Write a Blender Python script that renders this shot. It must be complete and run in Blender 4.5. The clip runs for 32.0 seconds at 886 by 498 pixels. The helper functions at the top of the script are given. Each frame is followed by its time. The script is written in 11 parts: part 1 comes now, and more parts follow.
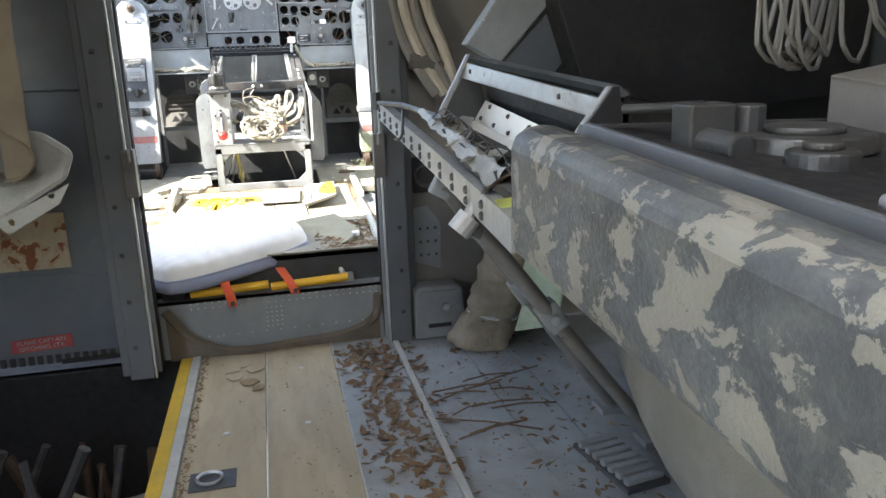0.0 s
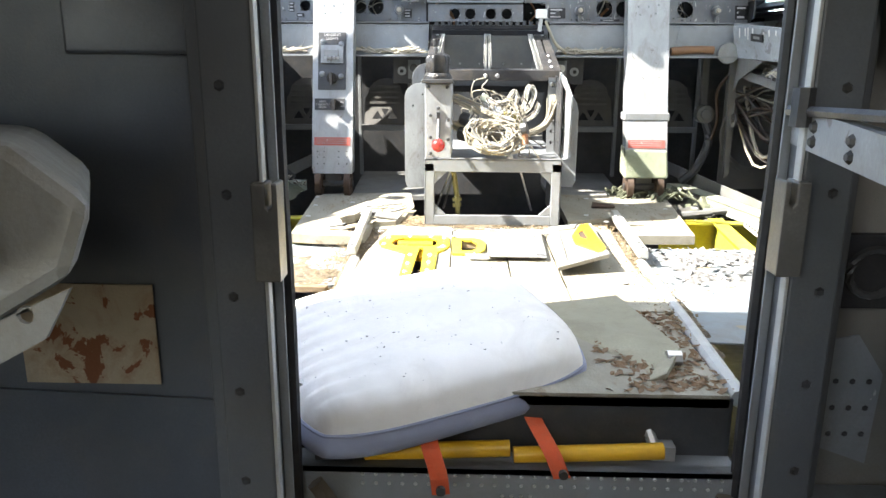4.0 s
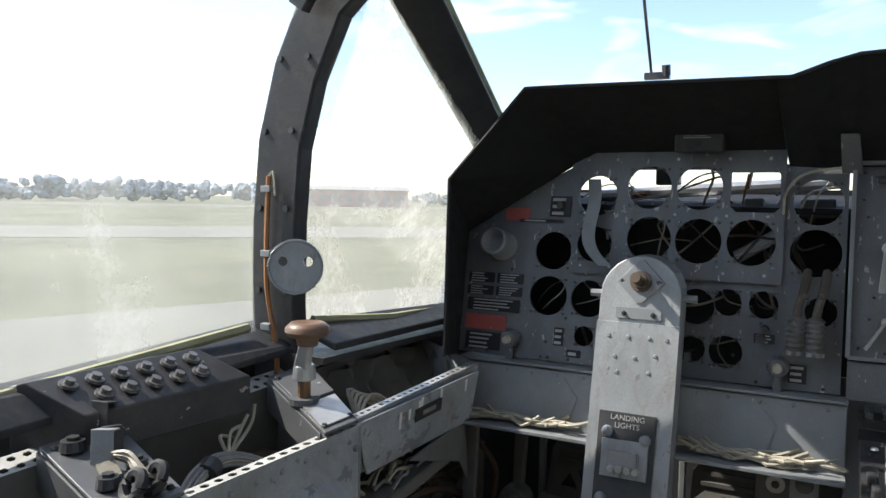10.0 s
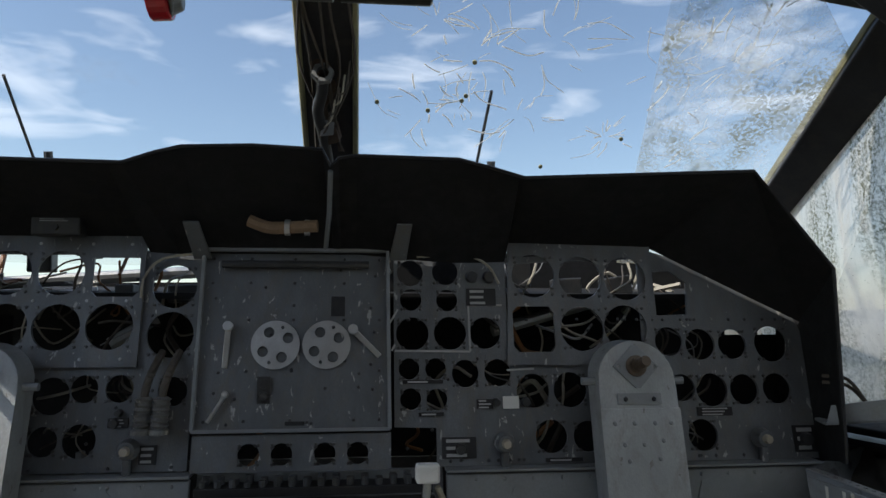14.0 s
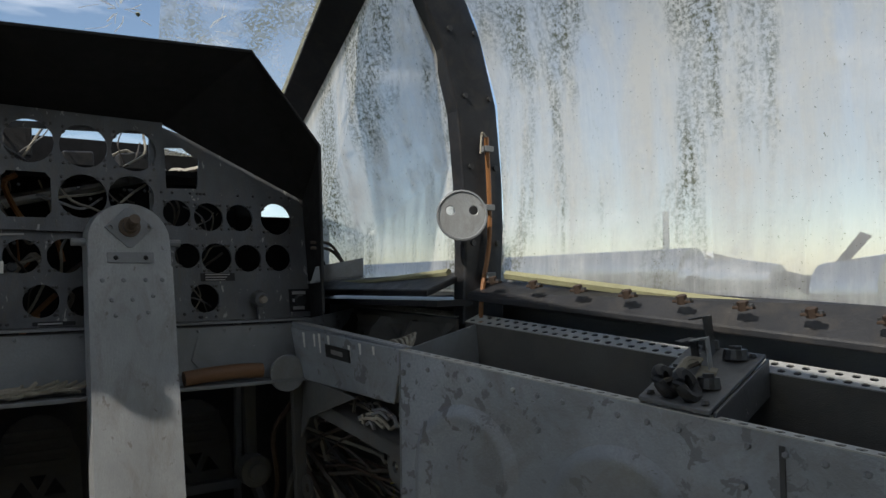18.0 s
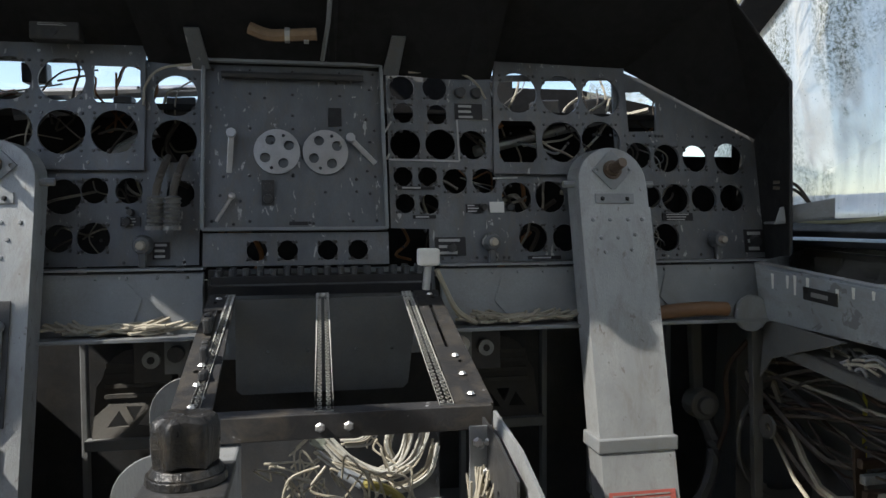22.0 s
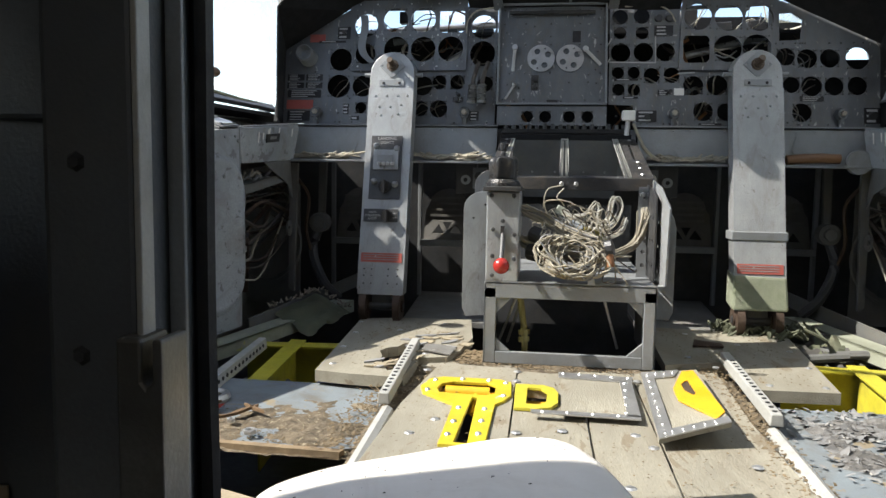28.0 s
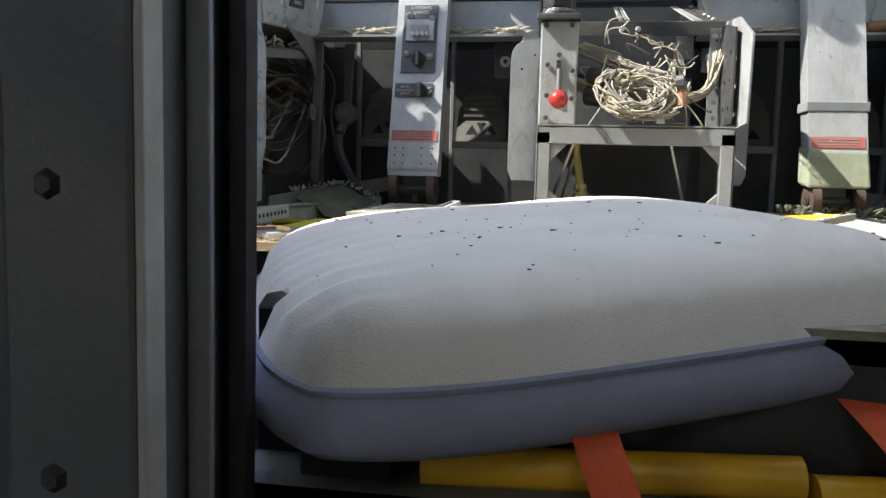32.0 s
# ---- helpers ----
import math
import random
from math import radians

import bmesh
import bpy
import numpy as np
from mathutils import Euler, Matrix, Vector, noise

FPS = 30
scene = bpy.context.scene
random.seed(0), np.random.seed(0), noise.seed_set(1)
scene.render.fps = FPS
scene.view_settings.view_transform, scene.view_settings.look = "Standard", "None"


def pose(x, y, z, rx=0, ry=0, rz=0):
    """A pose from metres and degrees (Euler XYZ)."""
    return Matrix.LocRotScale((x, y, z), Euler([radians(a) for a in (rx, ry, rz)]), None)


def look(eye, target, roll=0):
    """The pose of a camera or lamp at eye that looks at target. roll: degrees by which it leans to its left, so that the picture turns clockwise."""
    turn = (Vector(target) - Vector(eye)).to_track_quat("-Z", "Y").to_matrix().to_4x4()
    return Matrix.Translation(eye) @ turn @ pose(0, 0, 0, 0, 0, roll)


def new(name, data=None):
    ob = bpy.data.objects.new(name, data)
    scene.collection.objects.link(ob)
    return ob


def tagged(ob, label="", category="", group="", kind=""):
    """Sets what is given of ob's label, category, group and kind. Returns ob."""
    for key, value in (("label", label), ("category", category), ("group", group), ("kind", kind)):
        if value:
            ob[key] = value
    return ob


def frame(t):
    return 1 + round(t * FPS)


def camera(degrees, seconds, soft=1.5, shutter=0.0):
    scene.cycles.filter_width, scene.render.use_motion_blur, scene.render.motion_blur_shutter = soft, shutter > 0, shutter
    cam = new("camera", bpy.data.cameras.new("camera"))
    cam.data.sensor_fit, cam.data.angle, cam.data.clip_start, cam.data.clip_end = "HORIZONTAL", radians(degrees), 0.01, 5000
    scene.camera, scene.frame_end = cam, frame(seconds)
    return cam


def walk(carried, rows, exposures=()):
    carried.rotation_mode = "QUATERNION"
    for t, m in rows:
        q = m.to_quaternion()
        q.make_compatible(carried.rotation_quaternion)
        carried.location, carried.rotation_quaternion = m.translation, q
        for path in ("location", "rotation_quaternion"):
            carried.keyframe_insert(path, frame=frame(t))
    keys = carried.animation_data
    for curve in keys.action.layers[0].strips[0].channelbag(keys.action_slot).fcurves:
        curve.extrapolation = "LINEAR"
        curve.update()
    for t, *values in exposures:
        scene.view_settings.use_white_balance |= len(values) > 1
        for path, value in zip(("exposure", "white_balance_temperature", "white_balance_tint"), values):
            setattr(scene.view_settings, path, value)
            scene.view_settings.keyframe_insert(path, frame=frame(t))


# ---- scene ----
U = 1.1  # metres per plan unit
cam = camera(62.0, 32.0)
# seconds, plan place, yaw, pitch, roll
ROWS = [
    (0, 0.0254, -2.8442, 0.4519, -12.86, -14.81, -1.91),
    (0.5, -0.0199, -2.7222, 0.3934, -12.98, -13.5, -2.28),
    (1, -0.0505, -2.6364, 0.414, -11.08, -14.26, -1.41),
    (1.5, -0.079, -2.5604, 0.3807, -8.17, -13.49, -1.39),
    (2, -0.1262, -2.4191, 0.3533, -4.75, -14.05, -0.41),
    (2.5, -0.1249, -2.2743, 0.3617, -0.67, -13.77, 0.09),
    (3, -0.1125, -2.1877, 0.392, 0.73, -14.32, 0.35),
    (3.5, -0.096, -2.0415, 0.395, 1.76, -14.51, 0.42),
    (5.5, -0.0275, -1.3755, 0.4258, 0.44, -13.71, -0.1),
    (6, -0.0413, -1.2119, 0.4583, 0.4, -13.86, -0.03),
    (6.5, -0.0436, -1.0669, 0.4926, 0.99, -14, -0.33),
    (7, -0.0976, -0.9207, 0.5183, 3.98, -14.16, 0.31),
    (7.5, -0.1735, -0.8112, 0.5617, 10.87, -14.75, 0.56),
    (8, -0.2361, -0.7651, 0.6202, 19.34, -14.83, 0.56),
    (8.5, -0.2832, -0.7113, 0.6865, 23.75, -13.84, 1.03),
    (9, -0.3052, -0.6709, 0.7279, 25.16, -11.18, 1.33),
    (9.5, -0.2811, -0.6549, 0.7689, 26.48, -7.34, 1.28),
    (10, -0.2459, -0.6359, 0.7892, 26.64, -3.87, 1.04),
    (10.5, -0.2078, -0.6256, 0.8033, 24.55, -0.28, 0.94),
    (11, -0.1537, -0.6105, 0.8061, 20.49, 2.18, 0.67),
    (11.5, -0.1204, -0.6122, 0.7988, 14.71, 4.16, 0.52),
    (12, -0.0934, -0.6173, 0.8319, 9.97, 3.5, 0.25),
    (12.5, -0.0561, -0.6059, 0.8017, 5.63, 4.67, 0.33),
    (13, -0.0142, -0.5933, 0.768, 1.66, 5.35, 0.25),
    (13.5, 0.0287, -0.5932, 0.7542, -2.26, 5.35, 0.06),
    (14, 0.0591, -0.5984, 0.7343, -6.28, 5.75, -0.1),
    (14.5, 0.09, -0.6108, 0.7202, -11.11, 5.57, -0.17),
    (15, 0.109, -0.6153, 0.6932, -18.26, 5.96, -0.19),
    (15.5, 0.131, -0.628, 0.6681, -23.12, 5.68, -0.51),
    (17.5, 0.2429, -0.7191, 0.5982, 327.02, 3.01, -0.78),
    (18, 0.2453, -0.7304, 0.5798, -33.72, 2.33, -0.83),
    (18.5, 0.2191, -0.727, 0.5687, -34.5, 1.32, -0.92),
    (19, 0.1978, -0.7155, 0.5576, -33.77, 0.27, -1.21),
    (19.5, 0.1632, -0.7004, 0.5529, -31.81, -0.34, -1.14),
    (20, 0.1126, -0.6872, 0.5414, -27.2, -0.86, -1.07),
    (20.5, 0.087, -0.6862, 0.5418, -21.87, -1.36, -0.92),
    (21, 0.0403, -0.6888, 0.5547, -17.6, -2.15, -0.69),
    (21.5, 0.0107, -0.681, 0.5865, -13.29, -2.86, -0.41),
    (22, -0.0349, -0.6662, 0.5876, -10.74, -2.35, -0.26),
    (22.5, -0.0718, -0.6646, 0.5915, -8.63, -2.55, -0.08),
    (23, -0.1162, -0.6718, 0.6098, -6.86, -3.16, 0.14),
    (23.5, -0.1391, -0.6817, 0.5931, -4.54, -2.61, 0.17),
    (24, -0.1869, -0.6893, 0.5822, -0.94, -2.63, 0.36),
    (24.5, -0.209, -0.6877, 0.5782, 4.81, -2.91, 0.77),
    (26.5, -0.0194, -1.112, 0.4975, 10.07, -3.52, 0.88),
    (27, -0.0169, -1.285, 0.4664, 6.55, -4.12, 0.62),
    (27.5, -0.0298, -1.401, 0.4211, 5.93, -4.55, 0.72),
    (28, -0.06, -1.5168, 0.3643, 7.62, -5.51, 0.93),
    (28.5, -0.1301, -1.5538, 0.2786, 6.11, -6.57, 0.38),
    (29, -0.1654, -1.5632, 0.2492, 3.99, -6.36, 0.61),
    (29.5, -0.1391, -1.4684, 0.257, 3.91, -6.8, 0.26),
    (30, -0.0942, -1.3983, 0.2336, 5.01, -6.79, 0.33),
    (30.5, -0.0973, -1.3506, 0.179, 5.2, -7.29, -0.17),
    (31, -0.154, -1.3, 0.151, 8.52, -7.07, 0.27),
    (31.5, -0.1843, -1.3476, 0.0076, 9.71, -5.24, 2.07),
    (32, -0.1361, -1.3779, 0.0447, 8.56, -5.27, 1.47),
]
walk(cam, [(t, Matrix.Translation((U * x, U * y, U * z)) @ pose(0, 0, 0, 90 + p, 0, yaw) @ pose(0, 0, 0, 0, 0, r)) for t, x, y, z, yaw, p, r in ROWS],
     exposures=[(0, 3.4), (3.5, 3.2), (5.5, 2.2), (7, 1.9), (8, 2.1), (9, 1.65), (10.5, 0.85), (12, 0.4), (15, 0.22), (18, 0.03), (20, 0.4), (22, 0.75), (23, 1.2), (24, 1.75), (24.5, 1.75), (26.5, 1.25), (30, 1.45), (31, 1.65), (32, 1.9)])

# ---- light ----
ELEV, AZ = radians(46), radians(-105)  # the sun stands high on the port side, a little aft
TO_SUN = Vector((math.sin(AZ) * math.cos(ELEV), math.cos(AZ) * math.cos(ELEV), math.sin(ELEV)))
world = bpy.data.worlds.new("sky")
scene.world = world
world.use_nodes = True
wn, wl = world.node_tree.nodes, world.node_tree.links
wn.clear()
sky = wn.new("ShaderNodeTexSky")
sky.sky_type, sky.sun_disc, sky.sun_elevation, sky.sun_rotation = "NISHITA", False, ELEV, AZ
sky.air_density, sky.dust_density = 1.0, 0.6
w_co = wn.new("ShaderNodeTexCoord")
w_map = wn.new("ShaderNodeMapping")
w_map.inputs["Scale"].default_value = (2.0, 2.0, 8.0)
w_noise = wn.new("ShaderNodeTexNoise")
w_noise.inputs["Scale"].default_value, w_noise.inputs["Detail"].default_value, w_noise.inputs["Distortion"].default_value = 2.6, 9.0, 0.5
w_ramp = wn.new("ShaderNodeValToRGB")
w_ramp.color_ramp.elements[0].position, w_ramp.color_ramp.elements[1].position = 0.54, 1.0
w_mix = wn.new("ShaderNodeMix")
w_mix.data_type = "RGBA"
w_mix.inputs[7].default_value = (9.0, 9.4, 10.0, 1)
w_bg, w_out = wn.new("ShaderNodeBackground"), wn.new("ShaderNodeOutputWorld")
w_bg.inputs["Strength"].default_value = 0.15
wl.new(w_co.outputs["Generated"], w_map.inputs["Vector"])
wl.new(w_map.outputs["Vector"], w_noise.inputs["Vector"])
wl.new(w_noise.outputs["Fac"], w_ramp.inputs["Fac"])
wl.new(w_ramp.outputs["Color"], w_mix.inputs[0])
wl.new(sky.outputs["Color"], w_mix.inputs[6])
wl.new(w_mix.outputs[2], w_bg.inputs["Color"])
wl.new(w_bg.outputs["Background"], w_out.inputs["Surface"])
sun = new("sun", bpy.data.lights.new("sun", "SUN"))
sun.data.energy, sun.data.angle, sun.data.color = 3.7, radians(0.53), (1.0, 0.95, 0.87)
sun.matrix_world = look(TO_SUN * 50, (0, 0, 0))

# ---- building helpers: plan units in, metres out ----
ORIGIN = {}


def thing(name, label, category, at=(0, 0, 0), group="", kind=""):
    ob = new(name)
    ob.location = Vector(at) * U
    ob.empty_display_size = 0.05
    ORIGIN[ob] = Vector(at)
    return tagged(ob, label, category, group, kind)


def part(name, bm, material, parent=None, label="", smooth=False, bevel=0.0):
    """Links a bmesh (absolute plan units) as one mesh under a thing or a part."""
    me = bpy.data.meshes.new(name)
    at = ORIGIN.get(parent, Vector((0, 0, 0)))
    bmesh.ops.recalc_face_normals(bm, faces=bm.faces)
    for v in bm.verts:
        v.co = (v.co - at) * U
    if smooth:
        for f in bm.faces:
            f.smooth = True
        for e in bm.edges:
            if len(e.link_faces) == 2 and e.calc_face_angle(0) > 0.7:
                e.smooth = False
    bm.to_mesh(me)
    bm.free()
    ob = new(name, me)
    me.materials.append(material)
    if parent:
        ob.parent = parent
    ORIGIN[ob] = at
    if bevel:
        m = ob.modifiers.new("bevel", "BEVEL")
        m.width, m.segments, m.limit_method, m.angle_limit = bevel * U, 2, "ANGLE", 0.6
    if label:
        ob["label"] = label
    return ob


def solo(name, bm, material, label, category, kind="", bevel=0.0, smooth=False, group=""):
    return tagged(part(name, bm, material, None, "", smooth, bevel), label, category, group, kind)


def B():
    return bmesh.new()


def box(bm, c, s, m=None):
    """A box with centre c and sizes s, turned by the matrix m."""
    r = bmesh.ops.create_cube(bm, size=1.0, matrix=Matrix.Translation(c) @ (m.to_4x4() if m else Matrix()) @ Matrix.Diagonal((*s, 1)))
    return r["verts"]


def box2(bm, a, b):
    a, b = Vector(a), Vector(b)
    return box(bm, (a + b) / 2, [abs(v) for v in b - a])


def slab(bm, pts, d):
    """A flat polygon given thickness by the vector d."""
    d = Vector(d)
    lo = [bm.verts.new(Vector(p)) for p in pts]
    hi = [bm.verts.new(Vector(p) + d) for p in pts]
    bm.faces.new(lo)
    bm.faces.new(hi[::-1])
    for i in range(len(pts)):
        j = (i + 1) % len(pts)
        bm.faces.new((lo[i], hi[i], hi[j], lo[j]))


def cyl(bm, a, b, r, n=12, r2=None, caps=True):
    a, b = Vector(a), Vector(b)
    q = (b - a).to_track_quat("Z", "Y").to_matrix().to_4x4()
    bmesh.ops.create_cone(bm, cap_ends=caps, segments=n, radius1=r, radius2=r if r2 is None else r2, depth=(b - a).length,
                          matrix=Matrix.Translation((a + b) / 2) @ q)


def ball(bm, c, r, n=10, squash=(1, 1, 1)):
    bmesh.ops.create_uvsphere(bm, u_segments=n, v_segments=max(5, n // 2 + 1), radius=r, matrix=Matrix.Translation(c) @ Matrix.Diagonal((*squash, 1)))


def tube(bm, pts, r, n=6):
    """A round bar or cable along points."""
    pts = [Vector(p) for p in pts]
    rings = []
    up = Vector((0.13, 0.37, 0.92))
    for i, p in enumerate(pts):
        t = (pts[min(i + 1, len(pts) - 1)] - pts[max(i - 1, 0)]).normalized()
        u = t.cross(up)
        if u.length < 0.05:
            u = t.cross(Vector((1, 0, 0)))
        u.normalize()
        w = t.cross(u)
        rings.append([bm.verts.new(p + (u * math.cos(k * 2 * math.pi / n) + w * math.sin(k * 2 * math.pi / n)) * r) for k in range(n)])
    for a, b in zip(rings, rings[1:]):
        for k in range(n):
            bm.faces.new((a[k], a[(k + 1) % n], b[(k + 1) % n], b[k]))
    bm.faces.new(rings[0][::-1])
    bm.faces.new(rings[-1])


def smooth_path(pts, n=6):
    """Catmull-Rom points through pts."""
    p = [Vector(v) for v in pts]
    p = [p[0] * 2 - p[1], *p, p[-1] * 2 - p[-2]]
    out = []
    for i in range(1, len(p) - 2):
        for k in range(n):
            s = k / n
            out.append(0.5 * (2 * p[i] + (p[i + 1] - p[i - 1]) * s + (2 * p[i - 1] - 5 * p[i] + 4 * p[i + 1] - p[i + 2]) * s * s
                              + (3 * p[i] - p[i - 1] - 3 * p[i + 1] + p[i + 2]) * s ** 3))
    return out + [p[-2]]


def ring_pts(cx, cy, r, n=24, sx=1.0):
    return [(cx + r * sx * math.cos(2 * math.pi * k / n), cy + r * math.sin(2 * math.pi * k / n)) for k in range(n)]


def plate(outline, holes, to3d, thick):
    """A sheet with holes cut through. Outline and holes are loops of (u, v); to3d(u, v, w) gives the place, w the depth."""
    bm = B()
    loops = []
    for loop in (outline, *holes):
        vs = [bm.verts.new((u, v, 0)) for u, v in loop]
        es = [bm.edges.new((vs[i], vs[(i + 1) % len(vs)])) for i in range(len(vs))]
        loops.append((vs, es))
    bmesh.ops.triangle_fill(bm, use_beauty=True, use_dissolve=False, edges=[e for _, es in loops for e in es])
    back = {}
    front_faces = list(bm.faces)
    for v in list(bm.verts):
        back[v] = bm.verts.new((v.co.x, v.co.y, thick))
    for f in front_faces:
        bm.faces.new([back[v] for v in reversed(f.verts)])
    for vs, _ in loops:
        for i in range(len(vs)):
            a, b = vs[i], vs[(i + 1) % len(vs)]
            bm.faces.new((a, back[a], back[b], b))
    for v in bm.verts:
        v.co = Vector(to3d(v.co.x, v.co.y, v.co.z))
    return bm


def words(text, size, place, right, up, material, parent, name="lettering", depth=0.0006):
    """Raised lettering in the built-in font, centred on place."""
    cu = bpy.data.curves.new(name, "FONT")
    cu.body, cu.size, cu.align_x, cu.align_y, cu.extrude, cu.resolution_u = text, size * U, "CENTER", "CENTER", depth, 2
    ob = bpy.data.objects.new("tmp", cu)
    scene.collection.objects.link(ob)
    me = bpy.data.meshes.new_from_object(ob.evaluated_get(bpy.context.evaluated_depsgraph_get()))
    bpy.data.objects.remove(ob)
    r, u = Vector(right).normalized(), Vector(up).normalized()
    n = r.cross(u)
    m = Matrix((r, u, n)).transposed().to_4x4()
    m.translation = (Vector(place) - ORIGIN.get(parent, Vector())) * U
    me.transform(m)
    o = new(name, me)
    me.materials.clear()
    me.materials.append(material)
    o.parent = parent
    ORIGIN[o] = ORIGIN.get(parent, Vector())
    return o


# ---- materials ----
def nodes_of(name):
    m = bpy.data.materials.new(name)
    m.use_nodes = True
    nt = m.node_tree
    return m, nt.nodes, nt.links, nt.nodes["Principled BSDF"]


def noise_node(n, l, scale, detail=6.0, rough=0.6, co=None, distort=0.0):
    t = n.new("ShaderNodeTexNoise")
    t.inputs["Scale"].default_value, t.inputs["Detail"].default_value = scale, detail
    t.inputs["Roughness"].default_value, t.inputs["Distortion"].default_value = rough, distort
    if co:
        l.new(co, t.inputs["Vector"])
    return t


def ramp(n, l, fac, a, b):
    r = n.new("ShaderNodeMapRange")
    r.inputs["From Min"].default_value, r.inputs["From Max"].default_value = a, b
    l.new(fac, r.inputs["Value"])
    return r.outputs["Result"]


def mixc(n, l, fac, a, b):
    m = n.new("ShaderNodeMix")
    m.data_type = "RGBA"
    for sock, v in ((m.inputs[0], fac), (m.inputs[6], a), (m.inputs[7], b)):
        if isinstance(v, (tuple, float, int)):
            sock.default_value = v if not isinstance(v, tuple) else (*v, 1)
        else:
            l.new(v, sock)
    return m.outputs[2]


def surface(name, base, rough=0.5, metal=0.0, worn=None, amount=0.0, grain=0.12, scale=6.0, chip=28.0, bump=0.15, dirt=(0.16, 0.13, 0.09), dirty=0.25, stretch=(1, 1, 1), fine=260.0, vary=0.0, coat=0.0):
    """Paint, metal, wood or cloth: base colour with tonal variation, chips showing worn, grime, fine relief."""
    m, n, l, p = nodes_of(name)
    co = n.new("ShaderNodeTexCoord")
    mp = n.new("ShaderNodeMapping")
    mp.inputs["Scale"].default_value = stretch
    l.new(co.outputs["Object"], mp.inputs["Vector"])
    v = mp.outputs["Vector"]
    big, mid, tiny = noise_node(n, l, scale, 5, 0.6, v), noise_node(n, l, chip, 8, 0.62, v, 0.4), noise_node(n, l, fine, 3, 0.6, v)
    lo, hi = tuple(c * (1 - grain * 1.6) for c in base), tuple(min(1, c * (1 + grain)) for c in base)
    col = mixc(n, l, ramp(n, l, big.outputs["Fac"], 0.3, 0.7), lo, hi)
    col = mixc(n, l, ramp(n, l, tiny.outputs["Fac"], 0.25, 0.95), col, tuple(c * (1 - grain) for c in base))
    if vary:
        oi = n.new("ShaderNodeObjectInfo")
        col = mixc(n, l, ramp(n, l, oi.outputs["Random"], 0, 1 / vary), col, tuple(c * 0.55 for c in base))
    height = tiny.outputs["Fac"]
    if dirty:
        d = noise_node(n, l, scale * 2.3, 9, 0.7, v, 0.8)
        f = n.new("ShaderNodeMath")
        f.operation = "MULTIPLY"
        l.new(ramp(n, l, d.outputs["Fac"], 0.48, 0.78), f.inputs[0])
        f.inputs[1].default_value = dirty
        col = mixc(n, l, f.outputs[0], col, dirt)
    if worn:
        mask = ramp(n, l, mid.outputs["Fac"], 0.72 - amount, 0.735 - amount)
        col = mixc(n, l, mask, col, worn)
    l.new(col, p.inputs["Base Color"])
    p.inputs["Metallic"].default_value = metal
    l.new(ramp(n, l, mid.outputs["Fac"], 0.5 - 2.0 * rough, 0.5 + 2.0 * (1 - rough)), p.inputs["Roughness"])
    b = n.new("ShaderNodeBump")
    b.inputs["Strength"].default_value, b.inputs["Distance"].default_value = bump, 0.004
    mix = n.new("ShaderNodeMath")
    mix.operation = "ADD"
    l.new(height, mix.inputs[0])
    l.new(mid.outputs["Fac"], mix.inputs[1])
    l.new(mix.outputs[0], b.inputs["Height"])
    l.new(b.outputs["Normal"], p.inputs["Normal"])
    if coat:
        p.inputs["Coat Weight"].default_value = coat
    return m


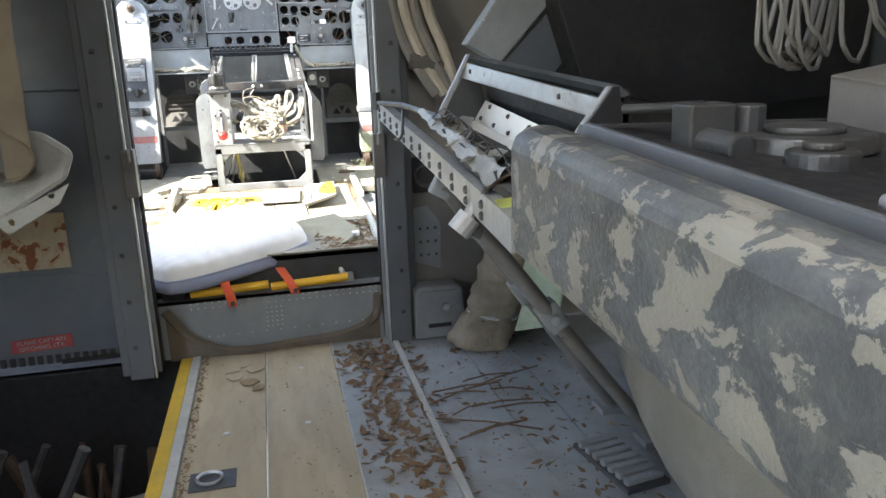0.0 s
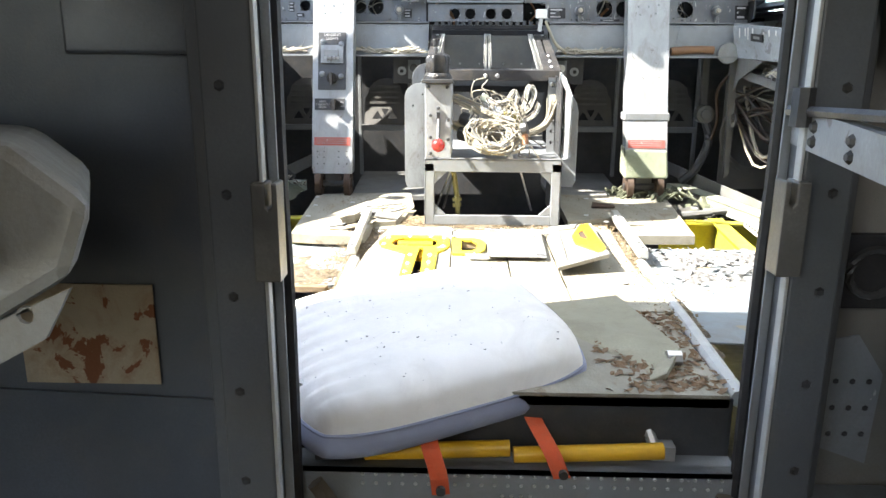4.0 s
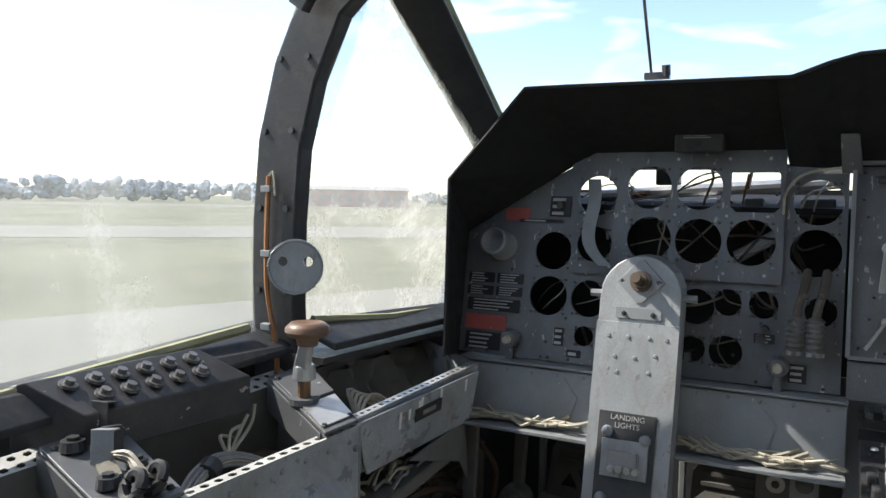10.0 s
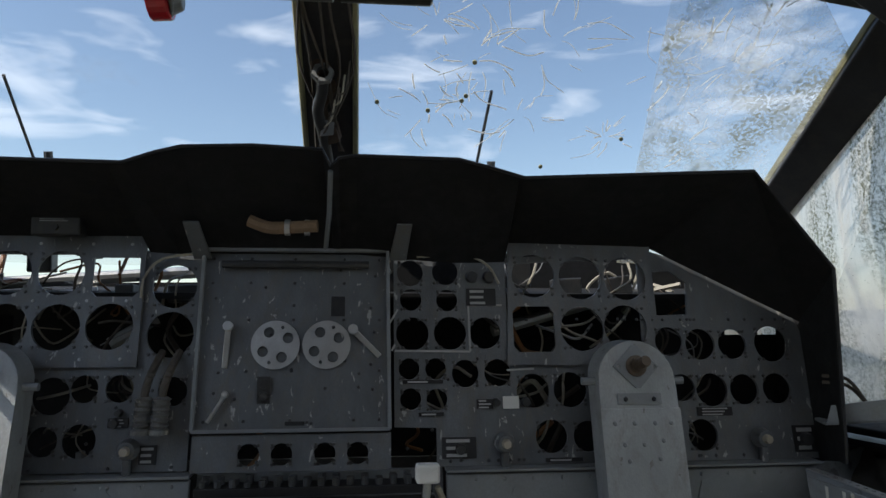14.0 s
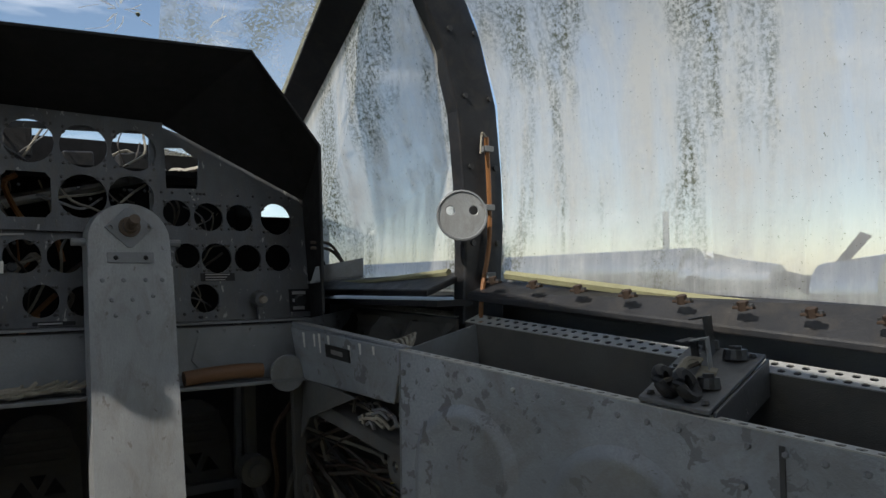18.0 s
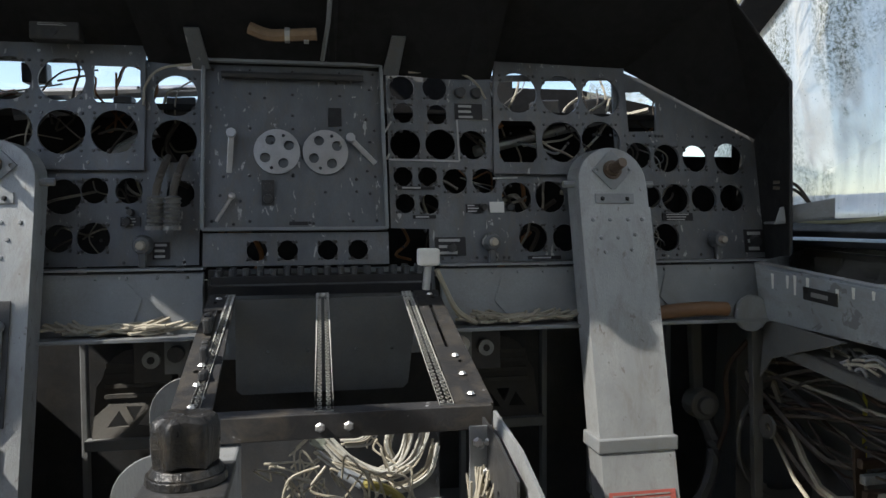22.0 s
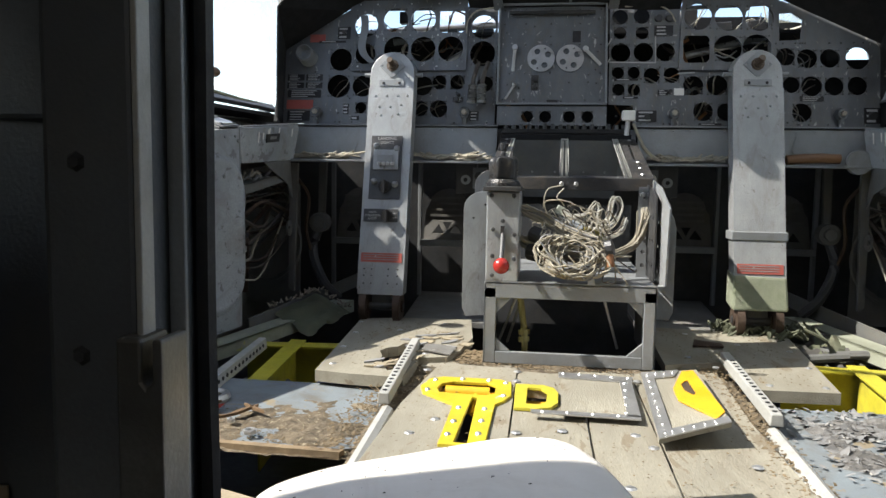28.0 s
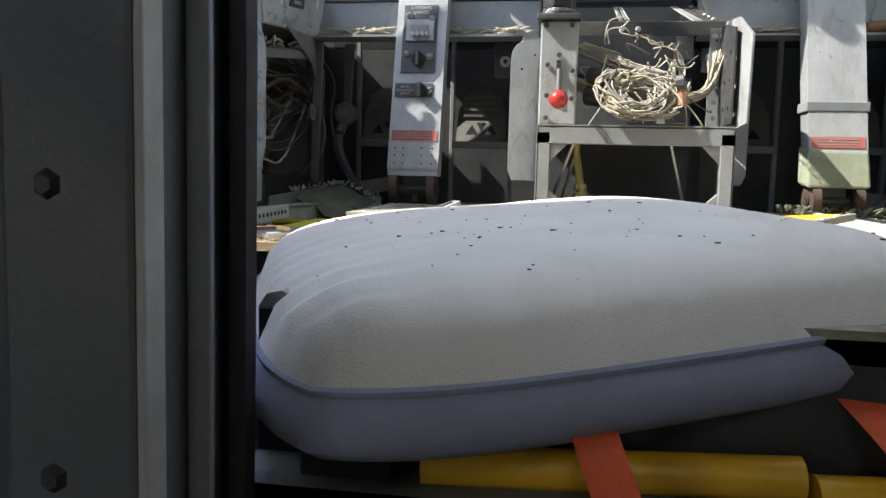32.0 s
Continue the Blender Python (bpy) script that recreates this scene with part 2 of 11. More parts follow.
def pane(name, dirt_col, clear, streak, lo, hi, speck=0.0, stain=None, patchy=0.0, low=None):
    """Window glass: clear sheet with gloss, and grime in streaks. patchy: uneven film; low: heights between which the film thickens."""
    m, n, l, p = nodes_of(name)
    n.remove(p)
    out = n["Material Output"]
    tr, gl, df, tl = n.new("ShaderNodeBsdfTransparent"), n.new("ShaderNodeBsdfGlossy"), n.new("ShaderNodeBsdfDiffuse"), n.new("ShaderNodeBsdfTranslucent")
    tr.inputs["Color"].default_value = (clear, clear, clear * 0.985, 1)
    gl.inputs["Roughness"].default_value = 0.06
    df.inputs["Color"].default_value = (*dirt_col, 1)
    tl.inputs["Color"].default_value = (*dirt_col, 1)
    lw, fr = n.new("ShaderNodeLayerWeight"), n.new("ShaderNodeMath")
    lw.inputs["Blend"].default_value = 0.5
    fr.operation = "POWER"
    l.new(lw.outputs["Facing"], fr.inputs[0])
    fr.inputs[1].default_value = 5.0
    a, b, c = n.new("ShaderNodeMixShader"), n.new("ShaderNodeMixShader"), n.new("ShaderNodeMixShader")
    l.new(fr.outputs[0], a.inputs["Fac"])
    l.new(tr.outputs[0], a.inputs[1])
    l.new(gl.outputs[0], a.inputs[2])
    co, mp = n.new("ShaderNodeTexCoord"), n.new("ShaderNodeMapping")
    mp.inputs["Scale"].default_value = streak
    l.new(co.outputs["Object"], mp.inputs["Vector"])
    ns, n2 = noise_node(n, l, 3.0, 8, 0.7, mp.outputs["Vector"], 0.3), noise_node(n, l, 60.0, 4, 0.7, co.outputs["Object"])
    mu, ad = n.new("ShaderNodeMath"), n.new("ShaderNodeMath")
    mu.operation, ad.operation = "MULTIPLY", "ADD"
    l.new(ramp(n, l, ns.outputs["Fac"], lo, hi), mu.inputs[0])
    l.new(ramp(n, l, n2.outputs["Fac"], 0.1, 0.8), mu.inputs[1])
    l.new(mu.outputs[0], ad.inputs[0])
    ad.inputs[1].default_value = speck
    ad.use_clamp = True
    film = n.new("ShaderNodeMath")
    film.operation = "MULTIPLY"
    film.inputs[0].default_value = speck
    film.inputs[1].default_value = 1.0
    if patchy:
        pn = noise_node(n, l, 2.6, 5, 0.6, mp.outputs["Vector"], 0.5)
        pr = n.new("ShaderNodeMapRange")
        pr.inputs["From Min"].default_value, pr.inputs["From Max"].default_value = 0.33, 0.67
        pr.inputs["To Min"].default_value, pr.inputs["To Max"].default_value = 1 - patchy, 1 + patchy
        l.new(pn.outputs["Fac"], pr.inputs["Value"])
        l.new(pr.outputs["Result"], film.inputs[1])
    if low:
        sx, lo_r, lo_m = n.new("ShaderNodeSeparateXYZ"), n.new("ShaderNodeMapRange"), n.new("ShaderNodeMath")
        l.new(co.outputs["Object"], sx.inputs[0])
        lo_r.inputs["From Min"].default_value, lo_r.inputs["From Max"].default_value, lo_r.inputs["To Min"].default_value = low[0], low[1], low[2]
        l.new(sx.outputs["Z"], lo_r.inputs["Value"])
        lo_m.operation = "MULTIPLY"
        l.new(film.outputs[0], lo_m.inputs[0])
        l.new(lo_r.outputs["Result"], lo_m.inputs[1])
        film = lo_m
    l.new(film.outputs[0], ad.inputs[1])
    b.inputs["Fac"].default_value = 0.6
    l.new(df.outputs[0], b.inputs[1])
    l.new(tl.outputs[0], b.inputs[2])
    l.new(ad.outputs[0], c.inputs["Fac"])
    l.new(a.outputs[0], c.inputs[1])
    l.new(b.outputs[0], c.inputs[2])
    last = c.outputs[0]
    if stain:
        sd, stl, sm, sf = n.new("ShaderNodeBsdfDiffuse"), n.new("ShaderNodeBsdfTranslucent"), n.new("ShaderNodeMixShader"), n.new("ShaderNodeMixShader")
        sd.inputs["Color"].default_value = stl.inputs["Color"].default_value = (*stain, 1)
        l.new(sd.outputs[0], sm.inputs[1])
        l.new(stl.outputs[0], sm.inputs[2])
        mp2 = n.new("ShaderNodeMapping")
        mp2.inputs["Scale"].default_value = (2.6, 2.6, 0.32)
        l.new(co.outputs["Object"], mp2.inputs["Vector"])
        s1, s2 = noise_node(n, l, 2.2, 6, 0.65, mp2.outputs["Vector"], 0.4), noise_node(n, l, 150.0, 5, 0.75, co.outputs["Object"])
        mm = n.new("ShaderNodeMath")
        mm.operation = "MULTIPLY"
        l.new(ramp(n, l, s1.outputs["Fac"], 0.49, 0.59), mm.inputs[0])
        l.new(ramp(n, l, s2.outputs["Fac"], 0.44, 0.58), mm.inputs[1])
        dots, mx = noise_node(n, l, 230.0, 2, 0.5, co.outputs["Object"]), n.new("ShaderNodeMath")
        mx.operation = "MAXIMUM"
        l.new(mm.outputs[0], mx.inputs[0])
        l.new(ramp(n, l, dots.outputs["Fac"], 0.69, 0.74), mx.inputs[1])
        l.new(mx.outputs[0], sf.inputs["Fac"])
        l.new(last, sf.inputs[1])
        l.new(sm.outputs[0], sf.inputs[2])
        last = sf.outputs[0]
    l.new(last, out.inputs["Surface"])
    return m


GREY = surface("grey_paint", (0.26, 0.275, 0.285), 0.47, 0.1, (0.45, 0.45, 0.43), 0.04, 0.18, 6, 36, 0.15, dirty=0.4)
PANEL = surface("panel_grey", (0.155, 0.165, 0.175), 0.42, 0.15, (0.4, 0.4, 0.38), 0.085, 0.26, 9, 52, 0.22, dirty=0.55, stretch=(1.6, 1, 0.7))
CONSOLE = surface("console_grey", (0.36, 0.388, 0.415), 0.45, 0.1, (0.19, 0.195, 0.2), 0.13, 0.3, 4, 30, 0.3, dirty=0.7)
COLUMN = surface("column_grey", (0.38, 0.395, 0.4), 0.4, 0.25, (0.22, 0.21, 0.2), 0.075, 0.2, 7, 38, 0.2, dirty=0.55, stretch=(1.5, 1, 0.7))
PALE = surface("pale_weathered_metal", (0.5, 0.5, 0.47), 0.5, 0.15, (0.3, 0.27, 0.2), 0.02, 0.14, 8, 30, 0.12, dirty=0.4)
ALU = surface("bare_aluminium", (0.6, 0.6, 0.59), 0.38, 0.75, (0.35, 0.34, 0.32), 0.02, 0.14, 8, 34, 0.12)
DARKMETAL = surface("dark_metal", (0.07, 0.072, 0.075), 0.45, 0.3, (0.3, 0.29, 0.28), -0.02, 0.3, 8, 40, 0.15)
BLACK = surface("black_paint", (0.018, 0.018, 0.02), 0.55, 0.0, (0.3, 0.29, 0.27), -0.05, 0.3, 8, 60, 0.12, dirty=0.12)
# the hood's own black, also painted where deep shade is wanted
HOODSHADE = surface("hood_shade_black", (0.006, 0.006, 0.007), 0.85, 0.0, None, 0, 0.3, 6, 40, 0.1, dirty=0.0)
FRAMEBLK = surface("window_frame_black", (0.025, 0.026, 0.03), 0.5, 0.1, (0.2, 0.2, 0.19), -0.03, 0.3, 8, 40, 0.12)
BULK = surface("bulkhead_paint", (0.09, 0.1, 0.115), 0.45, 0.05, (0.3, 0.29, 0.25), -0.03, 0.2, 4, 22, 0.12)
DOORFR = surface("door_frame_paint", (0.118, 0.126, 0.134), 0.45, 0.1, (0.42, 0.36, 0.2), -0.01, 0.16, 6, 30, 0.12)
CABINFLOOR = surface("cabin_floor_paint", (0.33, 0.35, 0.36), 0.6, 0.05, (0.36, 0.31, 0.22), 0.05, 0.2, 4, 14, 0.2, dirty=0.6)
FLOORTAN = surface("floor_board_tan", (0.42, 0.35, 0.24), 0.7, 0.0, (0.3, 0.22, 0.13), 0.0, 0.16, 4, 20, 0.2, dirty=0.4, stretch=(3, 0.6, 3))
PLY = surface("plywood", (0.35, 0.325, 0.255), 0.75, 0.0, (0.22, 0.185, 0.13), 0.11, 0.26, 5, 18, 0.35, dirty=0.6, stretch=(1, 0.35, 1), vary=0.25)
PLYD = surface("ply_end_grain", (0.3, 0.22, 0.13), 0.85, 0.0, None, 0, 0.3, 20, 60, 0.4)
SKIN = surface("floor_skin", (0.25, 0.285, 0.305), 0.5, 0.15, (0.3, 0.25, 0.17), 0.1, 0.14, 4, 12, 0.15, dirty=0.8)
CHROMATE = surface("zinc_chromate", (0.62, 0.55, 0.05), 0.5, 0.05, (0.45, 0.42, 0.25), 0.0, 0.18, 6, 26, 0.12, dirty=0.45)
ORANGE = surface("handle_orange", (0.82, 0.45, 0.02), 0.4, 0.0, (0.75, 0.72, 0.6), 0.02, 0.12, 9, 30, 0.1)
CHIPPED = surface("chipped_paint", (0.1, 0.108, 0.118), 0.45, 0.15, (0.225, 0.22, 0.195), 0.185, 0.35, 10, 30, 0.25, dirt=(0.16, 0.165, 0.15), dirty=0.8, stretch=(1, 0.75, 1))
# one cushion cloth twice: lit top coloured pale, shaded side and piping dark
PADLIT = surface("cushion_cloth_lit", (0.8, 0.76, 0.7), 0.9, 0.0, None, 0, 0.1, 4, 30, 0.25, dirt=(0.35, 0.28, 0.2), dirty=0.3, fine=700)
PADSHADED = surface("cushion_cloth_shaded", (0.3, 0.32, 0.42), 0.9, 0.0, None, 0, 0.12, 5, 30, 0.25, dirty=0.2, fine=700)
STRAP = surface("orange_webbing", (0.75, 0.11, 0.03), 0.75, 0.0, None, 0, 0.15, 12, 60, 0.3, fine=500)
REDBALL = surface("red_knob", (0.42, 0.03, 0.025), 0.25, 0.0, (0.25, 0.02, 0.02), 0.0, 0.2, 14, 40, 0.05, dirty=0.2)
REDPAINT = surface("red_label", (0.42, 0.1, 0.08), 0.6, 0.0, (0.5, 0.45, 0.42), 0.05, 0.15, 12, 60, 0.05)
REDDARK = surface("red_placard", (0.3, 0.04, 0.035), 0.5, 0.0, None, 0, 0.15, 12, 60, 0.05)
WHITE = surface("white_plastic", (0.78, 0.77, 0.73), 0.4, 0.0, None, 0, 0.06, 10, 40, 0.05, dirty=0.2)
LETTER = surface("white_lettering", (0.42, 0.42, 0.41), 0.6, 0.0, None, 0, 0.05, 20, 60, 0.02, dirty=0.15)
WIRE = surface("cream_wire", (0.46, 0.42, 0.33), 0.55, 0.0, None, 0, 0.2, 20, 60, 0.05, dirty=0.35, vary=0.6)
WIREDARK = surface("dark_cable", (0.09, 0.075, 0.06), 0.6, 0.0, None, 0, 0.3, 20, 60, 0.1, dirty=0.3)
WIREORANGE = surface("orange_cable", (0.32, 0.14, 0.05), 0.5, 0.0, None, 0, 0.2, 20, 60, 0.05)
CANVAS = surface("canvas", (0.5, 0.45, 0.37), 0.92, 0.0, None, 0, 0.14, 6, 30, 0.4, dirty=0.4, fine=600)
CANVASD = surface("dark_canvas", (0.11, 0.105, 0.095), 0.95, 0.0, None, 0, 0.2, 6, 30, 0.4, dirty=0.4, fine=600)
DIRT = surface("dry_debris", (0.24, 0.18, 0.105), 0.95, 0.0, None, 0, 0.35, 30, 80, 0.6, dirty=0.5)
LEAF = surface("dry_leaf", (0.2, 0.125, 0.065), 0.85, 0.0, None, 0, 0.25, 30, 80, 0.3, dirty=0.3, vary=0.7)
FLAKE = surface("paint_flake", (0.29, 0.29, 0.285), 0.7, 0.0, (0.45, 0.43, 0.38), 0.08, 0.25, 20, 40, 0.2, vary=0.5)
RUST = surface("rusty_steel", (0.085, 0.056, 0.04), 0.7, 0.3, (0.32, 0.28, 0.24), 0.03, 0.3, 20, 50, 0.3)
WOODKNOB = surface("brown_knob", (0.17, 0.1, 0.06), 0.45, 0.0, (0.4, 0.36, 0.3), 0.0, 0.25, 20, 60, 0.1)
GREENPAD = surface("pale_green_foam", (0.55, 0.66, 0.5), 0.9, 0.0, None, 0, 0.1, 10, 40, 0.4, dirty=0.4)
SEALANT = surface("yellow_sealant", (0.34, 0.33, 0.19), 0.7, 0.0, None, 0, 0.2, 12, 50, 0.3)
STAIN = surface("stained_placard", (0.44, 0.35, 0.24), 0.8, 0.0, (0.2, 0.07, 0.025), 0.17, 0.2, 6, 16, 0.2, dirt=(0.22, 0.09, 0.03), dirty=0.9)
GRASS = surface("dry_grass", (0.18, 0.18, 0.11), 0.95, 0.0, None, 0, 0.3, 0.06, 0.6, 0.2, dirt=(0.27, 0.24, 0.15), dirty=0.7, fine=6)
TARMAC = surface("pale_concrete", (0.235, 0.225, 0.185), 0.9, 0.0, None, 0, 0.1, 0.1, 1.0, 0.1, fine=8)
# foliage lightened to blue-grey: the air's haze is put into the colour
HAZETREE = surface("hazed_leaves", (0.4, 0.44, 0.47), 0.9, 0.0, None, 0, 0.4, 0.3, 2, 0.4, fine=6)
BRICKRED = surface("red_brick", (0.5, 0.36, 0.32), 0.9, 0.0, None, 0, 0.15, 0.5, 2, 0.1, fine=8)
ROOFGREY = surface("grey_roof", (0.35, 0.34, 0.33), 0.9, 0.0, None, 0, 0.1, 0.5, 2, 0.1, fine=8)
PLANEGREY = surface("aircraft_skin", (0.5, 0.5, 0.49), 0.32, 0.9, (0.35, 0.35, 0.35), 0.0, 0.15, 2, 8, 0.03)
GLASS = pane("window_glass", (0.75, 0.74, 0.68), 0.93, (2, 2, 1.5), 0.5, 1.3, 0.2, patchy=0.4)
GLASSDUST = pane("dusty_quarter_glass", (0.78, 0.75, 0.66), 0.92, (3, 3, 2), 0.42, 0.9, 0.2, patchy=0.35)
GLASSDIRTY = pane("dirty_window_glass", (0.9, 0.87, 0.8), 0.93, (6, 6, 0.6), 0.42, 0.95, 0.74, (0.17, 0.175, 0.115), patchy=0.16, low=(-0.26, -0.1, 0.5))
CRACK = pane("cracked_glass_edge", (0.95, 0.95, 0.93), 0.9, (2, 2, 2), 0.0, 0.1, 1.0)
MILKY = pane("milky_glass", (0.95, 0.95, 0.9), 0.97, (5, 5, 0.8), 0.4, 1.0, 0.12, (0.4, 0.4, 0.3))
WINDSCREEN = pane("windscreen_glass", (0.75, 0.75, 0.7), 0.9, (2, 2, 1.5), 0.6, 1.5, 0.02)
REDLENS = surface("red_lens", (0.5, 0.02, 0.03), 0.15, 0.0, None, 0, 0.1, 20, 40, 0.03, dirty=0.1)

# ---- cockpit shell ----
def mir(s, pts):
    return [(s * x, y, z) for x, y, z in pts]


def face_x(y):
    """Half width of the side consoles at y."""
    return 0.853 - 0.29 * y


FZ = -0.02   # cockpit floor
CZ = -0.26   # cabin floor

# fuselage skin below the windows and the nose bulkhead
for s, nm in ((-1, "wall_port"), (1, "wall_starboard")):
    bm = B()
    slab(bm, mir(s, [(1.02, 0.95, -0.5), (1.02, 0.95, 0.53), (1.07, 0.29, 0.555), (1.2, -0.3, 0.495), (1.3, -1.05, 0.43), (1.3, -1.05, -0.5)]), (s * 0.03, 0, 0))
    solo(nm, bm, BULK, "grey painted inner skin of the cockpit side", "wall", "structure")
    bm = B()
    slab(bm, mir(s, [(1.02, 0.95, 0.53), (1.02, 0.95, 0.6), (0.96, 0.88, 0.6), (0.9, 0.7, 0.56)]), (s * 0.02, 0, 0.0))
    solo("nose_side", bm, DARKMETAL, "dark nose skin beside the instrument panel", "wall", "structure")
bm = B()
slab(bm, [(-1.05, 0.97, -0.5), (1.05, 0.97, -0.5), (1.05, 0.97, 0.54), (0.862, 0.97, 0.54), (0.862, 0.97, 0.458), (-0.862, 0.97, 0.458), (-0.862, 0.97, 0.54), (-1.05, 0.97, 0.54)], (0, 0.02, 0))
solo("wall_nose", bm, DARKMETAL, "dark grey nose bulkhead behind the rudder pedals", "wall", "structure")
# black back and added sheets stand in for the shade behind the cut-outs
bm = B()
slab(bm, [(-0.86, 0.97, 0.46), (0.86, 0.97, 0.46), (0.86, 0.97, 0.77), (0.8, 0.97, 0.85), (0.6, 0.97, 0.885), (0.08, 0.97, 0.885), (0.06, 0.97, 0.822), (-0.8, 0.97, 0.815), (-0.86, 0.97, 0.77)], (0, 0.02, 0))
solo("wall_panel_back", bm, HOODSHADE, "bulkhead behind the instrument panel, blackened as in shade", "wall", "structure")
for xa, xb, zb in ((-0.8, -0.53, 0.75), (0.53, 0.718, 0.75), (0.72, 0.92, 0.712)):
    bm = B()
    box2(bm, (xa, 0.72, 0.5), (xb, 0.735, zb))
    solo("wall_panel_box", bm, HOODSHADE, "added black sheet that keeps the panel cut-outs dark", "wall", "structure")
bm = B()
slab(bm, [(-0.86, 0.99, 0.77), (0.86, 0.99, 0.77), (0.75, 1.6, 0.55), (-0.75, 1.6, 0.55)], (0, 0, -0.02))
solo("nose_deck", bm, PLANEGREY, "weathered metal nose deck in front of the windscreen", "wall", "structure")
bm = B()
box2(bm, (-1.35, -1.0, -0.52), (1.35, 1.0, -0.5))
solo("belly", bm, DARKMETAL, "dark belly skin under the cockpit floor", "floor", "structure")

# roof: a solid strip along the middle, glass to both sides
ROOF_W = 0.24
bm = B()
slab(bm, [(-ROOF_W, -1.03, 1.36), (ROOF_W, -1.03, 1.36), (ROOF_W, 0.27, 1.3), (-ROOF_W, 0.27, 1.3)], (0, 0, 0.04))
solo("ceiling", bm, BLACK, "black overhead panel along the middle of the cockpit roof", "ceiling", "structure")
# arch behind the windscreen
ARCH = [(1.0, 0.5), (1.005, 0.62), (1.003, 0.75), (0.993, 0.87), (0.963, 0.98), (0.915, 1.08), (0.85, 1.155), (0.75, 1.225), (0.6, 1.275), (0.4, 1.3), (0.0, 1.315)]
arch = thing("window_frame_arch", "black painted curved frame behind the windscreen", "window frame", (0, 0.29, 0.5), kind="structure")
for s in (-1, 1):
    bm = B()
    prev = None
    for i, (x, z) in enumerate(ARCH):
        a = ARCH[max(i - 1, 0)]
        b = ARCH[min(i + 1, len(ARCH) - 1)]
        t = Vector((b[0] - a[0], 0, b[1] - a[1])).normalized()
        n = Vector((t.z, 0, -t.x))
        w = 0.042 + 0.012 * (i > 5)
        ring = [bm.verts.new(Vector((s * (x + n.x * q * w), 0.29 + dy, z + n.z * q * w))) for q, dy in ((-1, -0.012), (1, -0.012), (1, 0.022), (-1, 0.022))]
        if prev:
            for k in range(4):
                bm.faces.new((prev[k], prev[(k + 1) % 4], ring[(k + 1) % 4], ring[k]))
        else:
            bm.faces.new(ring[::-1])
        prev = ring
    bm.faces.new(prev)
    part("post", bm, FRAMEBLK, arch, bevel=0.004)
    bm = B()
    for i in range(1, 8):
        x, z = ARCH[i]
        for q in (-0.026, 0.026):
            cyl(bm, (s * (x + q), 0.279, z + 0.02), (s * (x + q), 0.274, z + 0.02), 0.005, 8)
    part("rivet", bm, DARKMETAL, arch)
    # sloping bar from the arch to the nose
    bm = B()
    a, b = Vector((s * 0.83, 0.3, 1.19)), Vector((s * 0.9, 1.0, 0.86))
    d = (b - a).normalized()
    n1 = d.cross(Vector((s * 0.6, 0.3, 1))).normalized()
    n2 = d.cross(n1)
    vs = []
    for p in (a, b):
        vs.append([bm.verts.new(p + n1 * u * 0.038 + n2 * w * 0.03) for u, w in ((-1, -1), (1, -1), (1, 1), (-1, 1))])
    for k in range(4):
        bm.faces.new((vs[0][k], vs[0][(k + 1) % 4], vs[1][(k + 1) % 4], vs[1][k]))
    bm.faces.new(vs[0][::-1])
    bm.faces.new(vs[1])
    part("windscreen_bar", bm, FRAMEBLK, arch, bevel=0.004)
    bm = B()
    tube(bm, [a + n1 * s * -0.038, b + n1 * s * -0.038], 0.009, 6)
    tube(bm, [a + n1 * s * 0.038, b + n1 * s * 0.038], 0.006, 6)
    part("sealant_bead", bm, SEALANT, arch, "yellow sealant along the glass")
    # roof edge rails
    bm = B()
    tube(bm, [(s * ROOF_W, 0.29, 1.3), (s * ROOF_W, -1.03, 1.36)], 0.03, 8)
    part("roof_rail", bm, FRAMEBLK, arch)
    bm = B()
    slab(bm, mir(s, [(0.84, 0.72, 0.545), (0.9, 0.27, 0.545), (1.07, 0.27, 0.545), (1.03, 0.95, 0.545), (0.9, 0.95, 0.545)]), (0, 0, -0.01))
    part("inner_sill", bm, FRAMEBLK, arch)
    # aft frame of the side window
    bm = B()
    slab(bm, mir(s, [(1.3, -1.025, 0.42), (1.36, -1.025, 0.7), (1.34, -1.025, 0.95), (1.2, -1.025, 1.18), (0.9, -1.025, 1.31), (0.24, -1.025, 1.37), (0.24, -1.025, 1.3), (0.85, -1.025, 1.23), (1.12, -1.025, 1.1), (1.24, -1.025, 0.93), (1.26, -1.025, 0.7), (1.2, -1.025, 0.42)]), (0, 0.02, 0))
    part("aft_frame", bm, FRAMEBLK, arch)
    # sill under the windows
    bm = B()
    slab(bm, mir(s, [(0.96, 0.3, 0.545), (1.1, -0.3, 0.49), (1.2, -0.75, 0.45), (1.3, -1.03, 0.43), (1.34, -1.03, 0.44), (1.25, -0.7, 0.49), (1.15, -0.3, 0.53), (1.06, 0.3, 0.575)]), (0, 0, 0.012))
    slab(bm, mir(s, [(0.9, 0.3, 0.55), (0.86, 0.68, 0.55), (0.9, 0.7, 0.57), (0.98, 0.3, 0.58)]), (0, 0, 0.012))
    part("window_sill", bm, FRAMEBLK, arch, bevel=0.003)
    bm = B()
    tube(bm, mir(s, [(1.02, 0.24, 0.585), (1.1, -0.1, 0.545), (1.17, -0.4, 0.515), (1.32, -1.0, 0.455)]), 0.008, 6)
    tube(bm, mir(s, [(0.965, 0.33, 0.59), (0.92, 0.5, 0.575), (0.9, 0.68, 0.57)]), 0.008, 6)
    part("sealant_bead", bm, SEALANT, arch, "pale yellow sealant along the lower glass edge")
# unseen strip added along the windscreen's upper edge to keep sun off the panel
bm = B()
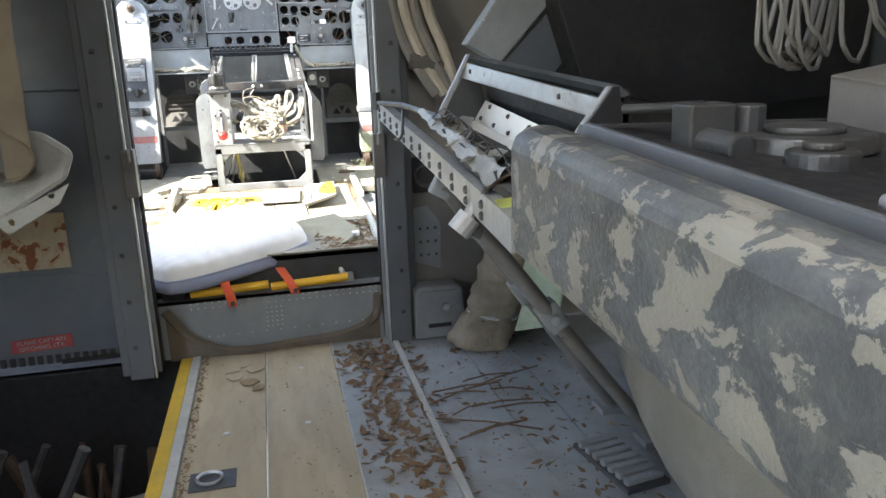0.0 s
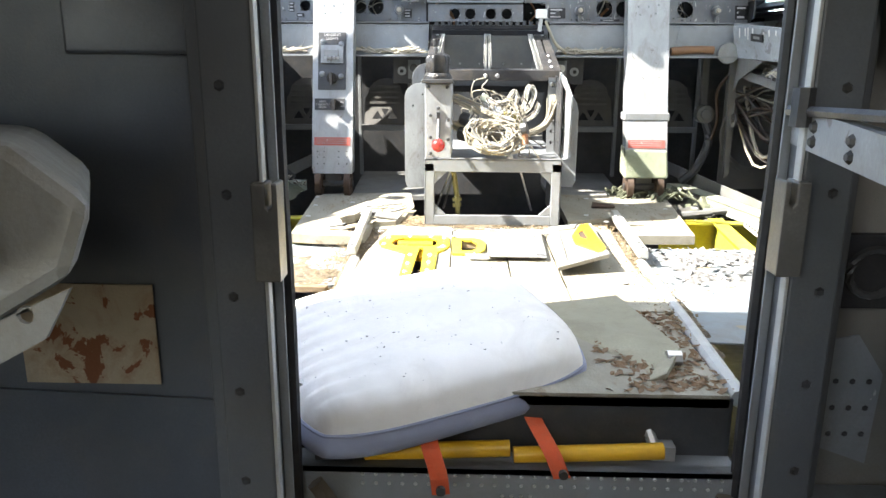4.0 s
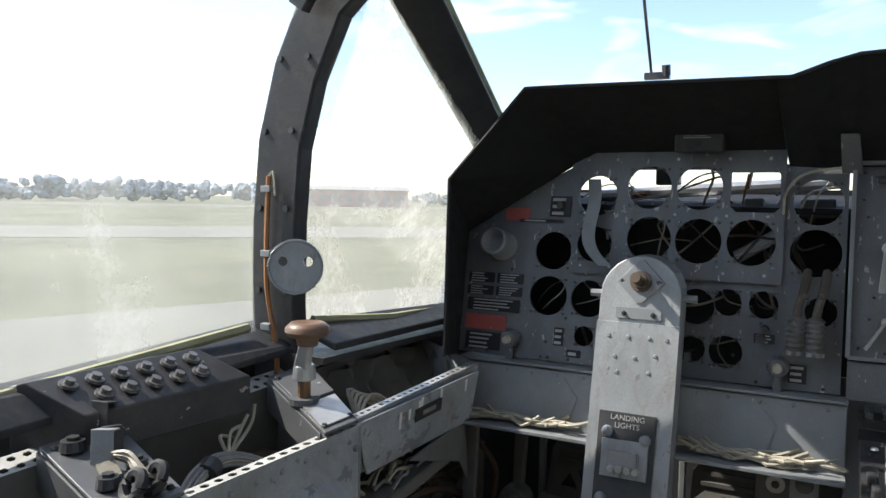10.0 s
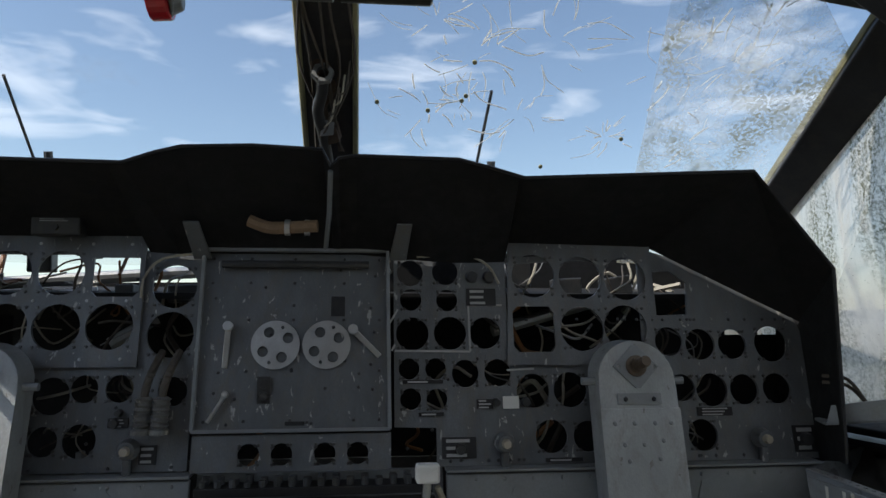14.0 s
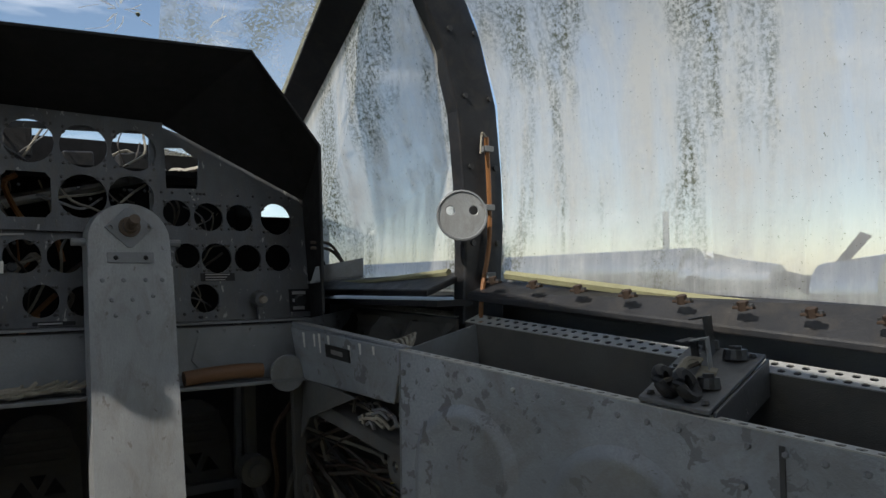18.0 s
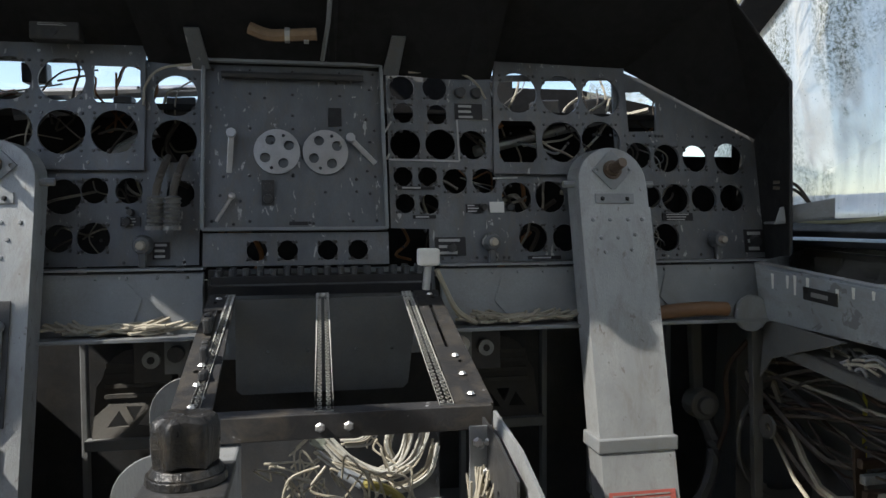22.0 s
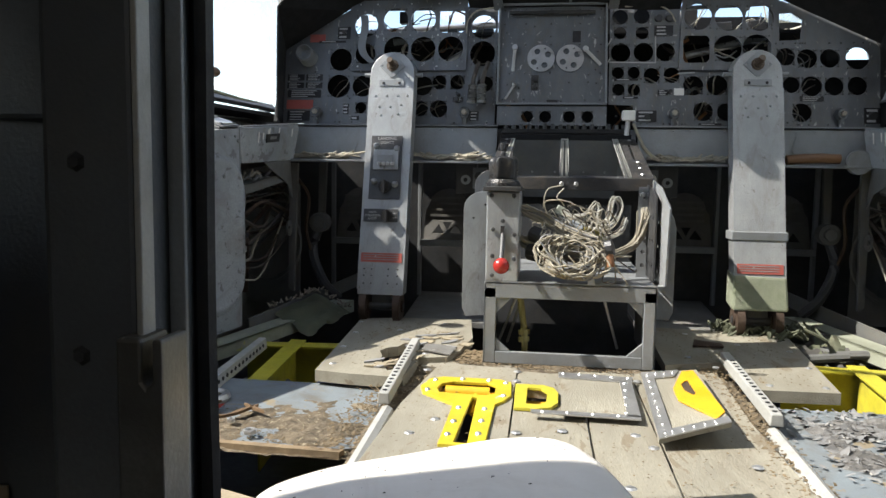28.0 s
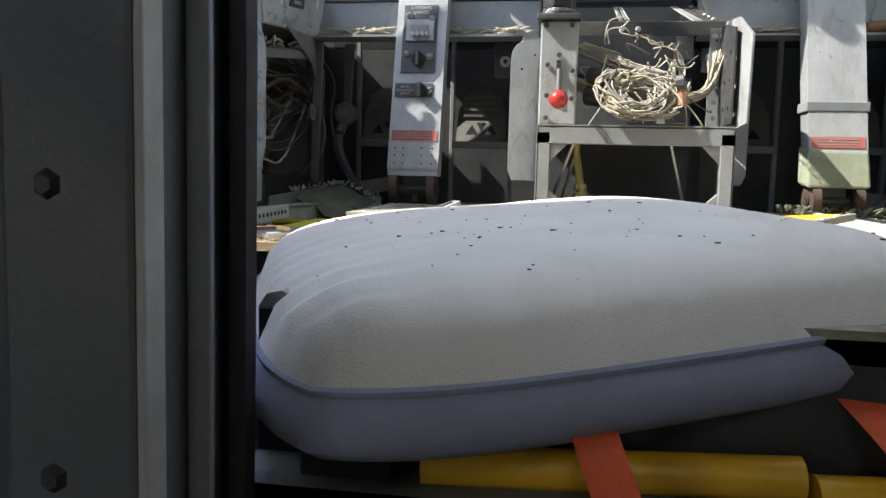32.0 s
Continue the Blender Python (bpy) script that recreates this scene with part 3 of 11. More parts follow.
slab(bm, [(-0.84, 0.225, 1.26), (-0.6, 0.225, 1.3), (0.6, 0.225, 1.3), (0.84, 0.225, 1.26), (0.84, 0.4, 1.2), (0.6, 0.4, 1.235), (-0.6, 0.4, 1.235), (-0.84, 0.4, 1.2)], (0, 0.01, 0.03))
part("windscreen_header", bm, FRAMEBLK, arch, bevel=0.003)
# centre post of the windscreen
bm = B()
slab(bm, [(-0.036, 0.27, 1.29), (0.042, 0.27, 1.29), (0.042, 1.0, 0.855), (-0.036, 1.0, 0.855)], (0, 0.012, 0.02))
part("centre_post", bm, FRAMEBLK, arch, bevel=0.004)
bm = B()
for x in (-0.04, 0.046):
    tube(bm, [(x, 0.28, 1.285), (x, 1.0, 0.855)], 0.005, 6)
part("sealant_bead", bm, SEALANT, arch)
bm = B()
tube(bm, smooth_path([(0.0, 0.62, 1.06), (-0.012, 0.6, 1.09), (0.008, 0.57, 1.12), (-0.006, 0.55, 1.14)], 5), 0.012, 8)
cyl(bm, (-0.006, 0.55, 1.125), (-0.008, 0.535, 1.15), 0.02, 10)
cyl(bm, (0.006, 0.64, 1.045), (0.0, 0.62, 1.065), 0.018, 6)
part("pipe_union", bm, RUST, arch, "bent metal pipe with nuts")
bm = B()
random.seed(4)
for k in range(6):
    x = random.uniform(-0.03, 0.035)
    tube(bm, smooth_path([(x, 0.3, 1.265), (x + random.uniform(-0.02, 0.02), 0.42, 1.19), (x + random.uniform(-0.03, 0.03), 0.52, 1.12), (random.uniform(-0.03, 0.03), 0.66, 1.03)], 4), 0.0022, 4)
part("loose_wire", bm, WIREDARK, arch)

# window glass
for s, nm, gm in ((-1, "window_port", GLASS), (1, "window_starboard", GLASSDIRTY)):
    w = thing(nm, "clear curved side window" if s < 0 else "curved side window streaked with green grime", "window", (s, 0, 0.8), kind="structure")
    prof = [(1.03, 0.56), (1.04, 0.7), (1.03, 0.88), (0.985, 1.02), (0.91, 1.13), (0.8, 1.22), (0.62, 1.29), (ROOF_W, 1.33)]
    bm = B()
    rows_ = []
    for y in (0.27, -0.1, -0.5, -1.03):
        k = (0.27 - y) / 1.3
        rows_.append([bm.verts.new((s * (x + (0.27 * k if z < 1.1 else 0.16 * k if z < 1.25 else 0)), y, z - (0.12 * k if z < 0.6 else 0) + 0.04 * k)) for x, z in prof])
    for a, b in zip(rows_, rows_[1:]):
        for i in range(len(prof) - 1):
            bm.faces.new((a[i], a[i + 1], b[i + 1], b[i]))
    o = part("pane", bm, gm, w, smooth=True)
    bm = B()
    f = [bm.verts.new(p) for p in mir(s, [(0.985, 0.3, 0.56), (0.99, 0.3, 0.8), (0.95, 0.3, 1.0), (0.85, 0.3, 1.14), (0.895, 0.97, 0.87), (0.9, 0.8, 0.57)])]
    bm.faces.new(f)
    part("quarter_pane", bm, GLASSDUST if s < 0 else gm, w)
    bm = B()
    sgn = s
    f = [bm.verts.new(p) for p in mir(s, [(0.03, 0.29, 1.3), (0.4, 0.29, 1.29), (0.7, 0.29, 1.24), (0.84, 0.3, 1.19), (0.9, 1.0, 0.865), (0.03, 1.02, 0.85)])]
    bm.faces.new(f)
    bmesh.ops.triangulate(bm, faces=bm.faces)
    part("windscreen_pane", bm, WINDSCREEN, w)
    if s > 0:
        bm = B()
        f = [bm.verts.new(p) for p in ((0.5, 0.36, 1.232), (0.72, 0.36, 1.2), (0.86, 0.47, 1.12), (0.9, 0.98, 0.86), (0.62, 0.99, 0.855))]
        bm.faces.new(f)
        bmesh.ops.triangulate(bm, faces=bm.faces)
        part("inner_pane", bm, MILKY, w, "milky weathered inner pane")
    for o in w.children:
        o.visible_shadow = False

# ---- instrument panel ----
def pan(u, v, w=0.0):
    """A place on the leaning instrument panel: u across, v up, w forward."""
    return (u, 0.459 + 0.214 * v + w, v)


def pan_at(off):
    return lambda u, v, w: pan(u, v, w + off)


PN = Vector((0, -1, 0.214)).normalized()
PU = Vector((0, 0.214, 1)).normalized()
PR = Vector((1, 0, 0))


SCREW = surface("dark_screw", (0.11, 0.11, 0.11), 0.45, 0.6, (0.3, 0.3, 0.3), 0.1, 0.2, 20, 60, 0.05)


def panel_board(name, parent, outline, rounds, polys, off, mat=None, thick=0.006, frame=True):
    holes = [ring_pts(x, z, r, 28) for x, z, r in rounds] + polys
    o = part(name, plate(outline, holes, pan_at(off), thick), mat or PANEL, parent)
    bm = B()
    for x, z, r in rounds:
        if r < 0.015:
            continue
        for a in (45, 135, 225, 315):
            c = Vector(pan(x + r * 1.2 * math.cos(radians(a)), z + r * 1.2 * math.sin(radians(a)), off))
            cyl(bm, c, c + PN * 0.0025, 0.0028, 6, 0.0022)
            d = Vector(pan(x + r * 1.02 * math.cos(radians(a + 9)), z + r * 1.02 * math.sin(radians(a + 9)), off - 0.001))
            box(bm, d, (0.0045, 0.001, 0.005), Matrix.Rotation(-radians(a), 3, "Y"))
    if len(bm.verts):
        tagged(part("screw", bm, SCREW, o), kind="stuff")
    else:
        bm.free()
    return o


def rivets(name, parent, pts, mat, r=0.0035, n=PN, h=0.002):
    bm = B()
    for p in pts:
        p = Vector(p)
        cyl(bm, p, p + n * h, r, 6, r * 0.6)
    return tagged(part(name, bm, mat, parent), kind="stuff")


def placard(parent, u0, v0, u1, v1, mat, off=-0.003, bars=0, label="", cols=1):
    bm = B()
    slab(bm, [pan(u0, v0, off), pan(u1, v0, off), pan(u1, v1, off), pan(u0, v1, off)], (0, 0.002, 0))
    o = part("placard", bm, mat, parent, label)
    if bars:
        bm = B()
        for c in range(cols):
            for k in range(bars):
                v = v1 + (v0 - v1) * (k + 0.5) / bars
                w = (u1 - u0) / cols
                a = u0 + w * (c + 0.12)
                b = a + w * random.uniform(0.45, 0.76)
                h = abs(v0 - v1) / bars * 0.22
                slab(bm, [pan(a, v - h, off - 0.001), pan(b, v - h, off - 0.001), pan(b, v + h, off - 0.001), pan(a, v + h, off - 0.001)], (0, -0.0006, 0))
        part("lettering", bm, LETTER, o)
    return o


random.seed(11)
board = thing("instrument_panel", "grey stripped instrument panel with empty round cut-outs", "instrument panel", (0, 0.59, 0.51))
SUBL = [(-0.629, 0.854), (-0.589, 0.874), (-0.287, 0.876), (-0.285, 0.668), (-0.616, 0.668)]
INL = [(-0.62, 0.845), (-0.29, 0.845), (-0.29, 0.674), (-0.61, 0.674)]
panel_board("port_board", board, [(-0.835, 0.515), (-0.2, 0.515), (-0.2, 0.855), (-0.63, 0.85), (-0.805, 0.75), (-0.838, 0.7)],
            [(-0.24, 0.794, 0.035), (-0.653, 0.702, 0.033), (-0.241, 0.717, 0.036), (-0.655, 0.624, 0.034), (-0.583, 0.624, 0.031), (-0.408, 0.625, 0.028),
             (-0.361, 0.635, 0.021), (-0.309, 0.635, 0.021), (-0.23, 0.63, 0.022), (-0.586, 0.561, 0.017), (-0.36, 0.559, 0.025), (-0.412, 0.559, 0.022)], [INL], 0.0)
panel_board("port_flight_board", board, SUBL,
            [(-0.58, 0.8, 0.034), (-0.494, 0.815, 0.036), (-0.414, 0.815, 0.036), (-0.579, 0.717, 0.03), (-0.489, 0.73, 0.036), (-0.411, 0.729, 0.036), (-0.332, 0.73, 0.036)],
            [[(-0.366, 0.785), (-0.358, 0.777), (-0.301, 0.777), (-0.293, 0.785), (-0.295, 0.84), (-0.366, 0.84)]], -0.009)
panel_board("starboard_board", board, [(0.112, 0.572), (0.178, 0.57), (0.178, 0.513), (0.82, 0.513), (0.815, 0.72), (0.8, 0.752), (0.64, 0.834), (0.556, 0.86), (0.29, 0.845), (0.27, 0.842), (0.112, 0.84)],
            [(0.139, 0.818, 0.022), (0.198, 0.82, 0.022), (0.14, 0.773, 0.018), (0.2, 0.772, 0.018), (0.142, 0.717, 0.027), (0.204, 0.718, 0.027), (0.262, 0.718, 0.026),
             (0.136, 0.661, 0.017), (0.179, 0.661, 0.017), (0.227, 0.653, 0.022), (0.28, 0.654, 0.022), (0.138, 0.614, 0.017), (0.18, 0.613, 0.017),
             (0.337, 0.625, 0.027), (0.399, 0.626, 0.028), (0.363, 0.554, 0.026), (0.423, 0.553, 0.024), (0.576, 0.703, 0.024), (0.631, 0.698, 0.026), (0.688, 0.698, 0.025),
             (0.758, 0.698, 0.03), (0.59, 0.627, 0.022), (0.641, 0.623, 0.027), (0.698, 0.623, 0.025), (0.756, 0.624, 0.025), (0.616, 0.552, 0.025)],
            [[(0.3, 0.835), (0.535, 0.845), (0.53, 0.674), (0.3, 0.674)], [(0.56, 0.822), (0.591, 0.824), (0.62, 0.804), (0.614, 0.749), (0.56, 0.747)]], 0.0)
panel_board("starboard_flight_board", board, [(0.306, 0.872), (0.557, 0.867), (0.54, 0.664), (0.296, 0.667)],
            [(0.347, 0.814, 0.037), (0.428, 0.811, 0.037), (0.507, 0.81, 0.037), (0.425, 0.725, 0.037), (0.5, 0.727, 0.037)],
            [[(0.308, 0.697), (0.316, 0.687), (0.37, 0.687), (0.378, 0.697), (0.378, 0.752), (0.37, 0.762), (0.316, 0.762), (0.308, 0.752)]], -0.009)
panel_board("lower_centre_board", board, [(-0.193, 0.513), (0.106, 0.513), (0.106, 0.566), (-0.193, 0.566)],
            [(-0.109, 0.537, 0.0165), (-0.06, 0.537, 0.0165), (0.005, 0.537, 0.0165), (0.055, 0.537, 0.0165)], [], -0.012)
# centre door with its raised rim
cd = part("centre_door", plate([(-0.194, 0.571), (0.104, 0.571), (0.101, 0.853), (-0.194, 0.853)], [], pan_at(-0.006), 0.006), PANEL, board)
bm = B()
for a, b in (((-0.194, 0.571), (0.104, 0.571)), ((0.104, 0.571), (0.101, 0.853)), ((0.101, 0.853), (-0.194, 0.853)), ((-0.194, 0.853), (-0.194, 0.571))):
    a, b = Vector(pan(*a, -0.012)), Vector(pan(*b, -0.012))
    d = (b - a).normalized()
    n = d.cross(PN) * 0.0028
    slab(bm, [a - n, b - n, b + n, a + n], PN * 0.008)
part("rim", bm, GREY, cd, bevel=0.001)
bm = B()
cyl(bm, pan(-0.165, 0.83, -0.018), pan(0.07, 0.83, -0.018), 0.006, 8)
part("hinge_rod", bm, DARKMETAL, cd)
for x in (-0.076, 0.004):
    bm = plate(ring_pts(x, 0.701, 0.038, 32), [ring_pts(x + 0.022 * math.cos(a), 0.701 + 0.022 * math.sin(a), 0.0085, 14) for a in (0.5, 2.07, 3.64, 5.2)]
               + [ring_pts(x + 0.029 * math.cos(a), 0.701 + 0.029 * math.sin(a), 0.003, 8) for a in (1.2, 4.4)], pan_at(-0.012), 0.004)
    part("map_reel_disc", bm, ALU, cd, "bright metal disc with four holes")
for x, z, a, ln in ((-0.151, 0.697, 4, 0.065), (0.067, 0.703, -45, 0.06)):
    bm = B()
    m = Matrix.Rotation(radians(a), 3, "Y")
    box(bm, pan(x, z, -0.012), (0.009, 0.004, ln), m)
    p = Vector(pan(x, z, -0.012)) + m @ Vector((0, 0, ln / 2))
    cyl(bm, p, p + PN * 0.008, 0.008, 12)
    part("latch_lever", bm, ALU, cd, bevel=0.001)
bm = B()
tube(bm, [pan(-0.15, 0.622, -0.014), pan(-0.172, 0.585, -0.016)], 0.003, 6)
ball(bm, pan(-0.148, 0.626, -0.016), 0.006, 8)
part("small_handle", bm, ALU, cd)
bm = B()
for z in (0.641, 0.622):
    cyl(bm, pan(-0.091, z, -0.006), pan(-0.091, z, -0.014), 0.0085, 12, 0.007)
box(bm, pan(-0.091, 0.6315, -0.009), (0.02, 0.003, 0.042))
part("button", bm, DARKMETAL, cd)
for u, v, w, h in ((-0.046, 0.832, 0.028, 0.008), (0.021, 0.762, 0.022, 0.032), (-0.042, 0.581, 0.03, 0.006)):
    placard(cd, u - w / 2, v - h / 2, u + w / 2, v + h / 2, BLACK, -0.008)
random.seed(5)
rivets("screw_head", cd, [pan(x, z, -0.006) for z in (0.585, 0.66, 0.74, 0.8, 0.84) for x in (-0.18, -0.12, -0.05, 0.03, 0.088) if random.random() < 0.8]
       + [pan(random.uniform(-0.18, 0.09), random.uniform(0.58, 0.84), -0.006) for _ in range(26)], DARKMETAL, 0.0028)
for u0, u1, v0, v1 in ((-0.826, -0.21, 0.52, 0.85), (0.125, 0.81, 0.52, 0.74)):
    rivets("screw_head", board, [pan(random.uniform(u0, u1), random.choice((v0, v1, random.uniform(v0, v1))), 0) for _ in range(60)], DARKMETAL, 0.003)
rivets("screw_head", board, [pan(u, v, -0.009) for u in (-0.6, -0.55, -0.45, -0.37, -0.31) for v in (0.68, 0.77, 0.862)], ALU, 0.003)
# knobs under the panel edge
for u in (-0.713, -0.284, 0.284, 0.71):
    bm = B()
    box(bm, pan(u, 0.535, -0.012), (0.011, 0.012, 0.05))
    cyl(bm, pan(u, 0.548, -0.006), pan(u, 0.548, -0.026), 0.017, 14, 0.013)
    o = part("panel_clamp_knob", bm, PANEL, board, bevel=0.002)
    bm = B()
    cyl(bm, pan(u, 0.548, -0.024), pan(u, 0.548, -0.036), 0.008, 10, 0.006)
    part("knob_cap", bm, CANVAS, o)
# placards
placard(board, -0.748, 0.753, -0.702, 0.776, REDPAINT, label="red label")
placard(board, -0.806, 0.557, -0.727, 0.583, REDPAINT, label="faded red label")
for k, (u0, v0, u1, v1) in enumerate(((-0.808, 0.64, -0.758, 0.658), (-0.752, 0.64, -0.703, 0.658), (-0.808, 0.618, -0.758, 0.634), (-0.752, 0.618, -0.703, 0.634), (-0.805, 0.59, -0.705, 0.612), (-0.802, 0.522, -0.735, 0.552))):
    placard(board, u0, v0, u1, v1, BLACK, bars=4)
for u0, v0, u1, v1 in ((-0.665, 0.762, -0.628, 0.798), (-0.72, 0.751, -0.64, 0.757), (-0.637, 0.542, -0.62, 0.572), (-0.612, 0.525, -0.588, 0.537), (-0.27, 0.525, -0.245, 0.552), (-0.32, 0.578, -0.29, 0.592), (0.232, 0.763, 0.282, 0.792),
                       (0.243, 0.598, 0.27, 0.613), (0.186, 0.524, 0.24, 0.556), (0.61, 0.582, 0.67, 0.596), (0.77, 0.523, 0.815, 0.565), (0.125, 0.638, 0.19, 0.644), (0.15, 0.588, 0.19, 0.594), (0.35, 0.516, 0.41, 0.522), (0.395, 0.665, 0.46, 0.675), (-0.49, 0.668, -0.44, 0.672)):
    placard(board, u0, v0, u1, v1, BLACK, bars=3 if abs(v1 - v0) > 0.013 else 1)
placard(board, 0.286, 0.598, 0.312, 0.617, WHITE, label="white paper label")
for u, v, r in ((-0.646, 0.782, 0.007), (0.215, 0.538, 0.009), (0.79, 0.543, 0.012), (0.275, 0.608, 0.007), (0.323, 0.608, 0.008), (-0.31, 0.585, 0.008), (-0.305, 0.6, 0.006), (0.243, 0.812, 0.011), (0.272, 0.812, 0.011)):
    bm = B()
    cyl(bm, pan(u, v, 0), pan(u, v, -0.012), r, 12, r * 0.8)
    part("switch_knob", bm, DARKMETAL, board)
# white marking lines
for a, b in (((0.113, 0.7), (0.108, 0.69)), ((0.235, 0.764), (0.292, 0.764)), ((0.235, 0.764), (0.236, 0.688)), ((0.113, 0.69), (0.236, 0.688)), ((0.118, 0.757), (0.105, 0.735)), ((0.105, 0.735), (0.095, 0.752)), ((0.295, 0.658), (0.34, 0.66))):
    a, b = Vector(pan(*a, -0.0015)), Vector(pan(*b, -0.0015))
    n = (b - a).normalized().cross(PN) * 0.0016
    bm = B()
    slab(bm, [a - n, b - n, b + n, a + n], PN * 0.0012)
    part("marking_line", bm, LETTER, board, "white painted line")
# socket, air line and bent strip on the port side
bm = B()
prof = [(0.0, 0.027), (0.012, 0.026), (0.02, 0.0225), (0.03, 0.022), (0.034, 0.0245), (0.04, 0.0245), (0.042, 0.021), (0.03, 0.018), (0.02, 0.016), (0.018, 0.0)]
ax_ = (Vector(pan(-0.752, 0.716, -0.034)) - Vector(pan(-0.748, 0.706, 0))).normalized()
loops = []
for d, r in prof:
    c0 = Vector(pan(-0.748, 0.706, 0)) + ax_ * d
    loops.append([bm.verts.new(c0 + PR * (r * math.cos(a)) + ax_.cross(PR) * (r * math.sin(a))) for a in [2 * math.pi * q / 28 for q in range(28)]])
for la, lb in zip(loops, loops[1:]):
    for q in range(28):
        bm.faces.new((la[q], la[(q + 1) % 28], lb[(q + 1) % 28], lb[q]))
part("vent_nozzle", bm, GREY, board, "round grey vent nozzle", smooth=True)
bm = B()
pts = smooth_path([pan(-0.585, 0.828, -0.02), pan(-0.579, 0.79, -0.03), pan(-0.584, 0.74, -0.035), pan(-0.575, 0.71, -0.04), pan(-0.548, 0.685, -0.05)], 5)
prev = None
for p in pts:
    rr = [bm.verts.new(p + Vector((dx, dy, 0))) for dx, dy in ((-0.011, 0), (0.011, 0), (0.011, 0.002), (-0.011, 0.002))]
    if prev:
        for k in range(4):
            bm.faces.new((prev[k], prev[(k + 1) % 4], rr[(k + 1) % 4], rr[k]))
    prev = rr
part("bent_strip", bm, GREY, board, "bent loose metal strip")
for u in (-0.262, -0.236):
    bm = B()
    tube(bm, smooth_path([pan(u + 0.012, 0.69, 0.0), pan(u + 0.008, 0.665, -0.03), pan(u + 0.002, 0.64, -0.035), pan(u, 0.62, -0.032)], 4), 0.0062, 8)
    part("plug_lead", bm, WIREDARK, board, smooth=True)
    bm = B()
    prof = []
    for q in range(12):
        prof += [(0.622 - 0.0037 * q, 0.0105 if q % 2 else 0.0135)]
    prof = [(0.626, 0.007)] + prof + [(0.578, 0.0145), (0.572, 0.0145), (0.572, 0.0)]
    loops = [[bm.verts.new(Vector(pan(u - 0.02 * (0.622 - v), v, -0.032)) + Vector((r * math.cos(a), r * math.sin(a), 0))) for a in [2 * math.pi * k / 14 for k in range(14)]] for v, r in prof]
    for la, lb in zip(loops, loops[1:]):
        for k in range(14):
            bm.faces.new((la[k], la[(k + 1) % 14], lb[(k + 1) % 14], lb[k]))
    part("electrical_plug", bm, bpy.data.materials.get("plug_grey") or surface("plug_grey", (0.2, 0.2, 0.19), 0.45, 0.4, (0.4, 0.38, 0.33), 0.08, 0.3, 18, 50, 0.2, dirty=0.6), board, "grey ribbed cable plug")
for pts in (((-0.288, 0.775), (-0.285, 0.81), (-0.26, 0.838), (-0.205, 0.848)), ((0.15, 0.845), (0.235, 0.846), (0.27, 0.83), (0.287, 0.8))):
    bm = B()
    tube(bm, smooth_path([pan(u, v, -0.012) for u, v in pts], 5), 0.0022, 5)
    part("thin_wire", bm, WIRE, board)
# black label box on the hood edge, small brackets
bm = B()
box(bm, pan(-0.414, 0.887, -0.04), (0.074, 0.03, 0.032))
lb_ = part("light_box", bm, surface("light_box_black", (0.03, 0.03, 0.03), 0.5, 0.1, (0.2, 0.2, 0.2), 0.03, 0.2, 14, 40, 0.1), board, "small black lamp box", bevel=0.003)
bm = B()
cyl(bm, pan(-0.414, 0.884, -0.054), pan(-0.414, 0.884, -0.058), 0.005, 12)
part("lamp_socket", bm, BLACK, lb_)
bm = B()
for k in range(3):
    slab(bm, [pan(-0.438, 0.893 + 0.003 * k, -0.0565), pan(-0.396 - 0.006 * k, 0.893 + 0.003 * k, -0.0565), pan(-0.396 - 0.006 * k, 0.8942 + 0.003 * k, -0.0565), pan(-0.438, 0.8942 + 0.003 * k, -0.0565)], (0, -0.0006, 0))
part("lettering", bm, LETTER, lb_)
for u, s in ((-0.197, -1), (0.118, 1)):
    bm = B()
    slab(bm, [pan(u - 0.014, 0.838, -0.012), pan(u + 0.014, 0.838, -0.012), pan(u + 0.012 + s * 0.008, 0.89, -0.085), pan(u - 0.012 + s * 0.008, 0.89, -0.085)], (0, 0.003, 0.003))
    part("bracket", bm, PANEL, board, bevel=0.001)
# pieces of wiring hanging close behind the cut-outs
random.seed(77)
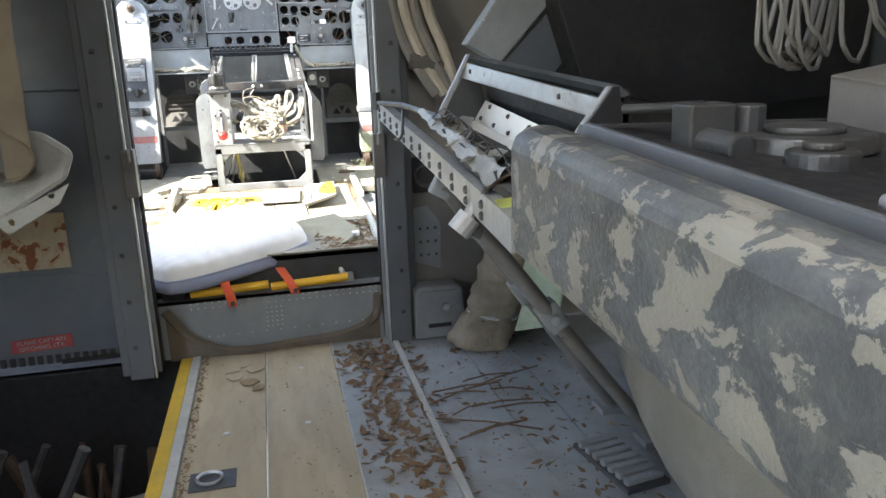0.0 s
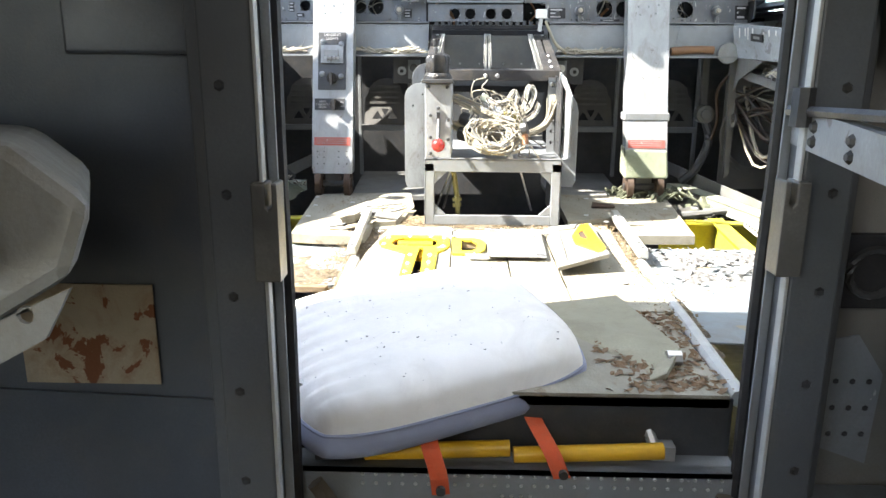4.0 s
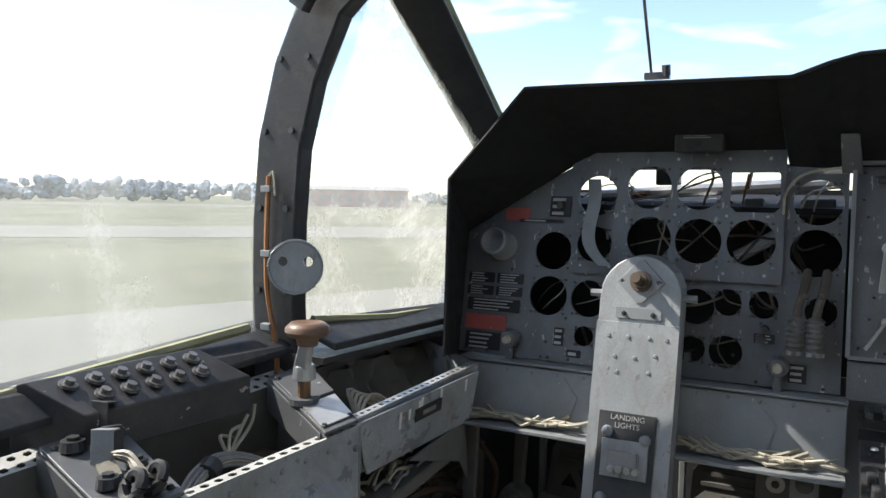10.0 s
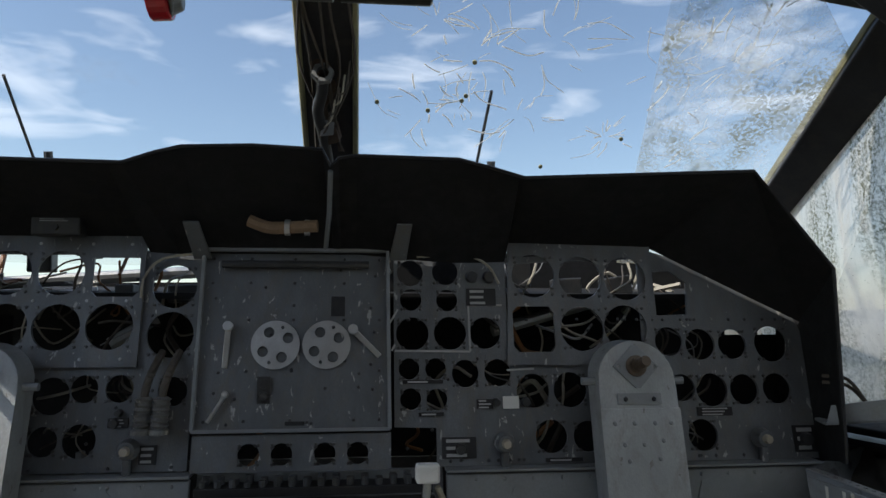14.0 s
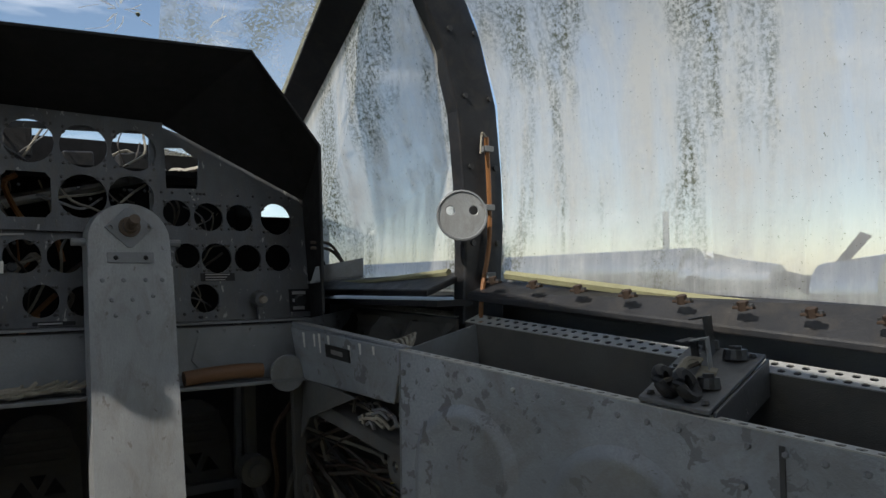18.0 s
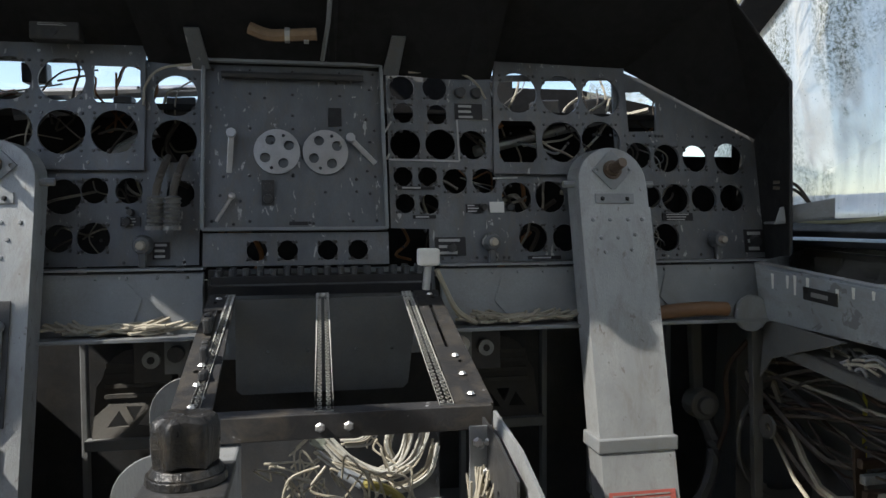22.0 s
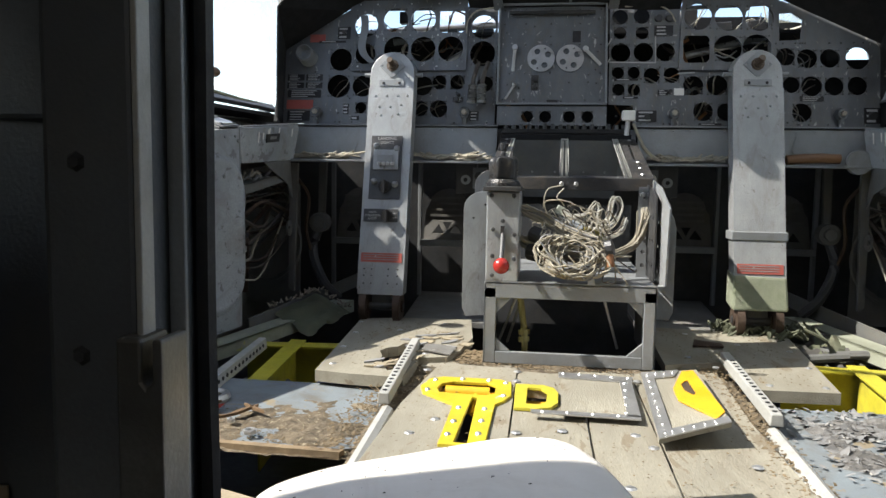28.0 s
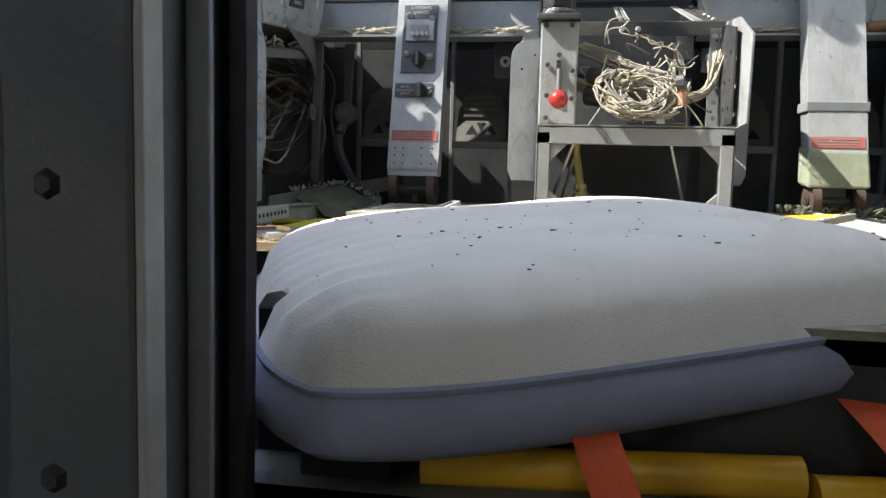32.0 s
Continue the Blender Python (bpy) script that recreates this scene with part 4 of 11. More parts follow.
for u, v, r in ((-0.655, 0.624, 0.034), (-0.583, 0.624, 0.031), (-0.408, 0.625, 0.028), (-0.361, 0.635, 0.021), (-0.309, 0.635, 0.021), (-0.36, 0.559, 0.025), (-0.412, 0.559, 0.022), (-0.58, 0.8, 0.034), (-0.494, 0.815, 0.036), (-0.414, 0.815, 0.036),
                (-0.489, 0.73, 0.036), (-0.411, 0.729, 0.036), (-0.332, 0.73, 0.036), (-0.24, 0.794, 0.03), (0.28, 0.654, 0.022), (0.337, 0.625, 0.027), (0.399, 0.626, 0.028), (0.425, 0.725, 0.037), (0.5, 0.727, 0.037), (0.347, 0.814, 0.037),
                (0.507, 0.81, 0.037), (0.576, 0.703, 0.024), (0.631, 0.698, 0.026), (0.641, 0.623, 0.027), (0.616, 0.552, 0.025), (0.363, 0.554, 0.026)):
    for k in range(random.choice((1, 2, 2, 3))):
        bm = B()
        a = random.uniform(0, math.pi)
        d = Vector((math.cos(a), 0, math.sin(a)))
        c0 = Vector(pan(u, v, 0.03)) + Vector((random.uniform(-0.3, 0.3) * r, 0.004 * k, random.uniform(-0.3, 0.3) * r))
        n_ = Vector((-d.z, 0, d.x)) * r * random.uniform(-0.7, 0.7)
        tube(bm, smooth_path([c0 - d * r * 1.4 + Vector((0, 0.03, 0)), c0 - d * r * 0.5 + n_ * 0.6, c0 + d * r * 0.4 + n_, c0 + d * r * 1.4 + Vector((0, 0.04, 0))], 5), random.choice((0.0012, 0.0016, 0.0024)), 5)
        part("loose_wire", bm, random.choice((WIRE, WIRE, FLAKE, WIREDARK)), board)
for c0, sz in (((-0.478, 0.71, 0.838), (0.04, 0.03, 0.034)), ((-0.335, 0.7, 0.79), (0.03, 0.04, 0.02)), ((-0.24, 0.7, 0.785), (0.05, 0.04, 0.03)), ((0.335, 0.7, 0.822), (0.044, 0.03, 0.05)), ((0.43, 0.72, 0.8), (0.05, 0.04, 0.03)), ((0.52, 0.71, 0.8), (0.05, 0.04, 0.036))):
    bm = B()
    box(bm, c0, sz, Matrix.Rotation(random.uniform(-0.2, 0.2), 3, "Y"))
    part("instrument_case", bm, DARKMETAL, board, "dark remains of an instrument", bevel=0.003)
# cables behind the cut-outs
random.seed(21)
for k in range(46):
    u, v = random.uniform(-0.68, 0.68), random.uniform(0.56, 0.84)
    bm = B()
    p = Vector((u, 0.66 + random.uniform(0, 0.08), v))
    pts = [p]
    for _ in range(4):
        p = p + Vector((random.uniform(-0.05, 0.05), random.uniform(-0.01, 0.05), random.uniform(-0.07, 0.05)))
        p.y = max(p.y, 0.665)
        pts.append(p)
    tube(bm, smooth_path(pts, 4), random.choice((0.002, 0.003, 0.005)), 5)
    part("loose_cable", bm, random.choice((WIRE, WIREDARK, WIREDARK, WIREORANGE)), board)
for a, b in (((-0.36, 0.7, 0.7), (-0.29, 0.72, 0.745)), ((-0.62, 0.74, 0.8), (-0.2, 0.78, 0.83)), ((0.3, 0.76, 0.72), (0.6, 0.8, 0.8)), ((-0.52, 0.72, 0.77), (-0.4, 0.75, 0.79))):
    bm = B()
    cyl(bm, a, b, 0.011, 10)
    part("pipe", bm, ALU, board)

# black hood over the panel
LIP = [(-0.794, 0.52), (-0.79, 0.82), (-0.66, 0.963), (-0.602, 0.9625), (-0.3, 0.9592), (-0.28, 0.959), (-0.235, 0.975), (-0.2, 0.984), (-0.1, 0.988), (0.0, 0.984), (0.012, 0.96), (0.024, 0.972), (0.05, 0.976), (0.2, 0.974), (0.25, 0.962), (0.292, 0.95), (0.3, 0.948), (0.662, 0.966), (0.785, 0.815), (0.79, 0.52)]
BASE = [(-0.842, 0.515), (-0.832, 0.722), (-0.637, 0.846), (-0.592, 0.872), (-0.289, 0.874), (-0.283, 0.85), (-0.235, 0.847), (-0.2, 0.847), (-0.1, 0.847), (0.0, 0.847), (0.012, 0.847), (0.024, 0.847), (0.05, 0.847), (0.2, 0.836), (0.25, 0.836), (0.3, 0.838), (0.308, 0.869), (0.557, 0.864), (0.818, 0.734), (0.825, 0.515)]
hood = thing("glare_shield", "matt black hood round the instrument panel", "glare shield", (0, 0.55, 0.85))
bm = B()
lo = [[bm.verts.new((x, 0.47, z)) for x, z in LIP], [bm.verts.new((x * 1.004, 0.474, z + 0.004)) for x, z in LIP]]
bi = [bm.verts.new(pan(x, z, -0.004)) for x, z in BASE]
for i in range(len(LIP) - 1):
    bm.faces.new((lo[0][i], lo[0][i + 1], bi[i + 1], bi[i]))
    bm.faces.new((lo[0][i], lo[1][i], lo[1][i + 1], lo[0][i + 1]))
part("hood_lining", bm, HOODSHADE, hood)
bm = B()
oute = [bm.verts.new((x * 1.06, 0.72, z * 0.93 + 0.0)) for x, z in LIP]
lo2 = [bm.verts.new((x * 1.004, 0.474, z + 0.004)) for x, z in LIP]
for i in range(len(LIP) - 1):
    if abs(LIP[i][0]) > 0.6:
        bm.faces.new((lo2[i], oute[i], oute[i + 1], lo2[i + 1]))
    else:
        a, b = lo2[i].co + Vector((0, 0.05, -0.012)), lo2[i + 1].co + Vector((0, 0.05, -0.012))
        bm.faces.new((lo2[i], bm.verts.new(a), bm.verts.new(b), lo2[i + 1]))
part("hood_shell", bm, HOODSHADE, hood)
bm = B()
tube(bm, [(x * 1.002, 0.47, z + 0.003) for x, z in LIP], 0.0028, 5)
part("edge_binding", bm, BLACK, hood)
bm = B()
tube(bm, [(0.012, 0.468, 0.955), (0.008, 0.53, 0.9), (0.0, 0.6, 0.855)], 0.004, 5)
part("slit_edge", bm, GREY, hood)
hose = thing("hood_air_hose", "short tan cloth-covered hose on the hood", "hose", (-0.06, 0.55, 0.88))
bm = B()
tube(bm, smooth_path([(-0.115, 0.56, 0.893), (-0.085, 0.555, 0.882), (-0.05, 0.55, 0.882), (-0.01, 0.545, 0.884)], 6), 0.01, 8)
part("hose", bm, surface("brown_hose", (0.26, 0.17, 0.1), 0.8, 0, None, 0, 0.25, 20, 60, 0.3), hose, smooth=True)
bm = B()
for x in (-0.06, -0.03):
    cyl(bm, (x, 0.552, 0.882), (x + 0.008, 0.552, 0.882), 0.0125, 10)
part("hose_clip", bm, ALU, hose)

# crossbeam under the panel and its bundle of wires
beam = thing("panel_crossbeam", "grey sheet metal beam under the instrument panel", "beam", (0, 0.54, 0.41))
bm = B()
slab(bm, [pan(-0.8, 0.41, -0.02), pan(-0.19, 0.41, -0.02), pan(-0.19, 0.505, -0.02), pan(-0.8, 0.505, -0.02)], (0, 0.012, 0))
part("web", bm, GREY, beam, bevel=0.002)
bm = B()
slab(bm, [pan(0.19, 0.41, -0.02), pan(0.8, 0.41, -0.02), pan(0.8, 0.505, -0.02), pan(0.19, 0.505, -0.02)], (0, 0.012, 0))
part("web", bm, GREY, beam, bevel=0.002)
bm = B()
slab(bm, [pan(-0.19, 0.36, 0.03), pan(0.19, 0.36, 0.03), pan(0.19, 0.505, 0.03), pan(-0.19, 0.505, 0.03)], (0, 0.012, 0))
part("web", bm, GREY, beam, bevel=0.002)
for a, b in ((-0.8, -0.19), (0.19, 0.8)):
    bm = B()
    slab(bm, [(a, 0.49, 0.405), (b, 0.49, 0.405), (b, 0.56, 0.405), (a, 0.56, 0.405)], (0, 0, 0.006))
    part("flange", bm, GREY, beam, bevel=0.001)
    bm = B()
    slab(bm, [(a, 0.54, 0.508), (b, 0.54, 0.508), (b, 0.58, 0.508), (a, 0.58, 0.508)], (0, 0, 0.004))
    part("flange", bm, GREY, beam, bevel=0.001)
for x in (-0.62, -0.32, 0.32, 0.62):
    bm = B()
    pts = [pan(x + 0.04 * math.cos(k * math.pi / 3 + 0.2), 0.457 + 0.04 * math.sin(k * math.pi / 3 + 0.2), -0.021) for k in range(6)]
    slab(bm, pts, PN * 0.002)
    part("cover_plate", bm, GREY, beam)
rivets("rivet", beam, [pan(-0.8 + 0.045 * k, v, -0.02) for k in range(36) for v in (0.42, 0.497) if abs(-0.8 + 0.045 * k) > 0.2], GREY, 0.003)
random.seed(8)
for a, b in ((-0.78, -0.56), (-0.42, -0.2), (0.22, 0.42), (0.22, 0.4)):
    loom = thing("wire_bundle", "loose bundle of cream coloured cut wires on the beam", "cables", ((a + b) / 2, 0.51, 0.415), group="cut wires")
    for k in range(13):
        bm = B()
        x0, x1 = a + random.uniform(-0.01, 0.05), b - random.uniform(-0.02, 0.08)
        pts = [(x0 + (x1 - x0) * q / 5, 0.5 + random.uniform(0, 0.035), 0.414 + 0.004 * random.random() + (0.02 * random.random() if q in (0, 5) else 0.012 * random.random())) for q in range(6)]
        tube(bm, smooth_path(pts, 3), 0.0028, 5)
        part("wire", bm, WIRE, loom)

# ---- control columns ----
def col(u, v, w=0.0):
    return (u, 0.351 + 0.235 * v + w, v)


CNV = Vector((0, -1, 0.235)).normalized()
CUP = Vector((0, 0.235, 1)).normalized()


def control_column(cx, starboard):
    c = thing("control_column", "light grey boxed control column with its wheel removed" + (", strapped and green at the foot" if starboard else ", landing light switches on its face"), "control column", (cx, 0.37, FZ), group="control columns")
    hw = 0.061
    out = [(cx - hw, 0.055), (cx + hw, 0.055), (cx + hw, 0.64)] + [(cx + hw * math.cos(a), 0.646 + hw * math.sin(a)) for a in [math.pi * k / 14 for k in range(1, 14)]] + [(cx - hw, 0.64)]
    part("body", plate(out, [], lambda u, v, w: col(u, v, w), 0.055), COLUMN, c, bevel=0.003)
    bm = B()
    slab(bm, [col(cx - hw - 0.001, 0.6, -0.003), col(cx + hw + 0.001, 0.6, -0.003), col(cx + hw + 0.001, 0.606, -0.003), col(cx - hw - 0.001, 0.606, -0.003)], (0, 0.003, 0))
    slab(bm, [col(cx - hw - 0.001, 0.07, -0.003), col(cx + hw + 0.001, 0.07, -0.003), col(cx + hw + 0.001, 0.6, -0.003), col(cx - hw - 0.001, 0.6, -0.003)], (0, 0.003, 0))
    part("cover_plate", bm, COLUMN, c)
    bm = B()
    p = Vector(col(cx, 0.668, 0))
    cyl(bm, p, p + CNV * 0.006, 0.017, 20, 0.016)
    cyl(bm, p, p + CNV * 0.016, 0.012, 14, 0.011)
    for k in range(5):
        cyl(bm, p + CNV * (0.016 + 0.006 * k), p + CNV * (0.019 + 0.006 * k), 0.0085, 12)
        cyl(bm, p + CNV * (0.019 + 0.006 * k), p + CNV * (0.022 + 0.006 * k), 0.0072, 12)
    part("wheel_hub_stub", bm, surface("hub_brown", (0.16, 0.12, 0.09), 0.5, 0.4, (0.3, 0.28, 0.26), 0.0, 0.2, 14, 40, 0.1), c, "rusty stub where the control wheel sat")
    part("hub_plate", plate([(cx - 0.036, 0.668), (cx - 0.004, 0.636), (cx + 0.004, 0.636), (cx + 0.036, 0.668), (cx + 0.004, 0.7), (cx - 0.004, 0.7)], [ring_pts(cx, 0.668, 0.013, 16), ring_pts(cx - 0.028, 0.668, 0.003, 8), ring_pts(cx + 0.028, 0.668, 0.003, 8)], lambda u, v, w: col(u, v, w - 0.003), 0.003), GREY, c, "diamond shaped hub plate", bevel=0.0005)
    bm = B()
    cyl(bm, col(cx - hw - 0.02, 0.645, 0.02), col(cx + hw + 0.02, 0.645, 0.02), 0.006, 8)
    part("cross_pin", bm, GREY, c)
    rivets("screw_head", c, [col(cx + dx, v, -0.003) for dx, v in ((-0.042, 0.585), (-0.012, 0.585), (0.02, 0.585), (0.045, 0.585), (-0.03, 0.555), (0.0, 0.555), (0.03, 0.56), (-0.025, 0.532), (0.022, 0.535))], GREY, 0.0038, CNV, 0.002)
    bm = B()
    slab(bm, [col(cx - 0.034, 0.612, -0.001), col(cx + 0.034, 0.612, -0.001), col(cx + 0.034, 0.628, -0.001), col(cx - 0.034, 0.628, -0.001)], CNV * 0.002)
    part("plate_small", bm, GREY, c)
    rivets("screw_head", c, [col(cx - 0.022, 0.62, -0.004), col(cx + 0.022, 0.62, -0.004)], BLACK, 0.004, CNV, 0.003)
    bm = B()
    slab(bm, [col(cx - 0.055, 0.14, -0.004), col(cx + 0.055, 0.14, -0.004), col(cx + 0.055, 0.164, -0.004), col(cx - 0.055, 0.164, -0.004)], (0, -0.001, 0))
    part("red_label", bm, REDPAINT, c, "faded red warning label")
    bm = B()
    for k in range(3):
        v = 0.146 + 0.006 * k
        slab(bm, [col(cx - 0.05, v, -0.0056), col(cx + 0.045, v, -0.0056), col(cx + 0.045, v + 0.002, -0.0056), col(cx - 0.05, v + 0.002, -0.0056)], (0, -0.0004, 0))
    part("lettering", bm, FLAKE, c)
    rivets("rivet", c, [col(cx + dx, v, -0.003) for dx in (-0.045, -0.025, 0.02, 0.045) for v in (0.085, 0.105, 0.122)], DARKMETAL, 0.0024, CNV)
    # yoke and rollers at the foot
    for dx in (-0.045, 0.045):
        bm = B()
        cyl(bm, (cx + dx - 0.009, 0.39, 0.022), (cx + dx + 0.009, 0.39, 0.022), 0.042, 20)
        cyl(bm, (cx + dx - 0.013, 0.39, 0.022), (cx + dx + 0.013, 0.39, 0.022), 0.016, 12)
        part("roller", bm, RUST, c, "rusty grooved roller", smooth=True)
    bm = B()
    cyl(bm, (cx - 0.06, 0.39, 0.022), (cx + 0.06, 0.39, 0.022), 0.01, 10)
    box(bm, (cx, 0.41, 0.04), (0.05, 0.05, 0.06))
    part("axle", bm, DARKMETAL, c)
    if starboard:
        bm = B()
        box(bm, col(cx, 0.232, 0.025), (hw * 2 + 0.012, 0.066, 0.022))
        part("strap", bm, GREY, c, "grey metal strap", bevel=0.002)
        bm = B()
        slab(bm, [col(cx - 0.068, 0.05, -0.008), col(cx + 0.066, 0.05, -0.008), col(cx + 0.064, 0.132, -0.006), col(cx - 0.064, 0.136, -0.006)], (0, 0.07, 0.01))
        part("canvas_boot", bm, surface("mossy_boot", (0.26, 0.28, 0.2), 0.9, 0, (0.4, 0.4, 0.34), 0.06, 0.2, 10, 30, 0.3, dirt=(0.13, 0.16, 0.08), dirty=0.7), c, "green stained rubber boot", bevel=0.006)
    else:
        def face(u, v, w=-0.004):
            return Vector(col(cx + u, v, w))

        def tile(name, u0, v0, u1, v1, mat, d=0.002, w=-0.004, par=c):
            b2 = B()
            slab(b2, [face(u0, v0, w), face(u1, v0, w), face(u1, v1, w), face(u0, v1, w)], CNV * d)
            return part(name, b2, mat, par, bevel=0.0006)
        pl = tile("landing_light_plate", -0.045, 0.305, 0.04, 0.475, DARKMETAL)
        words("LANDING\nLIGHTS", 0.0115, face(-0.002, 0.462, -0.0068), PR, CUP, LETTER, pl)
        tile("switch_block", -0.036, 0.383, 0.032, 0.436, COLUMN, 0.008)
        tile("switch_block_top", -0.024, 0.395, 0.018, 0.42, FLAKE, 0.014)
        b2 = B()
        for k in range(4):
            cyl(b2, face(-0.018 + 0.012 * k, 0.4, -0.018), face(-0.018 + 0.012 * k, 0.4, -0.026), 0.005, 8)
        part("contact_screw", b2, ALU, c)
        for u, v in ((-0.03, 0.447), (0.026, 0.44), (-0.032, 0.352), (0.026, 0.345)):
            b2 = B()
            ball(b2, face(u, v, -0.008), 0.009, 10)
            part("screw_dome", b2, GREY, c, smooth=True)
        for u, v in ((-0.002, 0.34), (0.008, 0.262)):
            b2 = B()
            cyl(b2, face(u, v, -0.004), face(u, v, -0.016), 0.016, 14)
            box(b2, face(u, v, -0.02), (0.008, 0.014, 0.034))
            part("toggle_switch", b2, BLACK, c, bevel=0.001)
        pl2 = tile("anti_collision_plate", -0.055, 0.245, 0.038, 0.279, DARKMETAL)
        words("ANTI-\nCOLLISION\nLIGHT", 0.0085, face(-0.03, 0.262, -0.0068), PR, CUP, LETTER, pl2)
        words("ON\n\nOFF", 0.006, face(0.03, 0.262, -0.0068), PR, CUP, LETTER, pl2)
    return c


control_column(-0.478, False)
control_column(0.478, True)

# ---- centre pedestal ----
TOPBLACK = surface("worn_black_paint", (0.05, 0.05, 0.052), 0.5, 0.2, (0.32, 0.33, 0.34), 0.05, 0.3, 10, 40, 0.2, dirty=0.5)
ped = thing("centre_pedestal", "gutted grey centre pedestal full of cut wiring", "pedestal", (0, 0.15, FZ))
bm = B()
for a, b in (((-0.175, 0, FZ), (-0.15, 0.02, 0.14)), ((0.15, 0, FZ), (0.175, 0.02, 0.14)), ((-0.175, 0, 0.118), (0.175, 0.012, 0.152)), ((-0.15, 0.0, FZ), (0.15, 0.012, 0.005))):
    box2(bm, a, b)
for s in (-1, 1):
    slab(bm, [(s * 0.15, 0.003, 0.118), (s * 0.118, 0.003, 0.118), (s * 0.15, 0.003, 0.085)], (0, 0.006, 0))
    slab(bm, [(s * 0.15, 0.003, 0.005), (s * 0.118, 0.003, 0.005), (s * 0.15, 0.003, 0.035)], (0, 0.006, 0))
    box2(bm, (s * 0.175, 0.0, FZ), (s * 0.17, 0.3, 0.15))
part("lower_frame", bm, GREY, ped, bevel=0.0015)
part("shelf", plate([(-0.172, 0.0), (0.172, 0.0), (0.172, 0.45), (-0.172, 0.45)], [ring_pts(0.095, 0.05, 0.026, 20)], lambda u, v, w: (u, v, 0.148 + w), 0.005), GREY, ped)
bm = B()
box2(bm, (-0.174, 0.002, 0.152), (-0.106, 0.18, 0.338))
part("throttle_box", bm, COLUMN, ped, bevel=0.003)
bm = B()
box2(bm, (-0.144, -0.002, 0.19), (-0.136, 0.004, 0.268))
part("lever_slot", bm, BLACK, ped)
bm = B()
cyl(bm, (-0.139, 0.0, 0.25), (-0.139, -0.05, 0.198), 0.005, 8)
part("lever_arm", bm, DARKMETAL, ped)
bm = B()
ball(bm, (-0.138, -0.058, 0.192), 0.0165, 16)
part("lever_knob", bm, REDBALL, ped, "red ball knob", smooth=True)
rivets("screw_head", ped, [(x, 0.0, z) for x, z in ((-0.164, 0.33), (-0.118, 0.33), (-0.16, 0.26), (-0.115, 0.25), (-0.16, 0.205), (-0.115, 0.2), (-0.16, 0.165), (-0.14, 0.278))], DARKMETAL, 0.005, Vector((0, -1, 0)), 0.004)
KNOB = surface("worn_black_knob", (0.045, 0.045, 0.045), 0.32, 0.3, (0.3, 0.3, 0.3), 0.06, 0.35, 14, 40, 0.35, dirty=0.4)
bm = B()
box2(bm, (-0.181, -0.012, 0.339), (-0.103, 0.085, 0.349))
part("control_base", bm, DARKMETAL, ped, bevel=0.002)
bm = B()
cyl(bm, (-0.143, 0.036, 0.349), (-0.143, 0.036, 0.357), 0.037, 24, 0.036)
cyl(bm, (-0.143, 0.036, 0.357), (-0.143, 0.036, 0.364), 0.034, 24, 0.03)
part("knob_skirt", bm, KNOB, ped, bevel=0.001)
bm = B()
prof = [(0.362, 0.021), (0.366, 0.0265), (0.38, 0.0275), (0.398, 0.028), (0.406, 0.026), (0.41, 0.02), (0.408, 0.0)]
loops = []
for z, r in prof:
    loops.append([bm.verts.new((-0.143 + (r * (1 + 0.11 * max(-0.6, math.sin(6 * a + 0.4)))) * math.cos(a), 0.036 + r * (1 + 0.11 * max(-0.6, math.sin(6 * a + 0.4))) * math.sin(a), z + 0.0015 * math.sin(3 * a))) for a in [2 * math.pi * q / 48 for q in range(48)]])
for la, lb in zip(loops, loops[1:]):
    for q in range(48):
        bm.faces.new((la[q], la[(q + 1) % 48], lb[(q + 1) % 48], lb[q]))
part("trim_knob", bm, KNOB, ped, "worn black fluted trim knob", smooth=True)
for s, y, xo, zt, zb in ((-1, 0.17, 0.236, 0.335, 0.05), (-1, 0.32, 0.226, 0.386, 0.2), (1, 0.21, 0.238, 0.345, 0.05)):
    xi = 0.177
    if s < 0:
        edge = [(xi, zb), (xo - 0.008, zb), (xo, zb + 0.02), (xo, zt - 0.045)] + [(xo - 0.04 + 0.04 * math.cos(q), zt - 0.04 + 0.04 * math.sin(q)) for q in [math.pi / 2 * k / 7 for k in range(8)]] + [(xi, zt + 0.006)]
    else:
        edge = [(xi, zb), (xo - 0.008, zb), (xo, zb + 0.02), (xo, zt - 0.085), (xo - 0.006, zt - 0.06), (xi + 0.02, zt - 0.008), (xi, zt)]
    bm = B()
    slab(bm, [(s * x, y - 0.5 * (x - xi), z) for x, z in edge], (0, 0.004, 0))
    g_ = part("side_guard", bm, COLUMN, ped, "flared light grey side guard", bevel=0.001)
    rivets("screw_head", g_, [(s * (xo - 0.022), y - 0.5 * (xo - 0.022 - xi), zt - 0.06), (s * (xi + 0.012), y - 0.006, zt - 0.03)], DARKMETAL, 0.003, Vector((0, -1, 0)), 0.003)
bm = B()
slab(bm, [(0.176, 0.004, 0.152), (0.184, -0.028, 0.158), (0.188, -0.02, 0.31), (0.178, 0.04, 0.352), (0.178, 0.15, 0.366), (0.176, 0.15, 0.152)], (0.004, 0.002, 0))
part("side_flange", bm, COLUMN, ped)
part("inner_post", plate([(0.148, 0.15), (0.174, 0.15), (0.174, 0.352), (0.148, 0.352)], [ring_pts(0.161, 0.18 + 0.03 * k, 0.005, 8) for k in range(6)], lambda u, v, w: (u, 0.14 + w, v), 0.004), GREY, ped)
# sloping top frame
def top(u, v, w=0.0):
    """On the sloping top of the pedestal: v from 0 at the aft bar to 1 at the panel."""
    return Vector((u, 0.168 + 0.332 * v, 0.371 + 0.104 * v)) + Vector((0, -0.3, 0.954)) * w


bm = B()
